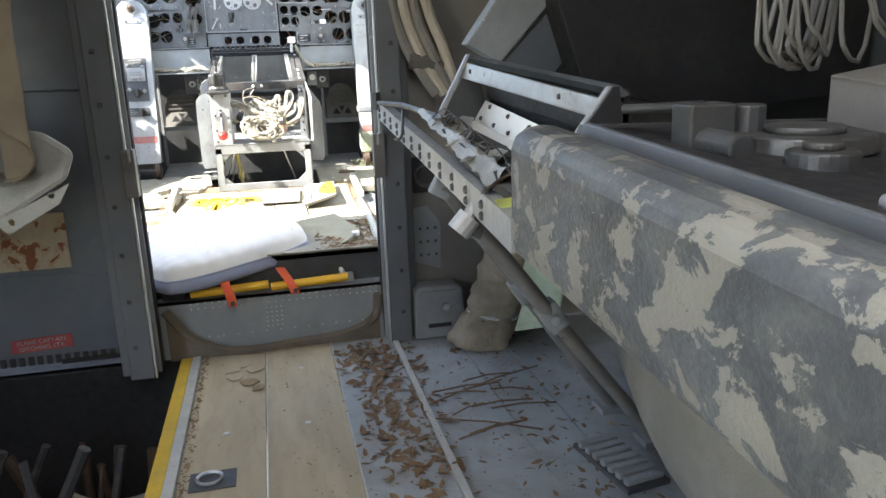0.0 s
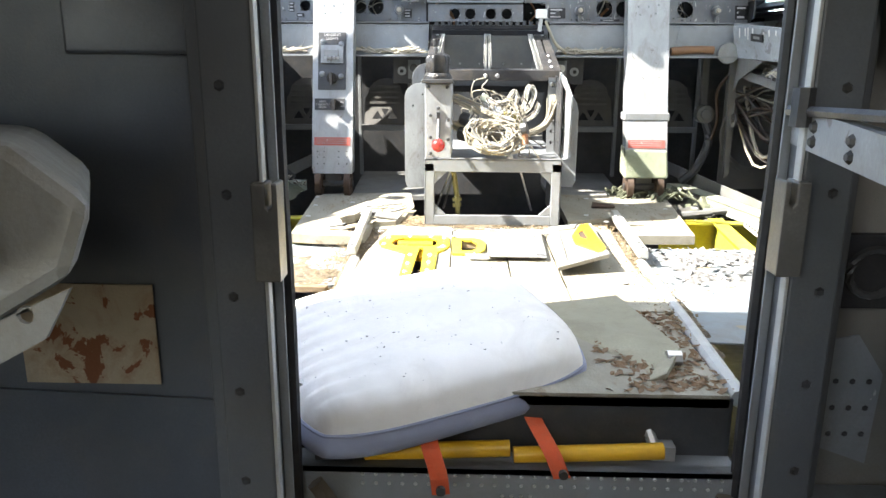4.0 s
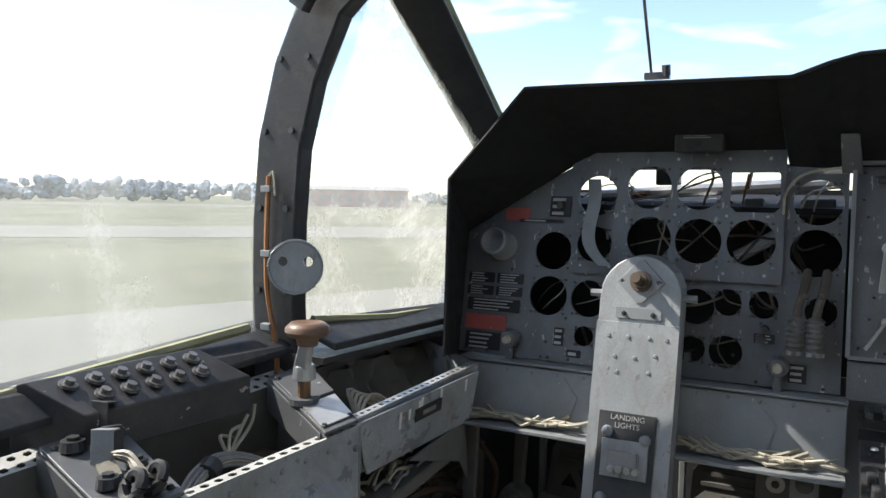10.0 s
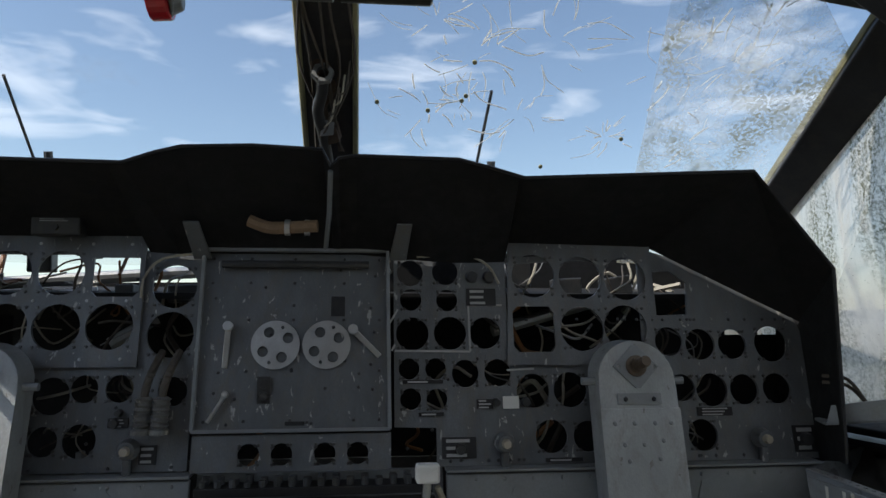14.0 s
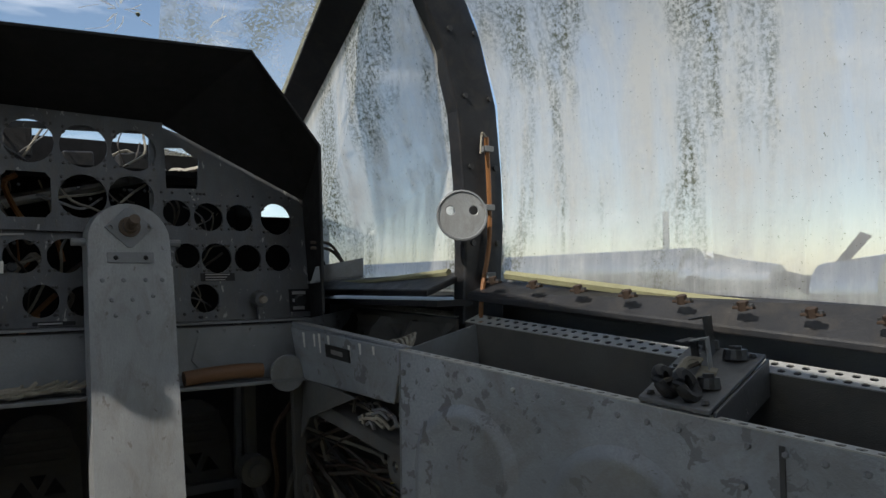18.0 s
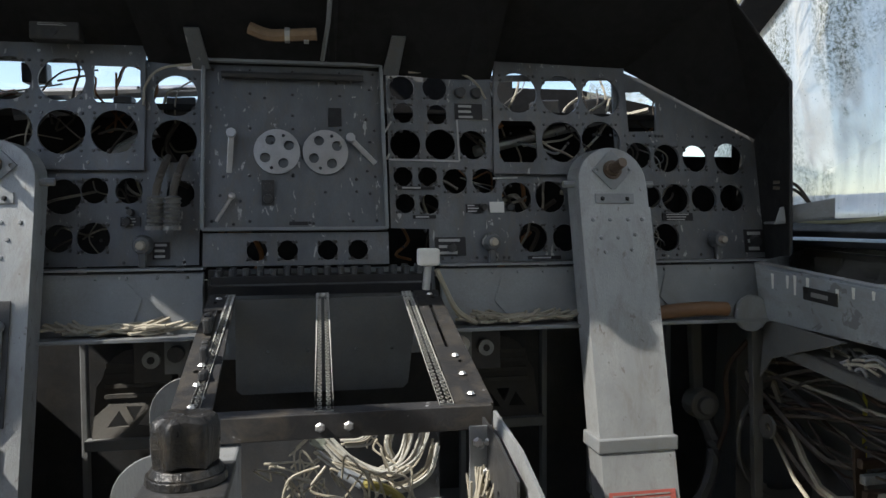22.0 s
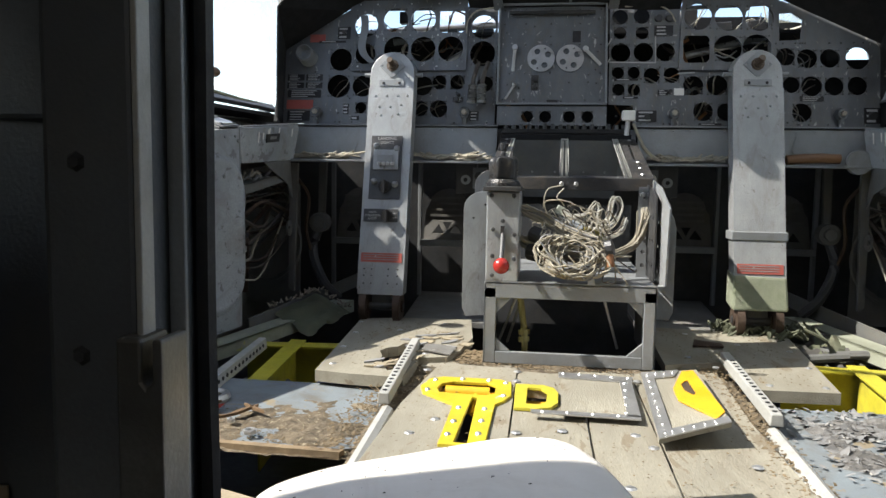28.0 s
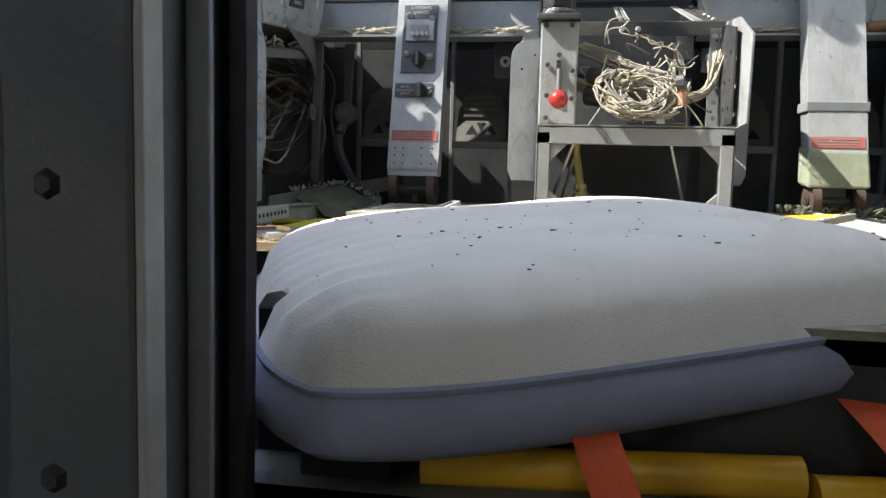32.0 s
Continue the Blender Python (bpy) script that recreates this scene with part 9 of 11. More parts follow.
# overlapping sheets, flange and screws on the port bulkhead
bm = B()
slab(bm, [(-0.38, YB - 0.002, CZ + 0.03), (-0.3, YB - 0.002, CZ + 0.03), (-0.3, YB - 0.002, 0.0), (-0.345, YB - 0.002, -0.02), (-0.9, YB - 0.002, 0.0), (-0.9, YB - 0.002, CZ + 0.03)], (0, -0.004, 0))
part("lower_sheet", bm, BULK, wl_)
bm = B()
box2(bm, (-0.52, YB - 0.012, 0.4), (-0.33, YB, 0.6))
part("upper_box", bm, BULK, wl_, bevel=0.004)
bm = B()
tube(bm, [(-0.5 + 0.05 * k, YB - 0.02, CZ + 0.035) for k in range(5)], 0.006, 5)
for k in range(34):
    box(bm, (-0.31 - 0.02 * k, YB - 0.008, CZ + 0.04), (0.012, 0.006, 0.02))
part("zip_edge", bm, BLACK, wl_)
df = thing("door_frame", "grey painted door frame with latch plates", "door frame", (0, YB - 0.01, CZ), kind="structure")
for s in (-1, 1):
    ya, yb = (YB - 0.105, YB - 0.02) if s < 0 else (YB - 0.06, YB + 0.015)
    bm = B()
    box2(bm, (s * 0.284, ya, CZ), (s * 0.338, yb, 1.3))
    part("jamb", bm, DOORFR, df, bevel=0.003)
    bm = B()
    box2(bm, (s * 0.34, ya + 0.03, CZ), (s * 0.36, YB, 1.3))
    part("rear_flange", bm, DOORFR, df, bevel=0.002)
    bm = B()
    box2(bm, (s * 0.279, ya - 0.002, CZ), (s * 0.283, ya + 0.012, 1.3))
    part("edge_angle", bm, PALE, df, bevel=0.001)
    bm = B()
    box2(bm, (s * 0.273, ya + 0.036, CZ), (s * 0.2835, ya + 0.04, 1.3))
    part("edge_angle", bm, GREY, df, bevel=0.001)
    bm = B()
    tube(bm, smooth_path([(s * 0.28, yb - 0.01, CZ), (s * 0.277, yb - 0.012, 0.1), (s * 0.28, yb - 0.01, 0.3), (s * 0.278, yb - 0.012, 0.6), (s * 0.28, yb - 0.01, 1.3)], 4), 0.008, 7)
    part("door_seal", bm, BLACK, df, "black rubber door seal", smooth=True)
    rivets("screw_head", df, [(s * 0.318, ya, CZ + 0.08 + 0.11 * k) for k in range(9)], DARKMETAL, 0.006, Vector((0, -1, 0)), 0.003)
    x0, x1 = 0.263, 0.29
    part("latch_plate", plate([(x0, 0.17), (x1, 0.17), (x1, 0.274), (x0 + 0.012, 0.274), (x0 + 0.012, 0.25), (x0 + 0.0095, 0.247), (x0 + 0.006, 0.25), (x0 + 0.006, 0.274), (x0, 0.274)], [], lambda u, v, w, s=s, ya=ya: (s * u, ya - 0.012 + w, v), 0.03), surface("latch_steel", (0.2, 0.195, 0.18), 0.4, 0.5, (0.4, 0.38, 0.33), 0.03, 0.25, 10, 30, 0.12) if s < 0 else bpy.data.materials["latch_steel"], df, "worn bare metal latch plate with a slot", bevel=0.003)
sg = thing("ditching_placard", "red placard lettered PLANE CAPTAIN on the port bulkhead", "placard", (-0.54, YB - 0.008, -0.18))
bm = B()
slab(bm, [(-0.607, YB - 0.008, -0.198), (-0.474, YB - 0.008, -0.192), (-0.474, YB - 0.008, -0.16), (-0.607, YB - 0.008, -0.166)], (0, -0.002, 0))
part("plate", bm, REDDARK, sg)
words("PLANE CAPTAIN\nDITCHING STA.", 0.0145, (-0.54, YB - 0.0112, -0.179), (1, 0, 0.045), (-0.045, 0, 1), FLAKE, sg)
pl = thing("stained_placard", "peeling rust-stained paper placard on the port bulkhead", "placard", (-0.52, YB - 0.004, 0.07))
bm = B()
slab(bm, [(-0.62, YB - 0.002, 0.0), (-0.45, YB - 0.002, 0.0), (-0.45, YB - 0.002, 0.13), (-0.62, YB - 0.002, 0.13)], (0, -0.002, 0))
part("sheet", bm, STAIN, pl)

# ---- cabin aft of the bulkhead ----
cf = thing("floor_cabin", "cabin floor of tan and blue-grey painted boards with metal strips", "floor", (0, -2, CZ), kind="structure")
YA, YZ = YB - 0.012, -3.6
for x0, x1, m, dz in ((-0.185, -0.034, FLOORTAN, 0.0), (-0.03, 0.129, FLOORTAN, 0.001), (0.133, 0.284, CABINFLOOR, 0.0), (0.302, 0.45, CABINFLOOR, -0.002), (0.453, 0.56, CABINFLOOR, -0.001), (0.563, 0.72, CABINFLOOR, -0.002), (0.723, 1.35, CABINFLOOR, -0.003)):
    bm = B()
    box2(bm, (x0, YZ, CZ - 0.02), (x1, YA, CZ + dz))
    part("floor_board", bm, m, cf)
for x0, x1, m in ((-0.208, -0.188, PALE), (-0.032, -0.029, PALE), (0.13, 0.133, PALE), (0.286, 0.3, PALE)):
    bm = B()
    box2(bm, (x0, YZ, CZ - 0.01), (x1, YA, CZ + (0.006 if x1 - x0 > 0.01 else 0.002)))
    part("metal_strip", bm, m, cf, bevel=0.001)
bm = B()
box2(bm, (-0.235, YZ, CZ - 0.06), (-0.209, YA, CZ + 0.004))
part("yellow_edge", bm, surface("yellow_edge_paint", (0.6, 0.4, 0.04), 0.5, 0, (0.3, 0.28, 0.2), 0.02, 0.15, 8, 24, 0.1, dirty=0.4), cf, "yellow painted edge of the floor opening")
rivets("floor_screw", cf, [(x, YB - 0.15 - 0.28 * k, CZ) for x in (-0.11, 0.05) for k in range(6)], ALU, 0.009, Vector((0, 0, 1)), 0.002)
bm = B()
box2(bm, (-0.165, -1.66, CZ + 0.001), (-0.085, -1.6, CZ + 0.003))
part("recess_plate", bm, DARKMETAL, cf)
bm = B()
tube(bm, [(-0.13 + 0.022 * math.cos(q), -1.63 + 0.02 * math.sin(q), CZ + 0.008) for q in [2 * math.pi * k / 16 for k in range(17)]], 0.003, 5)
part("pull_ring", bm, ALU, cf)
random.seed(83)
for cx_, cy_ in ((-0.085, -1.13), (-0.06, -1.16), (-0.1, -1.2), (-0.07, -1.23), (-0.05, -1.27), (-0.11, -1.15)):
    bm = B()
    m = Matrix.Rotation(random.uniform(0, 3), 3, "Z")
    slab(bm, [Vector((cx_, cy_, CZ + 0.001)) + m @ Vector((random.uniform(0.012, 0.03) * math.cos(q), random.uniform(0.012, 0.03) * math.sin(q), 0.003 * random.random())) for q in (0, 1.1, 2.3, 3.3, 4.4, 5.4)], (0, 0, 0.0025))
    part("torn_covering", bm, random.choice((FLOORTAN, PLYD, PLYD)), cf)
# pit under the port side, its faces painted near-black for the shade
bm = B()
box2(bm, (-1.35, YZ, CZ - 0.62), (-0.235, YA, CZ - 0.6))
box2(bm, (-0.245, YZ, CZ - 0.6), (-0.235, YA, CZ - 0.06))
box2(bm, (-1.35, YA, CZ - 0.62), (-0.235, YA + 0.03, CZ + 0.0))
part("pit", bm, HOODSHADE, cf)
pit = thing("pit_tubing", "dark tubes and struts in the floor opening", "pipes", (-0.5, -1.3, CZ - 0.55))
random.seed(19)
for k in range(44):
    bm = B()
    a = Vector((random.uniform(-0.8, -0.27), random.uniform(-1.45, -1.07), CZ - 0.6))
    b = a + Vector((random.uniform(-0.26, 0.26), random.uniform(-0.1, 0.1), random.uniform(0.3, 0.57)))
    tube(bm, [a, a.lerp(b, 0.5) + Vector((random.uniform(-0.03, 0.03), 0, 0)), b], random.choice((0.006, 0.009, 0.013)), 7)
    part("tube", bm, random.choice((DARKMETAL, RUST, RUST, TOPBLACK)), pit)
bm = B()
tube(bm, [(-0.38 + 0.13 * math.cos(q), -1.2, CZ - 0.18 + 0.09 * math.sin(q)) for q in [3.6 + 0.15 * k for k in range(14)]], 0.008, 6)
part("curved_tube", bm, ALU, pit)
# shell added to keep daylight out of the cabin; its openings are made up
for s in (-1, 1):
    bm = plate([(YZ, -0.95), (YB, -0.95), (YB, 1.55), (YZ, 1.55)], [[(-3.4, 0.0), (-2.5, 0.0), (-2.5, 0.9), (-3.4, 0.9)]] if s < 0 else [], lambda u, v, w, s=s: (s * (1.35 + w), u, v), 0.04)
    solo("wall_cabin", bm, BULK, "dark cabin side wall", "wall", "structure")
bm = B()
box2(bm, (-1.35, YZ - 0.04, -0.95), (1.35, YZ, 1.55))
solo("wall_aft", bm, BULK, "unseen dark aft wall added to keep daylight out", "wall", "structure")
bm = plate([(-1.35, YZ), (1.35, YZ), (1.35, YB + 0.02), (-1.35, YB + 0.02)], [[(-0.3, -3.3), (0.3, -3.3), (0.3, -2.7), (-0.3, -2.7)]], lambda u, v, w: (u, v, 1.3 + w), 0.04)
solo("ceiling_cabin", bm, BULK, "dark cabin ceiling with a made-up opening for fill light", "ceiling", "structure")
# made-up fill lamps that brighten the cabin from above and from port
hc = new("hatch_daylight", bpy.data.lights.new("hatch_daylight", "AREA"))
hc.data.shape, hc.data.size, hc.data.size_y, hc.data.energy, hc.data.color = "RECTANGLE", 0.66, 0.66, 2.0, (1.0, 0.92, 0.77)
hc.matrix_world = look((0, -3.0 * U, 1.33 * U), (0, -2.8 * U, 0))
hl = new("entry_daylight", bpy.data.lights.new("entry_daylight", "AREA"))
hl.data.shape, hl.data.size, hl.data.size_y, hl.data.energy, hl.data.color = "RECTANGLE", 0.95, 0.95, 1.2, (1.0, 0.91, 0.74)
hl.matrix_world = look((-1.36 * U, -2.95 * U, 0.45 * U), (0, -2.6 * U, 0.1 * U))

# rail from the door frame with its tray, struts and hoses
rl = thing("equipment_rail", "pale grey drilled rail running aft from the door frame", "rail", (0.29, -1.6, 0.3))
RA = [(0.29, -1.045, 0.33), (0.29, -1.35, 0.306), (0.29, -1.7, 0.28), (0.29, -2.07, 0.249)]
for a, b in zip(RA, RA[1:]):
    bm = B()
    a, b = Vector(a), Vector(b)
    slab(bm, [a + Vector((-0.008, 0, -0.02)), a + Vector((0.012, 0, -0.02)), a + Vector((0.012, 0, 0.02)), a + Vector((-0.008, 0, 0.02))], b - a)
    part("rail_section", bm, COLUMN, rl)
rivets("bolt", rl, [Vector(RA[0]).lerp(Vector(RA[-1]), 0.06 + 0.075 * k) + Vector((-0.008, 0, 0.006 if q else -0.009)) for k in range(12) for q in (0, 1)], DARKMETAL, 0.007, Vector((-1, 0, 0)), 0.004)
bm = B()
tube(bm, [(0.275, -1.06, 0.345), (0.3, -1.3, 0.352), (0.33, -1.6, 0.34)], 0.006, 6)
part("top_rod", bm, DARKMETAL, rl)
bm = B()
cyl(bm, (0.275, -1.09, 0.33), (0.275, -1.09, 0.37), 0.012, 8)
part("pin", bm, DARKMETAL, rl)
bm = B()
tube(bm, smooth_path([(0.28, -1.42, 0.35), (0.27, -1.46, 0.31), (0.262, -1.47, 0.3), (0.258, -1.45, 0.298)], 4), 0.003, 6)
part("hook", bm, DARKMETAL, rl)
tr = thing("equipment_tray", "grey sheet metal tray with tilted white brackets", "tray", (0.4, -1.75, 0.33))
# base painted black to read as the shaded gap beside the rail
bm = B()
slab(bm, [(0.325, -1.5, 0.322), (0.45, -1.5, 0.33), (0.46, -2.1, 0.295), (0.325, -2.1, 0.262)], (0, 0, -0.008))
part("base", bm, BLACK, tr, bevel=0.001)
bm = B()
slab(bm, [(0.318, -1.52, 0.335), (0.378, -1.53, 0.45), (0.384, -1.53, 0.45), (0.328, -1.52, 0.332)], (0, -0.012, 0))
part("end_strip", bm, COLUMN, tr, bevel=0.001)
bm = B()
slab(bm, [(0.33, -1.53, 0.335), (0.384, -1.535, 0.436), (0.4, -1.535, 0.42), (0.42, -1.535, 0.33)], (0, 0.004, 0))
part("end_plate", bm, DARKMETAL, tr)
bm = B()
slab(bm, [(0.345, -1.975, 0.275), (0.455, -1.96, 0.405), (0.462, -1.96, 0.405), (0.48, -1.96, 0.28)], (0, -0.006, 0))
part("end_plate", bm, BLACK, tr)
bm = B()
slab(bm, [(0.345, -1.972, 0.275), (0.452, -1.957, 0.405), (0.46, -1.957, 0.405), (0.355, -1.972, 0.272)], (0, 0.01, 0))
part("end_strip", bm, COLUMN, tr, bevel=0.001)
bm = B()
slab(bm, [(0.38, -1.53, 0.445), (0.455, -1.96, 0.402), (0.47, -1.96, 0.39), (0.395, -1.53, 0.432)], (0.01, 0, 0.004))
part("upper_edge", bm, BULK, tr)
bm = B()
slab(bm, [(0.375, -1.53, 0.436), (0.442, -1.95, 0.39), (0.437, -1.95, 0.368), (0.37, -1.53, 0.412)], (0.006, 0, 0))
slab(bm, [(0.37, -1.53, 0.412), (0.437, -1.95, 0.368), (0.45, -1.95, 0.37), (0.383, -1.53, 0.414)], (0, 0, -0.003))
ua = part("upper_angle", bm, COLUMN, tr, bevel=0.001)
rivets("bolt", ua, [Vector((0.3725, -1.53, 0.424)).lerp(Vector((0.4395, -1.95, 0.379)), q) for q in (0.08, 0.78)], DARKMETAL, 0.005, Vector((-1, 0, 0)), 0.003)
bm = B()
slab(bm, [(0.405, -1.56, 0.37), (0.405, -1.936, 0.34), (0.392, -1.905, 0.306), (0.392, -1.53, 0.334)], (0.004, 0, -0.003))
slab(bm, [(0.392, -1.905, 0.306), (0.392, -1.53, 0.334), (0.378, -1.53, 0.325), (0.378, -1.905, 0.297)], (0, 0, -0.003))
wa = part("white_angle", bm, WHITE, tr, "white painted drilled angle", bevel=0.001)
rivets("bolt", wa, [Vector((0.402, -1.6, 0.36)).lerp(Vector((0.401, -1.9, 0.333)), q / 3) for q in range(4)] + [Vector((0.394, -1.57, 0.339)).lerp(Vector((0.393, -1.88, 0.315)), q / 4) for q in range(5)], DARKMETAL, 0.0045, Vector((-0.9, 0, 0.4)), 0.004)
bm = B()
slab(bm, [(0.41, -1.55, 0.418), (0.462, -1.955, 0.385), (0.455, -1.955, 0.335), (0.41, -1.55, 0.372)], (0.03, 0, 0))
part("dark_back", bm, BLACK, tr, bevel=0.004)
bm = B()
slab(bm, [(0.415, -1.545, 0.325), (0.47, -1.955, 0.29), (0.475, -1.955, 0.4), (0.42, -1.545, 0.43)], (0.008, 0, 0))
part("back_wall", bm, BLACK, tr)
# crushed foil strip and scraps along the rail
pk = thing("scrap_bundle", "crushed pale metal foil and scrap lying along the rail", "scrap", (0.31, -1.8, 0.3))
random.seed(91)
FOIL = surface("crushed_foil", (0.5, 0.49, 0.45), 0.42, 0.5, (0.25, 0.23, 0.2), 0.0, 0.4, 12, 50, 0.6, dirty=0.6)
bm = B()
g = []
for i in range(46):
    t_ = i / 45
    y = -1.50 - 0.47 * t_
    wd_ = 0.012 + 0.026 * min(1.0, t_ * 1.8)
    row_ = []
    for j in range(9):
        q = j / 8
        n_ = noise.noise(Vector((y * 22, q * 3, 4.2))) + 0.6 * noise.noise(Vector((y * 60, q * 7, 1.2)))
        row_.append(bm.verts.new((0.293 + wd_ * q + 0.004 * n_, y, 0.35 - 0.066 * t_ + 0.018 * math.sin(math.pi * min(1, q * 1.25)) * (0.4 + t_) + 0.006 * n_)))
    g.append(row_)
for i in range(45):
    for j in range(8):
        bm.faces.new((g[i][j], g[i + 1][j], g[i + 1][j + 1], g[i][j + 1]))
part("foil_strip", bm, FOIL, pk, "crumpled torn foil strip")
for k in range(34):
    bm = B()
    t_ = random.random()
    p = Vector((random.uniform(0.3, 0.345), -1.6 - 0.42 * t_, 0.338 - 0.06 * t_ + random.uniform(0, 0.012)))
    m = Euler((random.uniform(-0.6, 0.6), random.uniform(-0.7, 0.7), random.uniform(0, 3))).to_matrix()
    z_ = random.uniform(0.25, 0.6)
    slab(bm, [p + m @ (Vector(v) * z_) for v in ((-0.04, -0.02, 0), (0.035, -0.025, 0.004), (0.045, 0.015, 0), (0.0, 0.028, 0.006), (-0.035, 0.018, 0))], (0, 0, 0.0015))
    part("scrap", bm, random.choice((FOIL, FOIL, COLUMN, DARKMETAL, RUST, FLAKE)), pk)
for k in range(7):
    bm = B()
    y = random.uniform(-1.95, -1.55)
    tube(bm, smooth_path([(0.3, y, 0.345 + (y + 1.5) * 0.12), (0.315, y - 0.06, 0.37 + (y + 1.5) * 0.12), (0.33, y - 0.1, 0.35 + (y + 1.5) * 0.12), (0.31, y - 0.16, 0.345 + (y + 1.5) * 0.12)], 4), 0.0012, 5)
    part("wire", bm, random.choice((WIREDARK, DARKMETAL)), pk)
bm = B()
slab(bm, [(0.285, -2.0, 0.276), (0.305, -2.012, 0.28), (0.307, -2.032, 0.276), (0.285, -2.022, 0.272)], (0, 0, 0.003))
part("yellow_tag", bm, surface("yellow_green_tape", (0.3, 0.33, 0.08), 0.6, 0, None, 0, 0.2, 20, 60, 0.1, dirty=0.4), pk, "dull yellow-green tape")
STRUT = [(0.297, -1.668, 0.242), (0.447, -1.632, 0.034), (0.66, -1.58, CZ)]
for pts, nm in ((STRUT, "port"), ([(0.29, -1.88, 0.225), (0.43, -1.82, 0.05), (0.68, -1.72, CZ)], "starboard")):
    sx = thing("support_strut", "grey round support strut down to the cabin floor", "strut", pts[-1], group="struts")
    bm = B()
    tube(bm, pts, 0.0125, 10)
    part("tube", bm, surface("strut_grey", (0.2, 0.195, 0.185), 0.5, 0.2, (0.1, 0.09, 0.08), 0.06, 0.2, 8, 30, 0.15) if "strut_grey" not in bpy.data.materials else bpy.data.materials["strut_grey"], sx, smooth=True)
    bm = B()
    p = Vector(pts[1])
    box(bm, p, (0.034, 0.03, 0.05), Matrix.Rotation(-0.6, 3, "Y"))
    cyl(bm, p + Vector((0, -0.025, 0)), p + Vector((0, 0.025, 0)), 0.009, 8)
    part("clamp", bm, GREY, sx, bevel=0.004)
    bm = B()
    box(bm, Vector(pts[-1]) + Vector((0, 0, 0.006)), (0.07, 0.05, 0.012))
    part("foot", bm, GREY, sx)
    bm = B()
    box(bm, Vector(pts[0]), (0.035, 0.02, 0.04), Matrix.Rotation(0.5, 3, "Y"))
    part("lug", bm, GREY, sx, bevel=0.003)
kn = thing("metal_coupling", "bright ribbed metal coupling hanging by the rail", "coupling", (0.27, -1.9, 0.25))
bm = B()
cyl(bm, (0.262, -1.9, 0.218), (0.28, -1.9, 0.238), 0.017, 12)
cyl(bm, (0.276, -1.9, 0.233), (0.29, -1.9, 0.26), 0.008, 8)
part("coupling", bm, ALU, kn)
# canvas sleeve, foam, pouch box, stamped plates on the starboard bulkhead
ct = thing("canvas_sleeve", "dusty tan canvas sleeve tied with cord, standing on the floor", "sleeve", (0.5, -1.16, CZ))
bm = B()
rings = []
for k in range(61):
    u = k / 60
    c = Vector((0.495, -1.16, CZ)).lerp(Vector((0.625, -1.16, 0.02)), u)
    r = 0.076 - 0.014 * math.exp(-((u - 0.28) / 0.05) ** 2) + 0.003 * math.sin(31 * u)
    ring_ = []
    for q in range(64):
        a = 2 * math.pi * q / 64
        d = Vector((math.cos(a), math.sin(a), 0))
        w = 0.05 * math.sin(5 * a + 7 * u) + 0.13 * noise.noise(Vector((d.x * 1.6, d.y * 1.6, u * 9))) + 0.07 * noise.noise(Vector((d.x * 4, d.y * 4, u * 22)))
        ring_.append(bm.verts.new(c + Vector((d.x * r * (1 + w), d.y * r * 0.8 * (1 + w), -0.18 * d.x * r))))
    rings.append(ring_)
for a, b in zip(rings, rings[1:]):
    for q in range(64):
        bm.faces.new((a[q], a[(q + 1) % 64], b[(q + 1) % 64], b[q]))
bm.faces.new(rings[-1])
part("sleeve", bm, surface("stained_canvas", (0.34, 0.295, 0.225), 0.92, 0.0, (0.15, 0.09, 0.05), 0.06, 0.25, 8, 22, 0.5, dirt=(0.16, 0.105, 0.06), dirty=0.8, fine=600), ct, smooth=True)
bm = B()
c = Vector((0.532, -1.16, CZ + 0.078))
tube(bm, [c + Vector((0.062 * math.cos(a), 0.052 * math.sin(a), -0.012 * math.cos(a))) for a in [2 * math.pi * q / 20 for q in range(21)]], 0.005, 6)
part("cord", bm, ALU, ct)
fo = thing("foam_sheet", "torn pale green foam sheet hanging by the strut", "foam", (0.6, -1.33, -0.1))
bm = B()
slab(bm, [(0.535, -1.32, -0.175), (0.6, -1.33, -0.17), (0.64, -1.34, -0.12), (0.665, -1.35, 0.04), (0.655, -1.35, 0.12), (0.6, -1.34, 0.05), (0.56, -1.33, 0.0), (0.545, -1.32, -0.06), (0.555, -1.32, -0.11)], (0.01, 0.012, 0))
part("sheet", bm, GREENPAD, fo, bevel=0.004)
bx = thing("stowage_box", "small grey metal box with a flap latch on the bulkhead foot", "box", (0.41, -1.06, CZ))
bm = B()
slab(bm, [(0.345, -1.035, CZ + 0.002), (0.478, -1.035, CZ + 0.002), (0.474, -1.035, -0.13), (0.455, -1.035, -0.118), (0.365, -1.035, -0.118), (0.348, -1.035, -0.13)], (0, -0.06, 0))
part("body", bm, GREY, bx, bevel=0.005)
bm = B()
slab(bm, [(0.352, -1.096, -0.13), (0.47, -1.096, -0.13), (0.462, -1.096, -0.165), (0.435, -1.096, -0.178), (0.385, -1.096, -0.178), (0.358, -1.096, -0.165)], (0, -0.005, 0))
part("flap", bm, GREY, bx, bevel=0.002)
bm = B()
cyl(bm, (0.425, -1.1, -0.172), (0.425, -1.11, -0.172), 0.009, 10)
part("latch", bm, ALU, bx)
bm = B()
box2(bm, (0.38, -1.096, -0.228), (0.44, -1.099, -0.218))
part("label_slot", bm, BLACK, bx)
dh = thing("bulkhead_outlet", "dark recessed outlet plate on the starboard bulkhead", "outlet", (0.41, YB, 0.16))
bm = B()
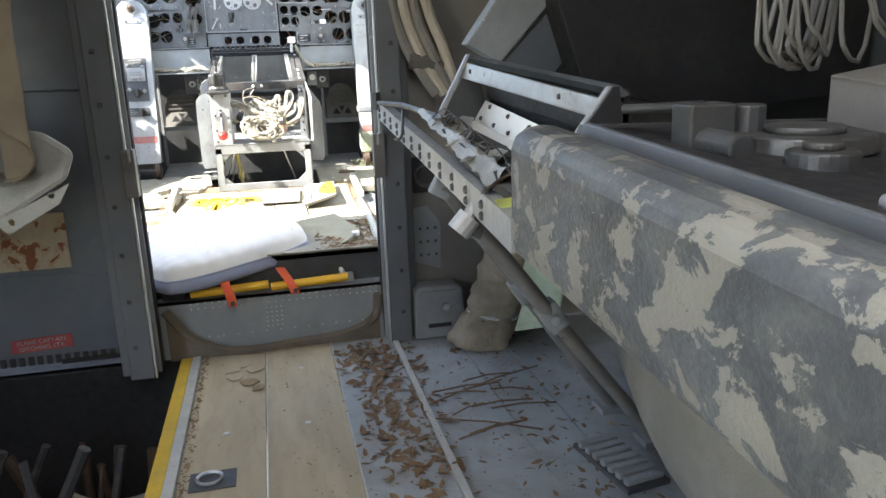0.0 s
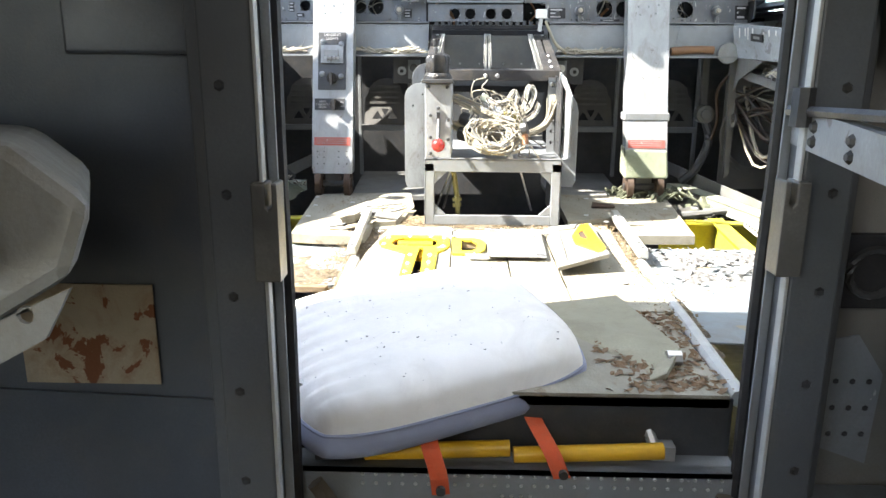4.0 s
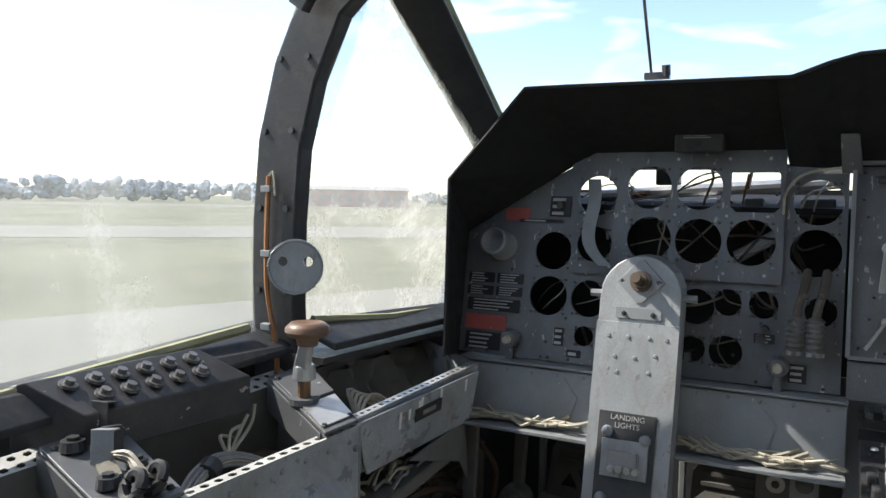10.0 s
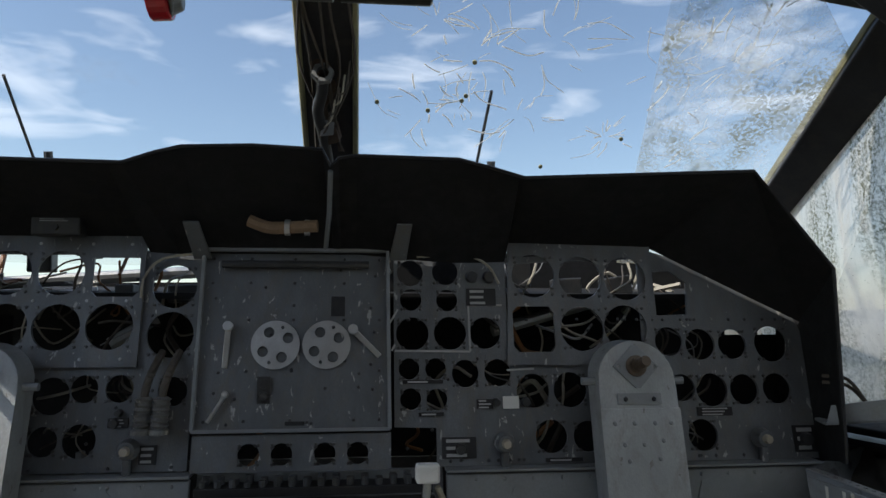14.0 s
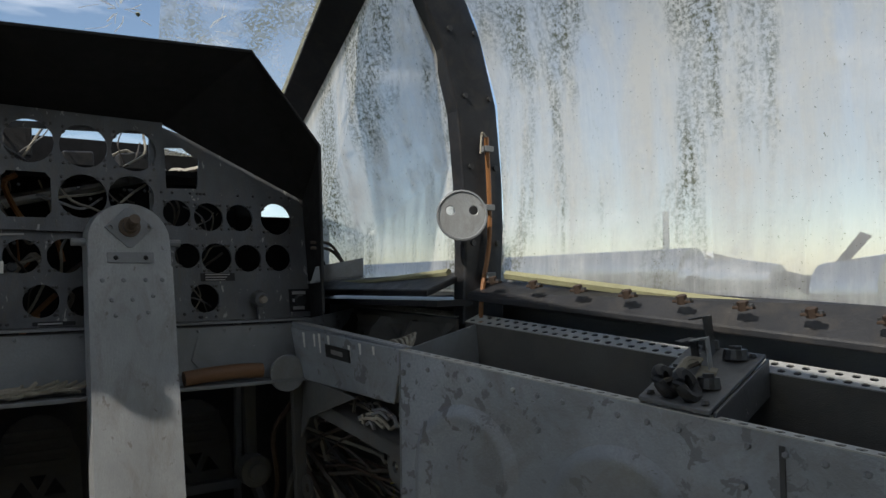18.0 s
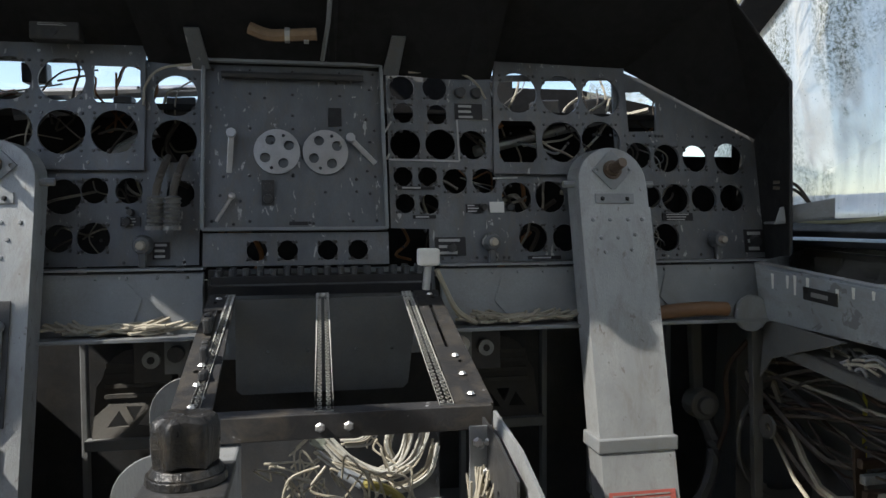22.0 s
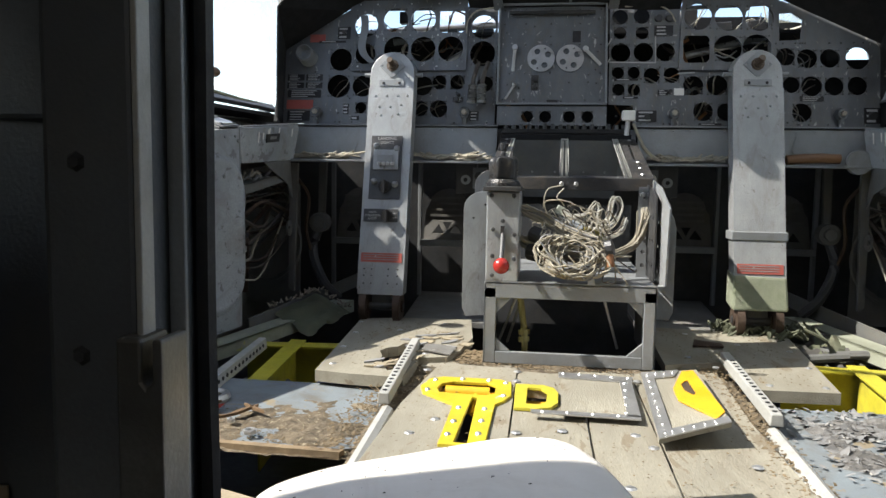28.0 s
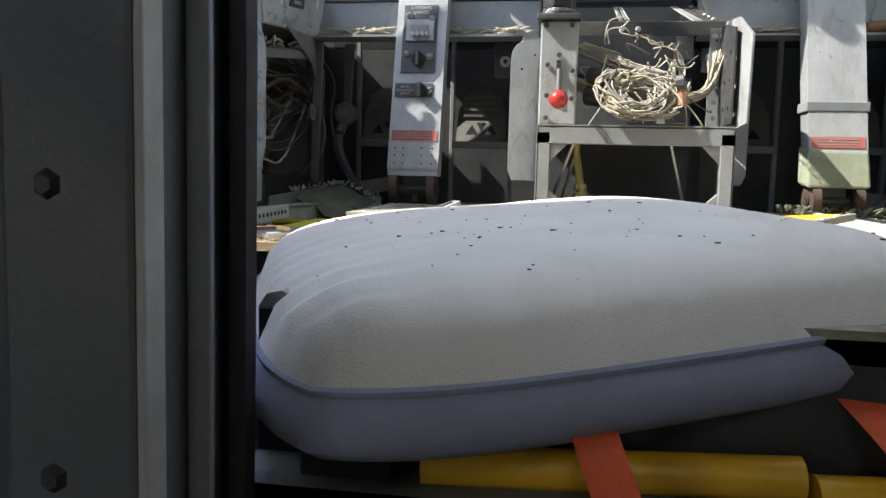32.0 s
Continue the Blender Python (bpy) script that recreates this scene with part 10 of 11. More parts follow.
box2(bm, (0.362, YB - 0.012, 0.115), (0.455, YB, 0.205))
part("plate", bm, BLACK, dh, bevel=0.003)
bm = B()
tube(bm, [(0.4 + 0.028 * math.cos(q), YB - 0.014, 0.16 + 0.028 * math.sin(q)) for q in [2 * math.pi * k / 16 for k in range(17)]], 0.005, 6)
part("ring", bm, DARKMETAL, dh)
pp2 = thing("stamped_plate", "riveted grey stamped plate on the starboard bulkhead", "plate", (0.39, YB, 0.0))
bm = B()
slab(bm, [(0.345, YB - 0.002, -0.06), (0.43, YB - 0.002, -0.09), (0.435, YB - 0.002, 0.03), (0.4, YB - 0.002, 0.08), (0.35, YB - 0.002, 0.07)], (0, -0.003, 0))
part("plate", bm, GREY, pp2)
rivets("rivet", pp2, [(0.36 + 0.02 * (k % 4), YB - 0.005, -0.05 + 0.035 * (k // 4)) for k in range(12)], DARKMETAL, 0.004, Vector((0, -1, 0)))
lb = thing("bulkhead_lining", "torn tan lining sheet on the starboard bulkhead", "lining", (0.6, YB, 0.0))
bm = B()
bmesh.ops.create_grid(bm, x_segments=14, y_segments=10, size=0.5)
for v in bm.verts:
    x, y = v.co.x, v.co.y
    v.co = Vector((0.72 + x * 0.58, YB - 0.012 - 0.006 * math.sin(17 * x + 5 * y) - 0.004 * math.sin(31 * y), 0.17 + y * 0.36 - 0.04 * math.sin(4 * x)))
part("sheet", bm, bpy.data.materials["bulkhead_tan"], lb, smooth=True)
# hoses and cables beside the door
hz = thing("bulkhead_hoses", "bundle of grey-brown cloth hoses beside the doorway", "hoses", (0.4, -1.1, 0.5))
for k, (x0, x1) in enumerate(((0.32, 0.42), (0.345, 0.44), (0.37, 0.46), (0.4, 0.475))):
    bm = B()
    tube(bm, smooth_path([(x0 - 0.05, -1.09, 0.95), (x0, -1.08, 0.6), (x0 + 0.035, -1.085 - 0.01 * k, 0.47), (x1, -1.1, 0.36)], 5), 0.013, 8)
    part("hose", bm, CANVAS if k % 2 else surface("hose_grey", (0.24, 0.22, 0.2), 0.85, 0, None, 0, 0.2, 10, 40, 0.3), hz, smooth=True)
bm = B()
cyl(bm, (0.36, -1.09, 0.44), (0.44, -1.1, 0.43), 0.02, 8)
part("tie", bm, CANVASD, hz)
# starboard side wall lining and black cabinet above
cbn = thing("black_cabinet", "black painted equipment cabinet with scuffs above the tray", "cabinet", (0.95, -1.6, 0.33))
bm = B()
slab(bm, [(0.6, -1.42, 0.54), (0.655, -1.42, 0.38), (0.9, -1.42, 0.315), (1.33, -1.42, 0.34), (1.33, -1.42, 0.95), (0.52, -1.42, 0.95)], (0, 0.25, 0))
part("body", bm, BLACK, cbn, bevel=0.003)
bm = B()
slab(bm, [(0.43, -1.3, 0.47), (0.5, -1.3, 0.43), (0.64, -1.3, 0.58), (0.57, -1.3, 0.66)], (0, -0.05, 0.0))
part("side_channel", bm, GREY, cbn, "grey diagonal channel", bevel=0.003)
bm = B()
slab(bm, [(0.5, -1.32, 0.42), (0.6, -1.32, 0.38), (0.72, -1.32, 0.52), (0.64, -1.32, 0.56)], (0, -0.02, 0))
part("grey_panel", bm, BULK, cbn)
# chipped equipment box in the foreground
cb = thing("equipment_box", "chipped dark grey painted equipment box with a hollow top", "equipment box", (0.5, -2.5, 0.25))


def chip(u, v, w):
    """u from the forward end aft, v inboard to outboard, w up."""
    return Vector((0.235 + v, -2.21 - u, 0.0)) + Vector((0, 0, w - 0.05 * u))


bm = B()
prof = [(0.004, 0.27), (0.0, 0.29), (0.0, 0.368), (0.004, 0.379), (0.014, 0.386), (0.03, 0.388), (0.045, 0.386), (0.05, 0.375), (0.6, 0.36), (0.6, 0.3), (0.06, 0.275)]
slab(bm, [chip(0, v, w) for v, w in prof], chip(0.75, 0, 0.3) - chip(0, 0, 0.3))
part("shell", bm, CHIPPED, cb, bevel=0.004)
bm = B()
slab(bm, [chip(0.015, v, w) for v, w in ((0.06, 0.376), (0.064, 0.39), (0.07, 0.39), (0.076, 0.376))], chip(0.74, 0, 0.3) - chip(0, 0, 0.3))
part("inner_lip", bm, BULK, cb, bevel=0.002)
bm = B()
slab(bm, [chip(-0.01, v, w) for v, w in ((0.08, 0.382), (0.5, 0.37), (0.5, 0.3), (0.05, 0.3))], (0, 0.02, 0))
part("front_wall", bm, DARKMETAL, cb)
bm = B()
slab(bm, [chip(0, 0.085, 0.377), chip(0.74, 0.085, 0.377), chip(0.74, 0.6, 0.364), chip(0, 0.6, 0.364)], (0, 0, 0.004))
part("tray_floor", bm, BLACK, cb)
for u, v, r in ((0.13, 0.2, 0.055), (0.3, 0.21, 0.05), (0.2, 0.16, 0.025)):
    bm = B()
    p = chip(u, v, 0.376)
    cyl(bm, p, p + Vector((0, 0, 0.014)), r, 24, r * 0.96)
    cyl(bm, p + Vector((0, 0, 0.014)), p + Vector((0, 0, 0.02)), r * 0.55, 18)
    part("round_cap", bm, DARKMETAL, cb, bevel=0.002)
bm = B()
p = chip(0.33, 0.14, 0.378)
cyl(bm, p, p + Vector((0, 0, 0.008)), 0.04, 20)
cyl(bm, p, p + Vector((0, 0, 0.034)), 0.027, 6, 0.022)
part("hex_knob", bm, surface("grey_plastic", (0.25, 0.26, 0.28), 0.4, 0, None, 0, 0.1, 10, 30, 0.05), cb, "grey six-sided knob", bevel=0.003)
bm = B()
box(bm, chip(0.1, 0.13, 0.395), (0.04, 0.03, 0.035))
cyl(bm, chip(0.12, 0.12, 0.385), chip(0.16, 0.125, 0.385), 0.012, 10)
tube(bm, smooth_path([chip(0.02, 0.1, 0.4), chip(0.06, 0.12, 0.405), chip(0.1, 0.13, 0.41)], 4), 0.005, 6)
cyl(bm, chip(0.1, 0.17, 0.385), chip(0.1, 0.17, 0.41), 0.014, 12)
part("hinge_clip", bm, DARKMETAL, cb, bevel=0.002)
bm = B()
slab(bm, [chip(0.0, 0.33, 0.37), chip(0.74, 0.28, 0.37), chip(0.74, 0.28, 0.4), chip(0.0, 0.33, 0.42)], (0.008, 0, 0))
slab(bm, [chip(0.0, 0.33, 0.42), chip(0.74, 0.28, 0.4), chip(0.74, 0.7, 0.42), chip(-0.1, 0.7, 0.45)], (0, 0, -0.006))
part("raised_lid", bm, surface("lid_grey", (0.16, 0.15, 0.14), 0.6, 0.05, (0.25, 0.24, 0.22), 0.02, 0.15, 6, 20, 0.1), cb, bevel=0.002)
for y in (-2.3, -2.75):
    bm = B()
    slab(bm, [(0.55, y, 0.22), (0.58, y, 0.22), (0.6, y, CZ), (0.57, y, CZ)], (0, -0.03, 0))
    part("leg", bm, GREY, cb, bevel=0.002)
bl2 = thing("rolled_canvas", "slumped olive canvas roll under the equipment box", "canvas", (0.6, -2.2, 0.0))
bm = B()
bmesh.ops.create_uvsphere(bm, u_segments=22, v_segments=14, radius=1.0, matrix=Matrix.Translation((0.72, -2.2, -0.06)) @ Matrix.Diagonal((0.2, 0.62, 0.2, 1)))
for v in bm.verts:
    v.co += Vector((0.015, 0.01, 0.015)) * noise.noise(v.co * 7)
    v.co.z = max(v.co.z, CZ + 0.001)
part("roll", bm, surface("olive_canvas", (0.2, 0.19, 0.16), 0.95, 0, None, 0, 0.2, 6, 30, 0.4, dirty=0.4), bl2, smooth=True)
vt = thing("floor_pedal_plate", "ribbed grey foot plate on the cabin floor", "foot plate", (0.58, -1.78, CZ))
for k in range(7):
    bm = B()
    box(bm, (0.592 + 0.004 * k - 0.03, -1.715 - 0.022 * k, CZ + 0.014), (0.075, 0.014, 0.012), Matrix.Rotation(0.15, 3, "Z"))
    part("rib", bm, GREY, vt, bevel=0.003)
bm = B()
box(bm, (0.575, -1.78, CZ + 0.005), (0.085, 0.17, 0.008), Matrix.Rotation(0.15, 3, "Z"))
part("base", bm, DARKMETAL, vt)
wc = thing("wall_cables", "loose looping grey cables high on the starboard side", "cables", (1.0, -1.7, 0.6))
random.seed(71)
for k in range(12):
    bm = B()
    x = random.uniform(0.8, 1.0)
    tube(bm, smooth_path([(x, -1.75, 1.31), (x - 0.03, -1.8, 0.6), (x + random.uniform(-0.05, 0.03), -1.8, 0.42 + random.uniform(0, 0.05)), (x + 0.08, -1.75, 0.52), (x + 0.12, -1.7, 1.31)], 4), 0.004, 6)
    part("cable", bm, surface("cable_grey", (0.2, 0.195, 0.18), 0.6, 0, None, 0, 0.15, 12, 40, 0.1) if k == 0 else bpy.data.materials["cable_grey"], wc)
# port side: folded seat pad, canvas cover, white cabinet
sp = thing("folded_seat", "folded pale canvas seat with eyelets under a tan cover", "folded seat", (-0.45, -1.4, 0.2))
bm = B()
slab(bm, [(-0.31, -1.42, 0.305), (-0.33, -1.42, 0.255), (-0.44, -1.42, 0.19), (-0.75, -1.42, 0.15), (-0.75, -1.42, 0.36), (-0.36, -1.42, 0.345)], (-0.11, 0.22, -0.01))
part("pad", bm, surface("pale_vinyl", (0.29, 0.285, 0.26), 0.5, 0, (0.3, 0.28, 0.24), 0.0, 0.14, 8, 20, 0.3, dirty=0.4), sp, "pale grey vinyl pad", bevel=0.012)
part("eyelet_flap", plate([(-0.33, 0.25), (-0.35, 0.215), (-0.44, 0.165), (-0.46, 0.19)], [ring_pts(-0.362, 0.231, 0.006, 10), ring_pts(-0.432, 0.188, 0.006, 10)], lambda u, v, w: (u, -1.425 + w, v), 0.004), bpy.data.materials["pale_vinyl"], sp)
TAN = surface("tan_canvas", (0.17, 0.135, 0.092), 0.92, 0, None, 0, 0.25, 7, 25, 0.5, dirty=0.4, fine=600)
LIPC = smooth_path([(-0.62, -1.47, 0.375), (-0.53, -1.475, 0.392), (-0.454, -1.475, 0.388), (-0.429, -1.475, 0.38), (-0.404, -1.475, 0.348), (-0.376, -1.475, 0.326), (-0.365, -1.475, 0.305), (-0.373, -1.47, 0.287), (-0.392, -1.465, 0.271), (-0.42, -1.46, 0.265)], 6)
NU, NV = len(LIPC), 30
bm = B()
g = []
for i, p in enumerate(LIPC):
    u = i / (NU - 1)
    topx = -0.72 + 0.37 * min(1.0, u / 0.66) - 0.03 * max(0, u - 0.66)
    col_ = []
    for j in range(NV + 1):
        v = j / NV
        e = v ** 0.75
        x = p.x + (topx - p.x) * v
        z = p.z + (0.74 - p.z) * e
        q = Vector((x * 9, z * 7, 0.3))
        y = -1.475 + (p.y + 1.475) * (1 - v) - 0.028 * noise.noise(q) * min(1, 3 * v) - 0.014 * math.sin(32 * (x + 0.8 * z)) * min(1, 4 * v) - 0.012 * math.sin(math.pi * min(1, v * 3))
        y += 0.11 * max(0.0, u - 0.66) * min(1, 2 * v + 0.2)
        col_.append(bm.verts.new((x, y, z)))
    g.append(col_)
for i in range(NU - 1):
    for j in range(NV):
        bm.faces.new((g[i][j], g[i + 1][j], g[i + 1][j + 1], g[i][j + 1]))
part("canvas_cover", bm, TAN, sp, "draped tan canvas cover", smooth=True)
bm = B()
tube(bm, LIPC, 0.0035, 6)
part("hem", bm, TAN, sp, smooth=True)
# inner fold hanging inside the mouth of the cover, with its stitched hem
bm = B()
g = []
for i in range(31):
    u = i / 30
    x = -0.66 + 0.252 * u
    col_ = []
    for j in range(15):
        v = j / 14
        z = 0.266 + (0.062 + 0.02 * math.sin(5.5 * u + 0.6)) * v
        y = -1.458 + 0.012 * v * v - 0.012 * math.sin(3 * u + 4 * v) - 0.01 * noise.noise(Vector((x * 20, z * 20, 2))) + 0.06 * max(0, u - 0.86) / 0.14
        col_.append(bm.verts.new((x + 0.006 * math.sin(5 * v) * u, y, z)))
    g.append(col_)
for i in range(30):
    for j in range(14):
        bm.faces.new((g[i][j], g[i + 1][j], g[i + 1][j + 1], g[i][j + 1]))
hem_line = [c[0].co.copy() for c in g]
part("inner_fold", bm, TAN, sp, "inner fold of the canvas", smooth=True)
for dz in (0.0, 0.011):
    bm = B()
    tube(bm, [p + Vector((0, -0.001, dz)) for p in hem_line], 0.0035 if dz == 0 else 0.0016, 6)
    part("hem", bm, TAN, sp)
# inside of the cover, given dark canvas to stand in for its deep shade
bm = B()
slab(bm, [(-0.66, -1.436, 0.266), (-0.385, -1.436, 0.272), (-0.375, -1.436, 0.29), (-0.38, -1.436, 0.325), (-0.43, -1.436, 0.375), (-0.66, -1.436, 0.39)], (0, 0.004, 0))
slab(bm, [(-0.66, -1.465, 0.262), (-0.41, -1.465, 0.262), (-0.4, -1.44, 0.27), (-0.66, -1.44, 0.262)], (0, 0, 0.003))
part("lining", bm, CANVASD, sp, "inside of the cover, coloured dark for the shade in it")
wcab = thing("white_cabinet", "dirty white cabinet with black instruction panels", "cabinet", (-0.6, -1.6, -0.1))
CA, CBm = Vector((-0.504, -1.42, 0.0)), Vector((-0.377, -2.2, 0.0))


def wcb(u, f, d=0.0):
    """On the cabinet's face: u aft along it, f from its upper to its lower edge."""
    return CA.lerp(CBm, u) + Vector((d, 0, 0.155 - f * (0.072 + 0.145 * u)))


bm = B()
slab(bm, [wcb(0, 0), wcb(1, 0), wcb(1, 1), wcb(0, 1)], (-0.025, 0, 0))
part("body", bm, surface("dirty_white", (0.38, 0.37, 0.33), 0.55, 0, (0.3, 0.27, 0.2), -0.01, 0.12, 5, 18, 0.1, dirty=0.5), wcab, bevel=0.004)
for z0, z1 in ((0.46, 0.14), (0.9, 0.56)):
    bm = B()
    slab(bm, [wcb(0.02, z1, 0.002), wcb(0.9, z1, 0.002), wcb(0.9, z0, 0.002), wcb(0.02, z0, 0.002)], (0.002, 0, 0))
    o = part("instruction_panel", bm, BLACK, wcab, "black panel with fine white writing")
    bm = B()
    for k in range(12):
        z = z1 + 0.03 + (z0 - z1 - 0.05) * k / 12
        for q in range(6):
            ua = 0.05 + 0.06 * q + 0.01 * ((k * 7 + q * 3) % 4)
            ub = ua + 0.02 + 0.008 * ((k * 5 + q) % 4)
            slab(bm, [wcb(ua, z, 0.0045), wcb(ub, z, 0.0045), wcb(ub, z + 0.008, 0.0045), wcb(ua, z + 0.008, 0.0045)], (0.0005, 0, 0))
    tagged(part("lettering", bm, surface("dull_writing", (0.2, 0.2, 0.19), 0.7, 0, None, 0, 0.1, 20, 60, 0.02), o), kind="stuff")
# leaves and dirt on the cabin floor
scatter("dry_leaves", "dry brown leaves on the cabin floor along the metal strip", LEAF, 620, lambda: (random.triangular(0.13, 0.34, 0.22), random.triangular(-2.1, -1.05, -1.12)), 0.0085, CZ + 0.002, 12, 0.2, True)
scatter("dry_leaves", "dry leaves and twigs on the starboard floor", LEAF, 240, strip(0.33, 0.72, -2.1, -1.1), 0.0065, CZ + 0.001, 13, 0.2, True)
scatter("floor_debris", "gritty dirt along the port metal strip", DIRT, 500, strip(-0.188, -0.165, -2.2, -1.05), 0.0035, CZ, 15)
scatter("floor_debris", "grit scattered over the cabin floor", DIRT, 700, strip(-0.15, 0.7, -2.2, -1.05), 0.0026, CZ + 0.001, 16)
bm = B()
random.seed(18)
for k in range(12):
    p = Vector((random.uniform(0.35, 0.55), random.uniform(-1.7, -1.3), CZ + 0.006))
    a = random.uniform(-0.5, 0.5)
    d_ = Vector((math.cos(a), math.sin(a), 0)) * random.uniform(0.03, 0.11)
    tube(bm, [p - d_, p + Vector((0, 0.004, 0.003)), p + d_], 0.0018, 4)
solo("twigs", bm, LEAF, "thin dry twigs on the cabin floor", "twigs", "stuff")

# ---- outside ----
GZ = -3.0
bm = B()
box2(bm, (-2500, -2500, GZ - 0.1), (2500, 2500, GZ))
solo("ground", bm, GRASS, "dry yellow-green airfield grass", "ground", "structure")
bm = B()
slab(bm, [(-24, -60, GZ + 0.01), (40, -60, GZ + 0.01), (40, 60, GZ + 0.01), (-14, 30, GZ + 0.01), (-24, 6, GZ + 0.01)], (0, 0, 0.01))
solo("apron", bm, TARMAC, "pale concrete apron under the aircraft", "apron", "structure")


def far(az, dist, z=GZ):
    """A place outside at an angle to port of straight ahead."""
    return Vector((-math.sin(radians(az)) * dist, math.cos(radians(az)) * dist, z))


n40 = far(45, 1, 0)
t40 = Vector((n40.y, -n40.x, 0))
for d0, d1 in ((68, 92), (260, 300)):
    bm = B()
    slab(bm, [n40 * d0 - t40 * 700 + Vector((0, 0, GZ + 0.02)), n40 * d0 + t40 * 700 + Vector((0, 0, GZ + 0.02)), n40 * d1 + t40 * 700 + Vector((0, 0, GZ + 0.02)), n40 * d1 - t40 * 700 + Vector((0, 0, GZ + 0.02))], (0, 0, 0.02))
    solo("runway", bm, TARMAC, "pale concrete runway across the grass", "runway", "structure")
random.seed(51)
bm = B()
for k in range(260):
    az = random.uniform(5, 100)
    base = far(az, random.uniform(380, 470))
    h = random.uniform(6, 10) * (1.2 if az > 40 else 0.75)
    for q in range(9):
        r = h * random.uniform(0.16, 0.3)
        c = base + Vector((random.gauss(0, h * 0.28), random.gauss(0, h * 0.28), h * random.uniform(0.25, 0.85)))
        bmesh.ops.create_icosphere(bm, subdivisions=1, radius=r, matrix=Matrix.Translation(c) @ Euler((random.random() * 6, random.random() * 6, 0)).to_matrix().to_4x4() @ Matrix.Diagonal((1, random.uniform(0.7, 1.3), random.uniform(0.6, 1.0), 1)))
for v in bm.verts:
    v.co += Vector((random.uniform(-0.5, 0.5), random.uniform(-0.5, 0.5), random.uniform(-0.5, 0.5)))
solo("far_woods", bm, HAZETREE, "line of trees beyond the airfield, haze put into their colour", "trees", "stuff")


def hangar(az, dist, w, h, dep, mat, label):
    hb_ = thing("far_building", label, "building", far(az, dist), group="far buildings")
    m = Matrix.Rotation(radians(az), 3, "Z")
    b = far(az, dist)
    bm = B()
    box(bm, b + Vector((0, 0, h / 2)), (w, dep, h), m)
    part("wall", bm, mat, hb_)
    bm = B()
    slab(bm, [b + m @ Vector(v) for v in ((-w / 2 - 0.5, -dep / 2 - 0.5, h), (w / 2 + 0.5, -dep / 2 - 0.5, h), (w / 2 + 0.5, 0, h * 1.25), (-w / 2 - 0.5, 0, h * 1.25))], (0, 0, 0.3))
    slab(bm, [b + m @ Vector(v) for v in ((-w / 2 - 0.5, dep / 2 + 0.5, h), (w / 2 + 0.5, dep / 2 + 0.5, h), (w / 2 + 0.5, 0, h * 1.25), (-w / 2 - 0.5, 0, h * 1.25))], (0, 0, 0.3))
    part("roof", bm, ROOFGREY, hb_)
    for k in range(int(w / 5)):
        bm = B()
        box(bm, b + m @ Vector((-w / 2 + 2.5 + 5 * k, -dep / 2 - 0.05, h * 0.5)), (2.4, 0.2, h * 0.35), m)
        part("window", bm, ROOFGREY, hb_)


hangar(34, 300, 46, 6.5, 14, BRICKRED, "long low red brick building beyond the runway")
# starboard engine pod and propeller
pod = thing("engine_pod", "bare metal engine pod on the starboard side", "engine pod", (8.5, 8, 0.5))
bm = B()
cyl(bm, (8.5, 5.6, 0.62), (8.5, 16, 0.62), 0.33, 32)
part("barrel", bm, PLANEGREY, pod, smooth=True)
for y in (6.2, 8.9, 9.9):
    bm = B()
    cyl(bm, (8.5, y, 0.55), (8.5, y + 0.08, 0.55), 0.337, 32)
    part("band", bm, DARKMETAL, pod)
bm = B()
cyl(bm, (8.5, 5.6, 0.55), (8.5, 4.4, 0.5), 0.33, 32, 0.2)
part("tail_cone", bm, PLANEGREY, pod, smooth=True)
bm = B()
cyl(bm, (8.28, 5.35, 0.5), (8.1, 5.35, 0.48), 0.09, 16, 0.1)
part("port_hole", bm, DARKMETAL, pod)
bm = B()
slab(bm, [(8.3, 5.6, 0.4), (8.3, 16, 0.4), (8.5, 16, 0.05), (8.5, 5.6, 0.05)], (0.3, 0, 0))
part("pylon", bm, DARKMETAL, pod)
prp = thing("propeller", "black propeller blades with pale tips", "propeller", (9.3, 4.2, 0.4))
bm = B()
slab(bm, [(8.35, 5.35, 0.9), (8.35, 5.3, 0.8), (8.7, 4.0, 0.28), (8.7, 3.95, 0.5)], (0.05, 0.02, 0))
part("blade", bm, BLACK, prp)
bm = B()
slab(bm, [(8.345, 5.36, 0.905), (8.345, 5.31, 0.795), (8.38, 5.2, 0.755), (8.38, 5.22, 0.87)], (0.06, 0.02, 0))
part("blade_tip", bm, WHITE, prp)
bm = B()
slab(bm, [(8.7, 4.0, 0.5), (8.75, 3.9, 0.5), (8.9, 3.5, 1.0), (8.85, 3.6, 1.05)], (0.05, 0.02, 0))
part("blade", bm, BLACK, prp)
bm = B()
cyl(bm, (8.8, 4.0, 0.35), (8.8, 3.2, 0.35), 0.35, 24, 0.45)
part("spinner", bm, PLANEGREY, prp, smooth=True)
mast = thing("antenna_mast", "thin pale mast beyond the starboard window", "mast", (12, 9, GZ))
bm = B()
cyl(bm, (13, 9.75, GZ), (13, 9.75, 1.95), 0.07, 10)
part("mast", bm, PLANEGREY, mast)
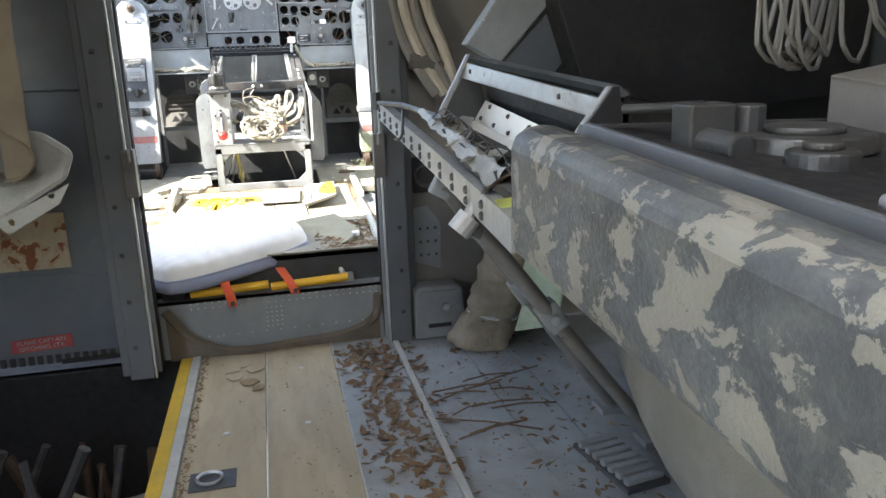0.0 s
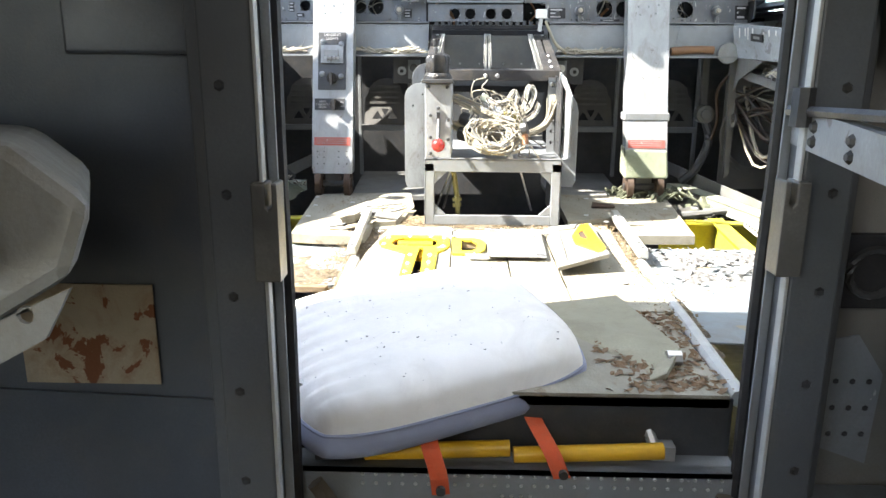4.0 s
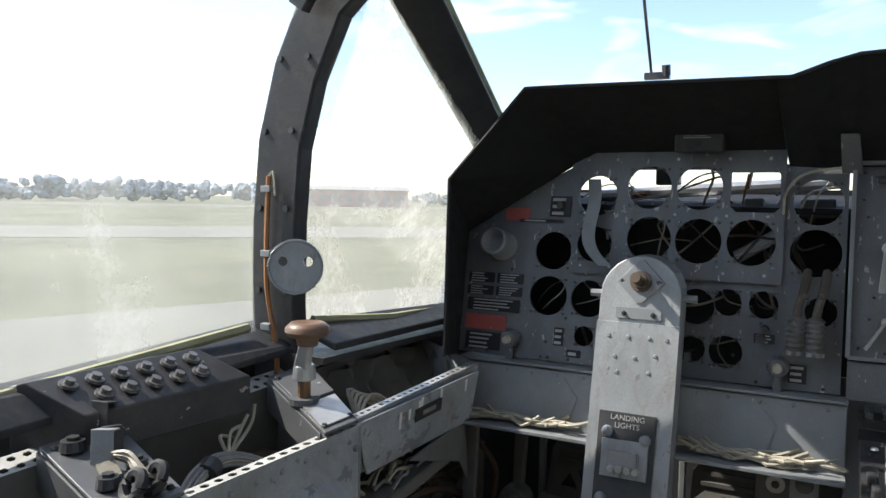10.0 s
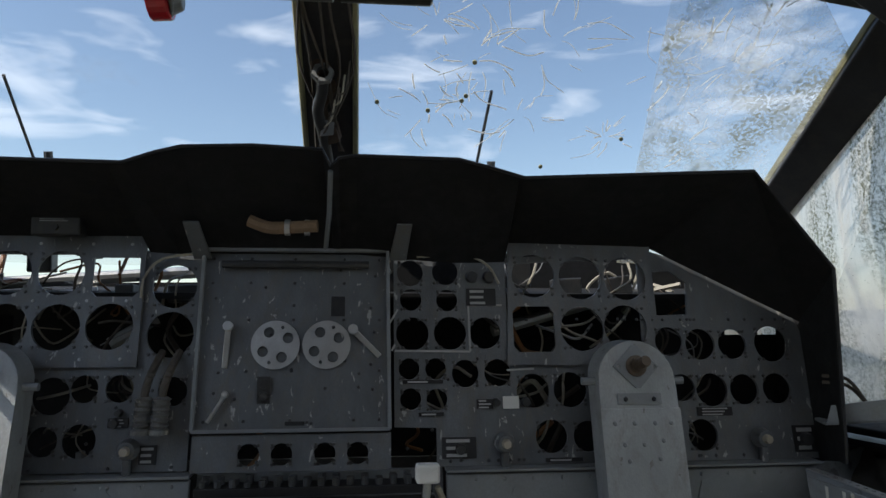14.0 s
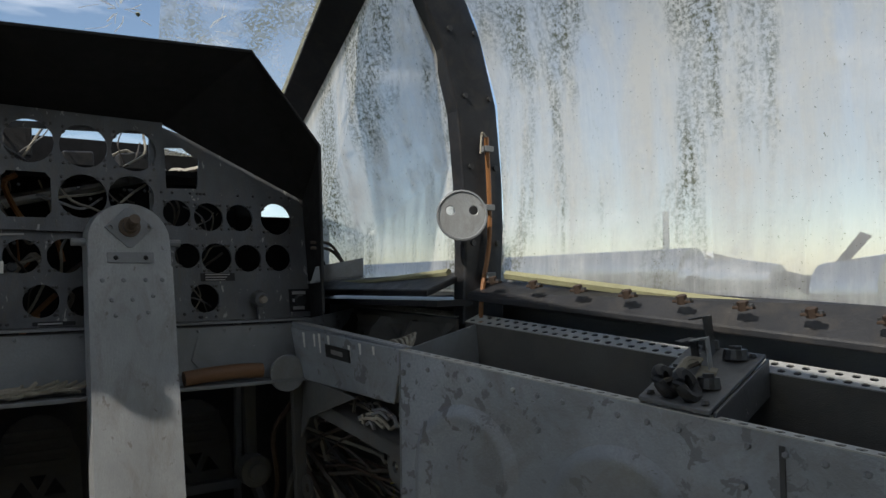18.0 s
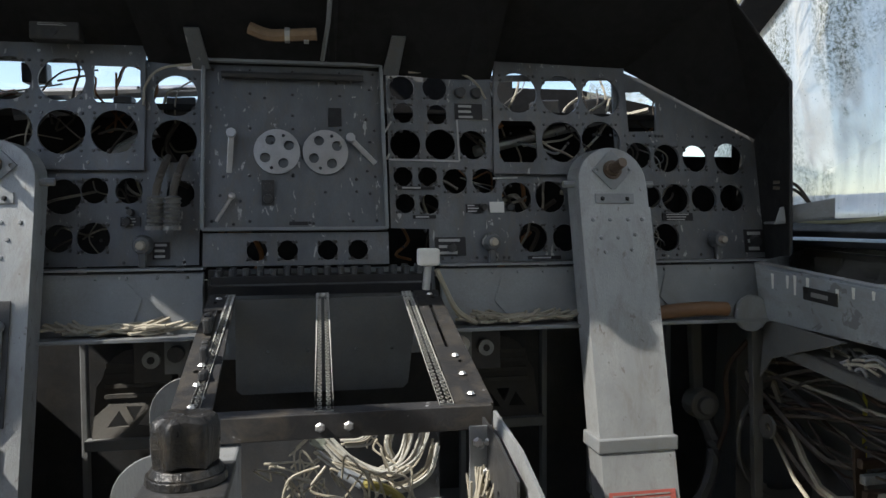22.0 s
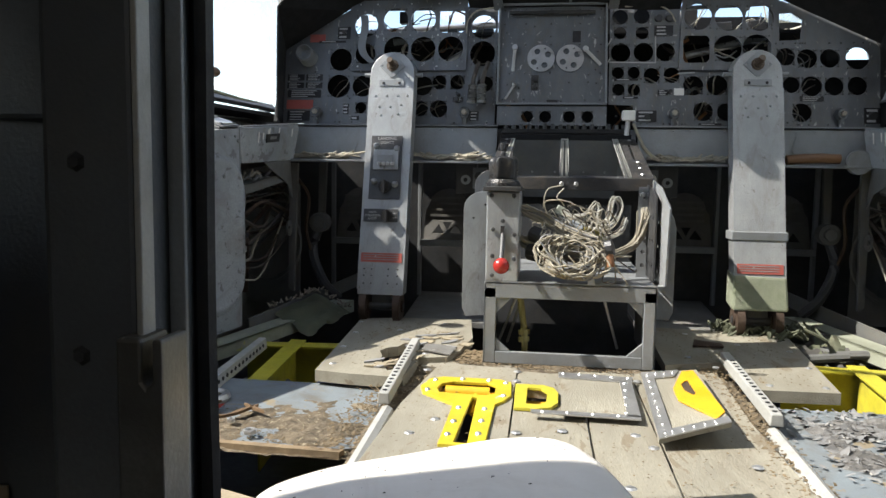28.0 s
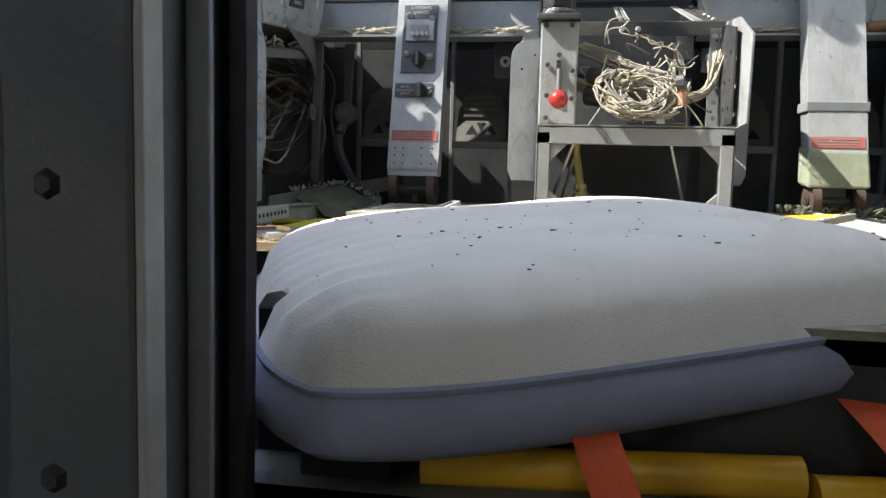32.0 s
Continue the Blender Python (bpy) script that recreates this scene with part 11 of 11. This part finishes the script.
# windscreen wipers
for x0, x1 in ((-0.527, -0.513), (0.273, 0.277)):
    wp = thing("windscreen_wiper", "thin black wiper arm outside the windscreen", "wiper", (x0, 0.77, 1.02), group="wipers")
    bm = B()
    tube(bm, [(x0, 0.77, 1.03), (x1, 0.615, 1.13)], 0.0028, 6)
    part("arm", bm, BLACK, wp)
    bm = B()
    box(bm, (x0 + 0.012, 0.765, 1.022), (0.045, 0.012, 0.012))
    cyl(bm, (x0 + 0.028, 0.765, 1.022), (x0 + 0.028, 0.76, 1.04), 0.008, 8)
    part("pivot", bm, DARKMETAL, wp)
# cracks in the starboard windscreen
ck = thing("glass_cracks", "fine star cracks in the starboard windscreen", "cracks", (0.45, 0.55, 1.13))
random.seed(33)


def wsp(x, y):
    return Vector((x, y, 1.3 - 0.62 * (y - 0.29) - 0.006))


bm = B()
for cx, cy, big in ((0.167, 0.614, 1), (0.234, 0.526, 1), (0.222, 0.594, 0.6), (0.322, 0.619, 1), (0.167, 0.459, 0.8), (0.361, 0.486, 1.2), (0.56, 0.519, 1), (0.66, 0.518, 1.2), (0.65, 0.666, 0.8), (0.68, 0.455, 0.8), (0.49, 0.656, 0.7)):
    for k in range(random.randint(13, 20)):
        a = random.uniform(0, 6.28)
        r0 = random.uniform(0.004, 0.06) * big
        r1 = r0 + random.uniform(0.015, 0.06) * big
        b_ = random.uniform(-1.2, 1.2)
        pts = [wsp(cx + r * math.cos(a + b_ * r * 12), cy + r * 0.9 * math.sin(a + b_ * r * 12)) for r in (r0, r0 * 0.6 + r1 * 0.4, r1)]
        tube(bm, smooth_path(pts, 4), random.choice((0.0006, 0.0009, 0.0014)), 4)
tagged(part("crack", bm, CRACK, ck), kind="stuff")
for cx, cy in ((0.167, 0.614), (0.234, 0.526), (0.222, 0.594), (0.228, 0.585), (0.081, 0.601), (0.387, 0.724), (0.52, 0.66)):
    bm = B()
    cyl(bm, wsp(cx, cy), wsp(cx, cy) + Vector((0, -0.002, -0.002)), 0.004, 7)
    part("chip", bm, SEALANT, ck, "small yellowish chip in the glass")
# black deck added behind the panel, under the windscreen, to darken the cut-outs
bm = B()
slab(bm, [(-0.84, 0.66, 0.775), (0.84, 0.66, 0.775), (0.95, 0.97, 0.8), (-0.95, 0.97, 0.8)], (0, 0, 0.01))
solo("avionics_deck", bm, HOODSHADE, "added matt black deck that darkens the panel cut-outs", "deck", "structure")
